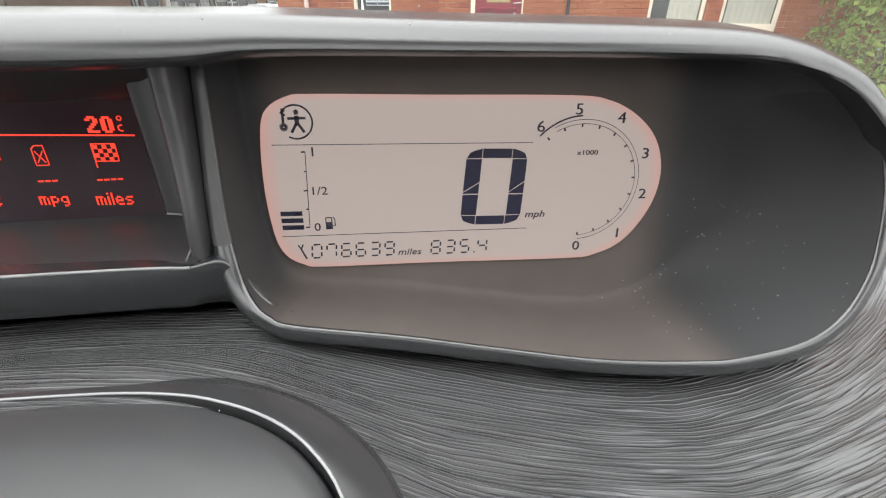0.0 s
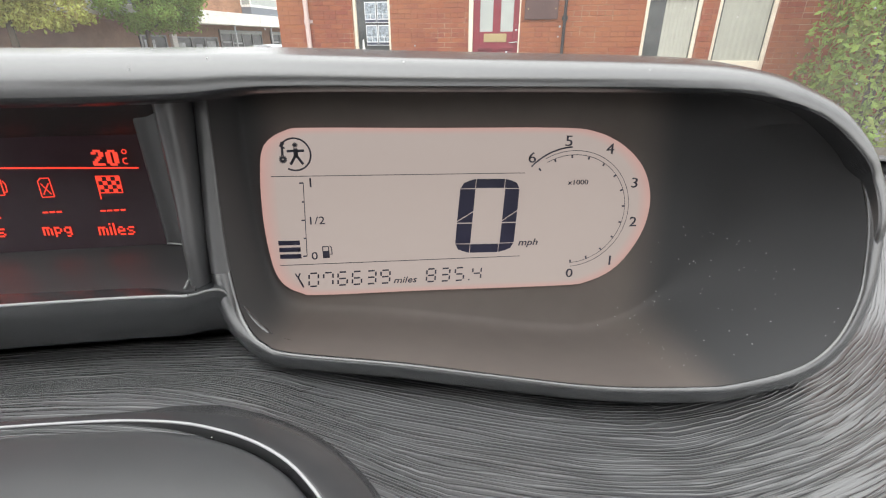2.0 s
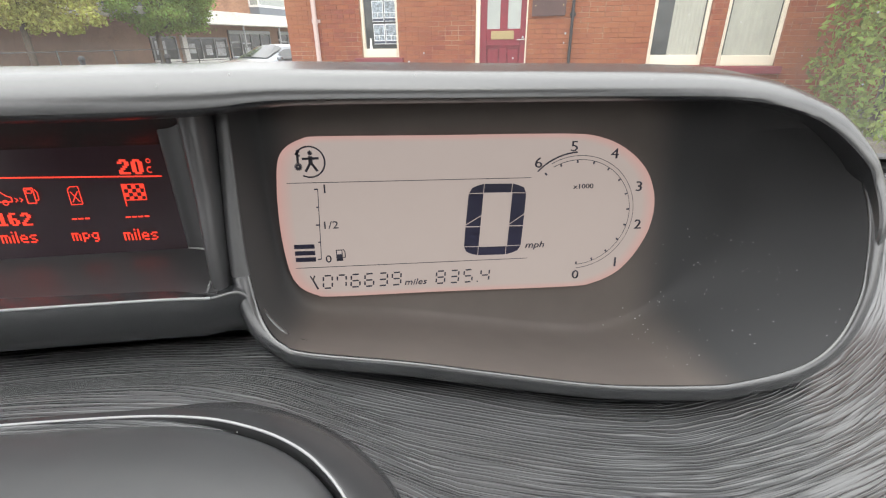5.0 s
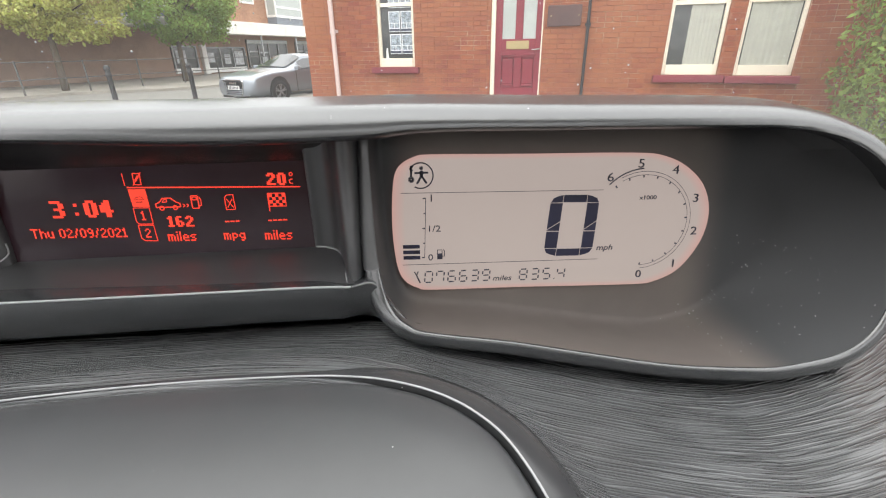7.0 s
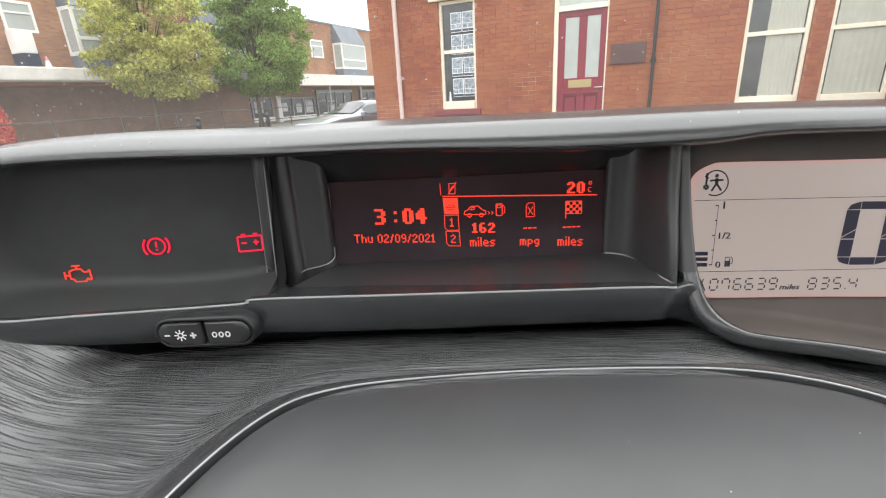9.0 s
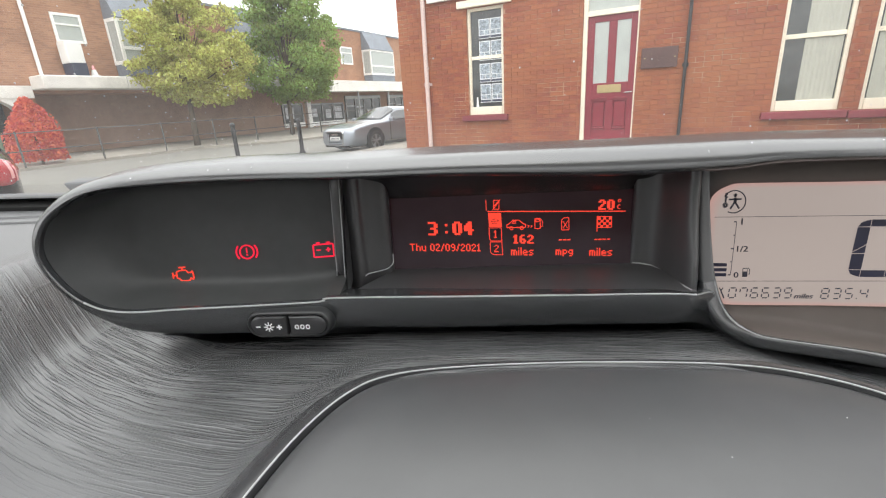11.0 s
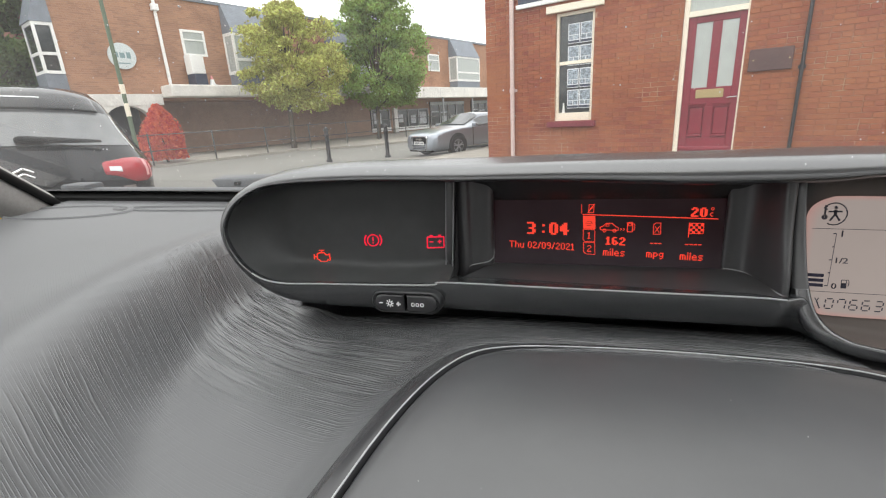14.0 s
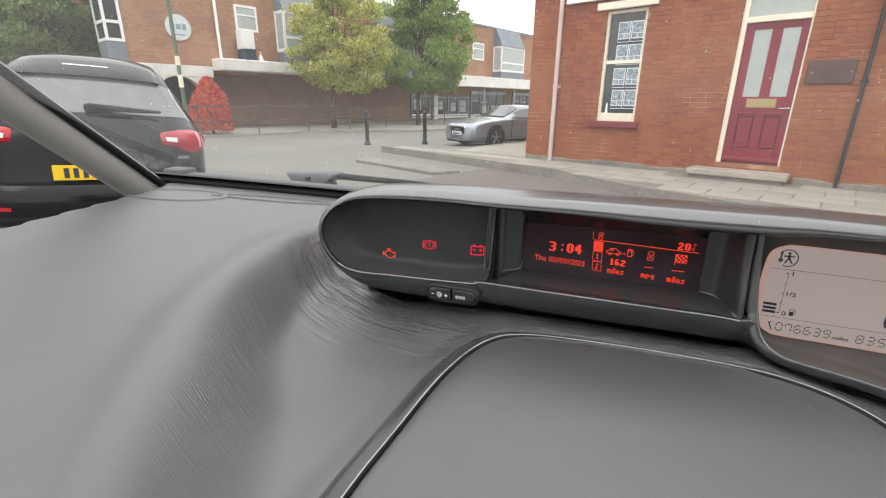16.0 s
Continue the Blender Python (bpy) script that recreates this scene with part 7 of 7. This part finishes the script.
for s in (-1, 1):
    bm = bmesh.new()
    lo = [bm.verts.new((s * x, y, z)) for x, y, z in ((0.40, 2.335, 0.56), (0.74, 2.16, 0.57), (0.80, 2.02, 0.62), (0.79, 1.98, 0.70), (0.62, 2.20, 0.70), (0.40, 2.315, 0.665))]
    hi = [bm.verts.new((v.co.x * 0.97, v.co.y - 0.05, v.co.z)) for v in lo]
    bm.faces.new(lo)
    bridge(bm, [lo, hi])
    bmesh.ops.recalc_face_normals(bm, faces=list(bm.faces))
    part("headlight", bm, LAMP_CLEAR, silver)
    part("air_intake", boxed(s * 0.60 - 0.13, s * 0.60 + 0.13, 2.20, 2.315, 0.34, 0.43, 0.03), RUBBER, silver)
    part("door_seam", boxed(s * 0.930 - 0.004, s * 0.930 + 0.004, 0.72, 0.735, 0.32, 0.90), RUBBER, silver)
    part("sill_line", boxed(s * 0.918 - 0.012, s * 0.918 + 0.012, -1.0, 1.0, 0.285, 0.305, 0.004), CHROME, silver)
    part("mirror", boxed(s * 0.98 - 0.10, s * 0.98 + 0.10, 0.62, 0.74, 0.92, 1.04, 0.035), SILVER, silver)

# dark estate car ahead, seen from behind
BT = [(-1.50, 0.893, 0.26, 1.07, 1.618, 0.545), (-1.00, 0.91, 0.24, 1.06, 1.650, 0.565), (-0.40, 0.91, 0.22, 1.04, 1.67, 0.57), (0.30, 0.91, 0.22, 1.02, 1.62, 0.58),
      (1.00, 0.91, 0.22, 0.99, 1.06, 0.72), (1.70, 0.90, 0.24, 0.93, 0.97, 0.72), (2.10, 0.82, 0.26, 0.78, 0.82, 0.62), (2.22, 0.66, 0.30, 0.66, 0.70, 0.5)]
black = thing("black_car", "black estate car seen from behind with lit-red tail lamps", "car", pose(-6.57, 1.29, 0, 0, 3.5, 73.0) @ Matrix.Diagonal((0.90, 1, 1, 1)))
# the tail, from the sill to the roof: height, half width, rearmost place
TAIL_LINE = ((0.30, 0.84, -2.16), (0.36, 0.88, -2.245), (0.46, 0.90, -2.275), (0.60, 0.905, -2.27), (0.655, 0.905, -2.24), (0.675, 0.900, -2.195), (0.78, 0.905, -2.180), (0.92, 0.905, -2.178),
             (1.00, 0.90, -2.170), (1.06, 0.880, -2.145), (1.12, 0.835, -2.100), (1.20, 0.785, -2.040), (1.33, 0.705, -1.945), (1.46, 0.640, -1.850), (1.54, 0.620, -1.775), (1.60, 0.600, -1.690),
             (1.632, 0.57, -1.60), (1.645, 0.50, -1.52))


def tail(turn, z, lift=0.0):
    """A place on the rounded tail: turn from -90 degrees on one flank to 90 on the other."""
    k = 0
    while k < len(TAIL_LINE) - 2 and TAIL_LINE[k + 1][0] < z:
        k += 1
    (za, wa, ya), (zb, wb, yb) = TAIL_LINE[k:k + 2]
    f = (z - za) / (zb - za)
    hw, back = wa + (wb - wa) * f, ya + (yb - ya) * f
    c, sn = math.cos(turn), math.sin(turn)
    x = math.copysign(abs(sn) ** 0.444, sn)
    y = max(c, 0.0) ** 0.444
    drop = 0.014 * x * x * smoothstep(1.02, 1.25, z) + 0.075 * x ** 4 * smoothstep(1.42, 1.60, z)
    return Vector((x * (hw + lift * abs(sn)), -1.45 + (back + 1.45) * y - lift * c, z - drop))


def tail_patch(t0, t1, low, high, lift, n=16, m=6):
    """A panel that lies on the tail between two turns; low, high and lift are functions of the fractions along it."""
    bm = bmesh.new()
    g = []
    for i in range(n + 1):
        u = i / n
        g.append([bm.verts.new(tail(t0 + (t1 - t0) * u, low(u) + (high(u) - low(u)) * j / m, lift(u, j / m))) for j in range(m + 1)])
    bridge(bm, g, closed=False)
    bmesh.ops.recalc_face_normals(bm, faces=list(bm.faces))
    return bm


def lamp_shell(side_, u0, u1, v0, v1, lift):
    """A stretch of the wrap-round tail lamp, which comes to a point on the tailgate."""
    def at(u):
        return u0 + (u1 - u0) * u

    def top(u):
        return 1.072 + 0.026 * smoothstep(0.0, 0.4, u) - 0.030 * smoothstep(0.6, 1.0, u)

    def low(u):
        return 0.962 - 0.070 * smoothstep(0.0, 0.45, u) + 0.07 * smoothstep(0.7, 1.0, u)

    def swell(u, v):
        w, h = at(u), v0 + (v1 - v0) * v
        edge = min(smoothstep(0.0, 0.06, w), smoothstep(0.0, 0.06, 1 - w), smoothstep(0.0, 0.1, h), smoothstep(0.0, 0.1, 1 - h))
        return lift - 0.006 + 0.022 * edge + 0.008 * math.sin(math.pi * h)

    a, b = math.radians(17.0), math.radians(75.0)
    return tail_patch(side_ * (a + (b - a) * u0), side_ * (a + (b - a) * u1), lambda u: low(at(u)) + (top(at(u)) - low(at(u))) * v0, lambda u: low(at(u)) + (top(at(u)) - low(at(u))) * v1, swell, 20, 8)


bm, rows = car_body(BT)
part("body", bm, BLACK_PAINT, black, smooth=True, angle=50)
bm = bmesh.new()
g = []
for z, *_ in TAIL_LINE:
    g.append([bm.verts.new(tail(math.radians(a), z)) for a in range(-90, 91, 5)])
bridge(bm, g, closed=False)
bmesh.ops.recalc_face_normals(bm, faces=list(bm.faces))
part("tailgate", bm, BLACK_PAINT, black, smooth=True, angle=32)
turn = math.radians(61.0)
part("rear_window", tail_patch(-turn, turn, lambda u: 1.197, lambda u: 1.470 - 0.030 * abs(2 * u - 1) ** 6, lambda u, v: 0.006, 24, 6), BACK_GLASS, black, "rear window with the sky's reflection in its colour", smooth=True)
for s in (-1, 1):
    part("window_edge", tail_patch(s * math.radians(62.5), s * math.radians(65.5), lambda u: 1.165, lambda u: 1.44, lambda u, v: 0.007, 2, 8), CHROME, black, "pale strip beside the rear window", smooth=True)
for c0, c1 in ((4, 5), (12, 11)):
    part("side_window", panel_on(rows, 0.15, 3.6, c0, c1, 0.07, 0.035), CAR_GLASS, black, smooth=True)
part("windscreen", panel_on(rows, 3, 4, 5, 11, 0.05, 0.03), CAR_GLASS, black, smooth=True)
turn = math.radians(46.0)
part("roof_spoiler", tail_patch(-turn, turn, lambda u: 1.462 - 0.012 * smoothstep(0.75, 0.95, abs(2 * u - 1)) + 0.05 * smoothstep(0.95, 1.0, abs(2 * u - 1)), lambda u: 1.628,
                                lambda u, v: (0.055 - 0.05 * v) * smoothstep(0.0, 0.12, v) * (1 - smoothstep(0.86, 1.0, abs(2 * u - 1))), 32, 10), BLACK_PAINT, black, smooth=True, angle=50)
part("brake_strip", tail_patch(math.radians(-3.0), math.radians(3.0), lambda u: 1.556, lambda u: 1.563, lambda u, v: 0.034, 8, 1), CHROME, black, "clear lens of the high brake lamp")
for x in (-0.79, 0.79):
    for y in (-1.32, 1.36):
        wheel(black, x, y, 0.33)
for s in (-1, 1):
    lamp = part("tail_lamp", lamp_shell(s, 0.0, 1.0, 0.0, 1.0, 0.0), TAIL, black, "red tail lamp with clear lenses", smooth=True, angle=50)
    part("clear_lens", lamp_shell(s, 0.05, 0.19, 0.34, 0.62, 0.006), LAMP_CLEAR, lamp, smooth=True)
    part("clear_lens", lamp_shell(s, 0.62, 0.70, 0.25, 0.88, 0.004), LAMP_PINK, lamp, smooth=True)
    part("clear_lens", lamp_shell(s, 0.74, 0.79, 0.12, 0.70, 0.004), LAMP_PINK, lamp, smooth=True)
    part("reflector", tail_patch(s * math.radians(22.0), s * math.radians(40.0), lambda u: 0.47, lambda u: 0.50, lambda u, v: 0.006, 8, 1), TAIL, black)
    part("chrome_badge", tail_patch(s * math.radians(27.0), s * math.radians(38.0), lambda u: 0.850, lambda u: 0.876, lambda u, v: 0.008, 6, 1), CHROME, black)
part("bumper_trim", tail_patch(math.radians(-50.0), math.radians(50.0), lambda u: 0.33, lambda u: 0.42, lambda u, v: 0.012 * math.sin(math.pi * v), 20, 4), RUBBER, black)
part("bumper_seam", tail_patch(math.radians(-70.0), math.radians(70.0), lambda u: 0.664, lambda u: 0.670, lambda u, v: 0.002, 24, 1), RUBBER, black)
plate = part("number_plate", boxed(-0.29, 0.29, -2.215, -2.17, 0.690, 0.801, 0.003), PLATE_YELLOW, black, "yellow rear number plate")
bm = bmesh.new()
bars(bm, -0.26, 0.26, -2.218, 0.708, 0.783, 7, 0.002)
part("plate_bars", bm, INK, plate)
bm = bmesh.new()
for k in range(2):
    for s in (-1, 1):
        z = 0.972 + 0.038 * k
        rod(bm, (0, -2.190, z + 0.03), (s * 0.062, -2.184, z), 0.011, seg=8)
part("badge", bm, CHROME, black, "bright chevron badge")
bm = bmesh.new()
rod(bm, (0.00, -2.065, 1.243), (0.20, -2.072, 1.235), 0.026, 0.024, 10)
rod(bm, (0.20, -2.072, 1.235), (0.54, -2.070, 1.224), 0.024, 0.010, 10)
box(bm, -0.03, 0.16, -2.085, -2.02, 1.205, 1.262, 0.018)
part("rear_wiper", bm, RUBBER, black)

# our own wiper, at rest below the glass, and the strip over the scuttle
bm = bmesh.new()
rows = []
for i in range(25):
    x = -0.855 + 1.40 * i / 24
    rows.append([bm.verts.new((x, screen_y(x) + a, shelf_height(x) + b)) for a, b in ((0.016, 0.000), (0.017, 0.0075), (0.021, 0.0098), (0.034, 0.0100), (0.040, 0.008), (0.041, -0.02))])
bridge(bm, rows, closed=False)
bmesh.ops.recalc_face_normals(bm, faces=list(bm.faces))
part("scuttle_strip", bm, GREY_RUBBER, windscreen, "grey weathered strip along the glass", smooth=True, angle=35)
bm = bmesh.new()
box(bm, -0.880, -0.835, 0.172, 0.202, 0.040, 0.0625, 0.004)
part("end_clip", bm, GREY_RUBBER, windscreen, "grey end clip of the strip", smooth=True, angle=40)
wiper = thing("windscreen_wiper", "grey and black wiper arm resting at the windscreen base", "wiper", DASH)
bm = bmesh.new()
low = [bm.verts.new(p) for p in ((-0.668, 0.226, 0.0445), (-0.612, 0.236, 0.0445), (-0.605, 0.262, 0.0450), (-0.664, 0.252, 0.0450))]
top = [bm.verts.new(p) for p in ((-0.683, 0.231, 0.0575), (-0.598, 0.246, 0.0570), (-0.590, 0.268, 0.0600), (-0.680, 0.254, 0.0605))]
bridge(bm, [low, top])
bm.faces.new(low[::-1])
bm.faces.new(top)
bmesh.ops.recalc_face_normals(bm, faces=list(bm.faces))
bmesh.ops.bevel(bm, geom=list(bm.edges), offset=0.0022, segments=2, affect="EDGES", profile=0.5)
head = part("arm_head", bm, GREY_RUBBER, wiper, "grey moulded wiper head", smooth=True, angle=40)
part("pivot_screw", rod(bmesh.new(), (-0.639, 0.2265, 0.0515), (-0.640, 0.236, 0.0515), 0.0028, seg=12), RUBBER, head)
bm = bmesh.new()
box(bm, -0.660, -0.600, 0.234, 0.256, 0.030, 0.0455, 0.003)
part("arm_cap", bm, RUBBER, wiper, smooth=True, angle=40)
bm = bmesh.new()
rod(bm, (-0.60, 0.257, 0.0535), (-0.48, 0.285, 0.0450), 0.0055, 0.0045, 8)
rod(bm, (-0.48, 0.285, 0.0450), (-0.30, 0.300, 0.032), 0.0045, 0.0045, 8)
part("arm", bm, RUBBER, wiper, smooth=True)

# ---- paving slabs ----
slab_mesh = mesh_of(box(bmesh.new(), -0.295, 0.295, -0.22, 0.22, -0.03, 0.0, 0.006, 1), "paving_slab")
slab_mesh.materials.append(SLAB)
rng = random.Random(8)
count = 0
for i in range(23):
    for j in range(5):
        x = -8.6 + 0.605 * i + 0.3 * (j % 2)
        y = 8.10 - 0.452 * j
        if y - 0.22 < pave_edge(x) + 0.02 or (x < -5.3 and y > 8.2) or (-1.95 < x < -0.55 and j == 0):
            continue
        s = new("paving_slab", slab_mesh)
        s.parent = pavement
        s.matrix_basis = pose(x, y, 0.171 + rng.uniform(-0.003, 0.003), rng.uniform(-0.4, 0.4), rng.uniform(-0.4, 0.4), rng.uniform(-0.3, 0.3))
for i in range(4):
    for j in range(10):
        s = new("paving_slab", slab_mesh)
        s.parent = pavement
        s.matrix_basis = pose(-7.0 + 0.605 * i * 0.85, 8.75 + 0.452 * j, 0.171 + rng.uniform(-0.003, 0.003), 0, 0, rng.uniform(-0.3, 0.3))

# ---- bricks of the house front ----
BL, BH, J = 0.225, 0.065, 0.010
rng = random.Random(9)


def brick_box(verts, faces, x0, x1, z0, z1, y0, y1):
    k = len(verts)
    c = 0.004
    verts += [(x0, y1, z0), (x1, y1, z0), (x1, y1, z1), (x0, y1, z1), (x0, y0 + c, z0), (x1, y0 + c, z0), (x1, y0 + c, z1), (x0, y0 + c, z1),
              (x0 + c, y0, z0 + c), (x1 - c, y0, z0 + c), (x1 - c, y0, z1 - c), (x0 + c, y0, z1 - c)]
    for a, b in ((0, 1), (1, 2), (2, 3), (3, 0)):
        faces.append((k + a, k + b, k + 4 + b, k + 4 + a))
        faces.append((k + 4 + a, k + 4 + b, k + 8 + b, k + 8 + a))
    faces.append((k + 8, k + 9, k + 10, k + 11))


def spans(z0, z1):
    """The stretches of one course that openings leave free."""
    got = [(X0, X1)]
    for a, b, c, d in OPENINGS:
        if z1 > c - 0.012 and z0 < d + 0.012:
            got = [p for s, e in got for p in ((s, min(e, a - 0.004)), (max(s, b + 0.004), e)) if p[1] - p[0] > 0.03]
    return got


rest_v, rest_f = [], []
shared = {}
made = 0
course = 0
z = LOW + 0.10
while z + BH < TOP:
    shift = 0.0 if course % 2 == 0 else (BL + J) / 2
    head = course % 4 == 3
    ln = 0.1075 if head else BL
    for s, e in spans(z, z + BH):
        x = X0 - shift
        while x < e:
            a, b = max(x, s), min(x + ln, e)
            if b - a > 0.03:
                near = -2.2 < (a + b) / 2 < 0.75 and 1.0 < z < 2.75 and made < 300
                dy = rng.uniform(-0.002, 0.003)
                if near:
                    key = round(b - a, 3)
                    if key not in shared:
                        v, f = [], []
                        brick_box(v, f, 0, b - a, 0, BH, 0, 0.02)
                        me = bpy.data.meshes.new("brick")
                        me.from_pydata(v, [], f)
                        me.materials.append(BRICK)
                        shared[key] = me
                    ob = new("brick", shared[key])
                    ob.parent = front
                    ob.location = (a, WY + dy, z)
                    made += 1
                else:
                    brick_box(rest_v, rest_f, a, b, z, z + BH, WY + dy, WY + 0.02)
            x += ln + J
    z += BH + J
    course += 1
me = bpy.data.meshes.new("brick_field")
me.from_pydata(rest_v, [], rest_f)
me.materials.append(BRICK)
field = new("brick_field", me)
field.parent = front
field["kind"] = "stuff"
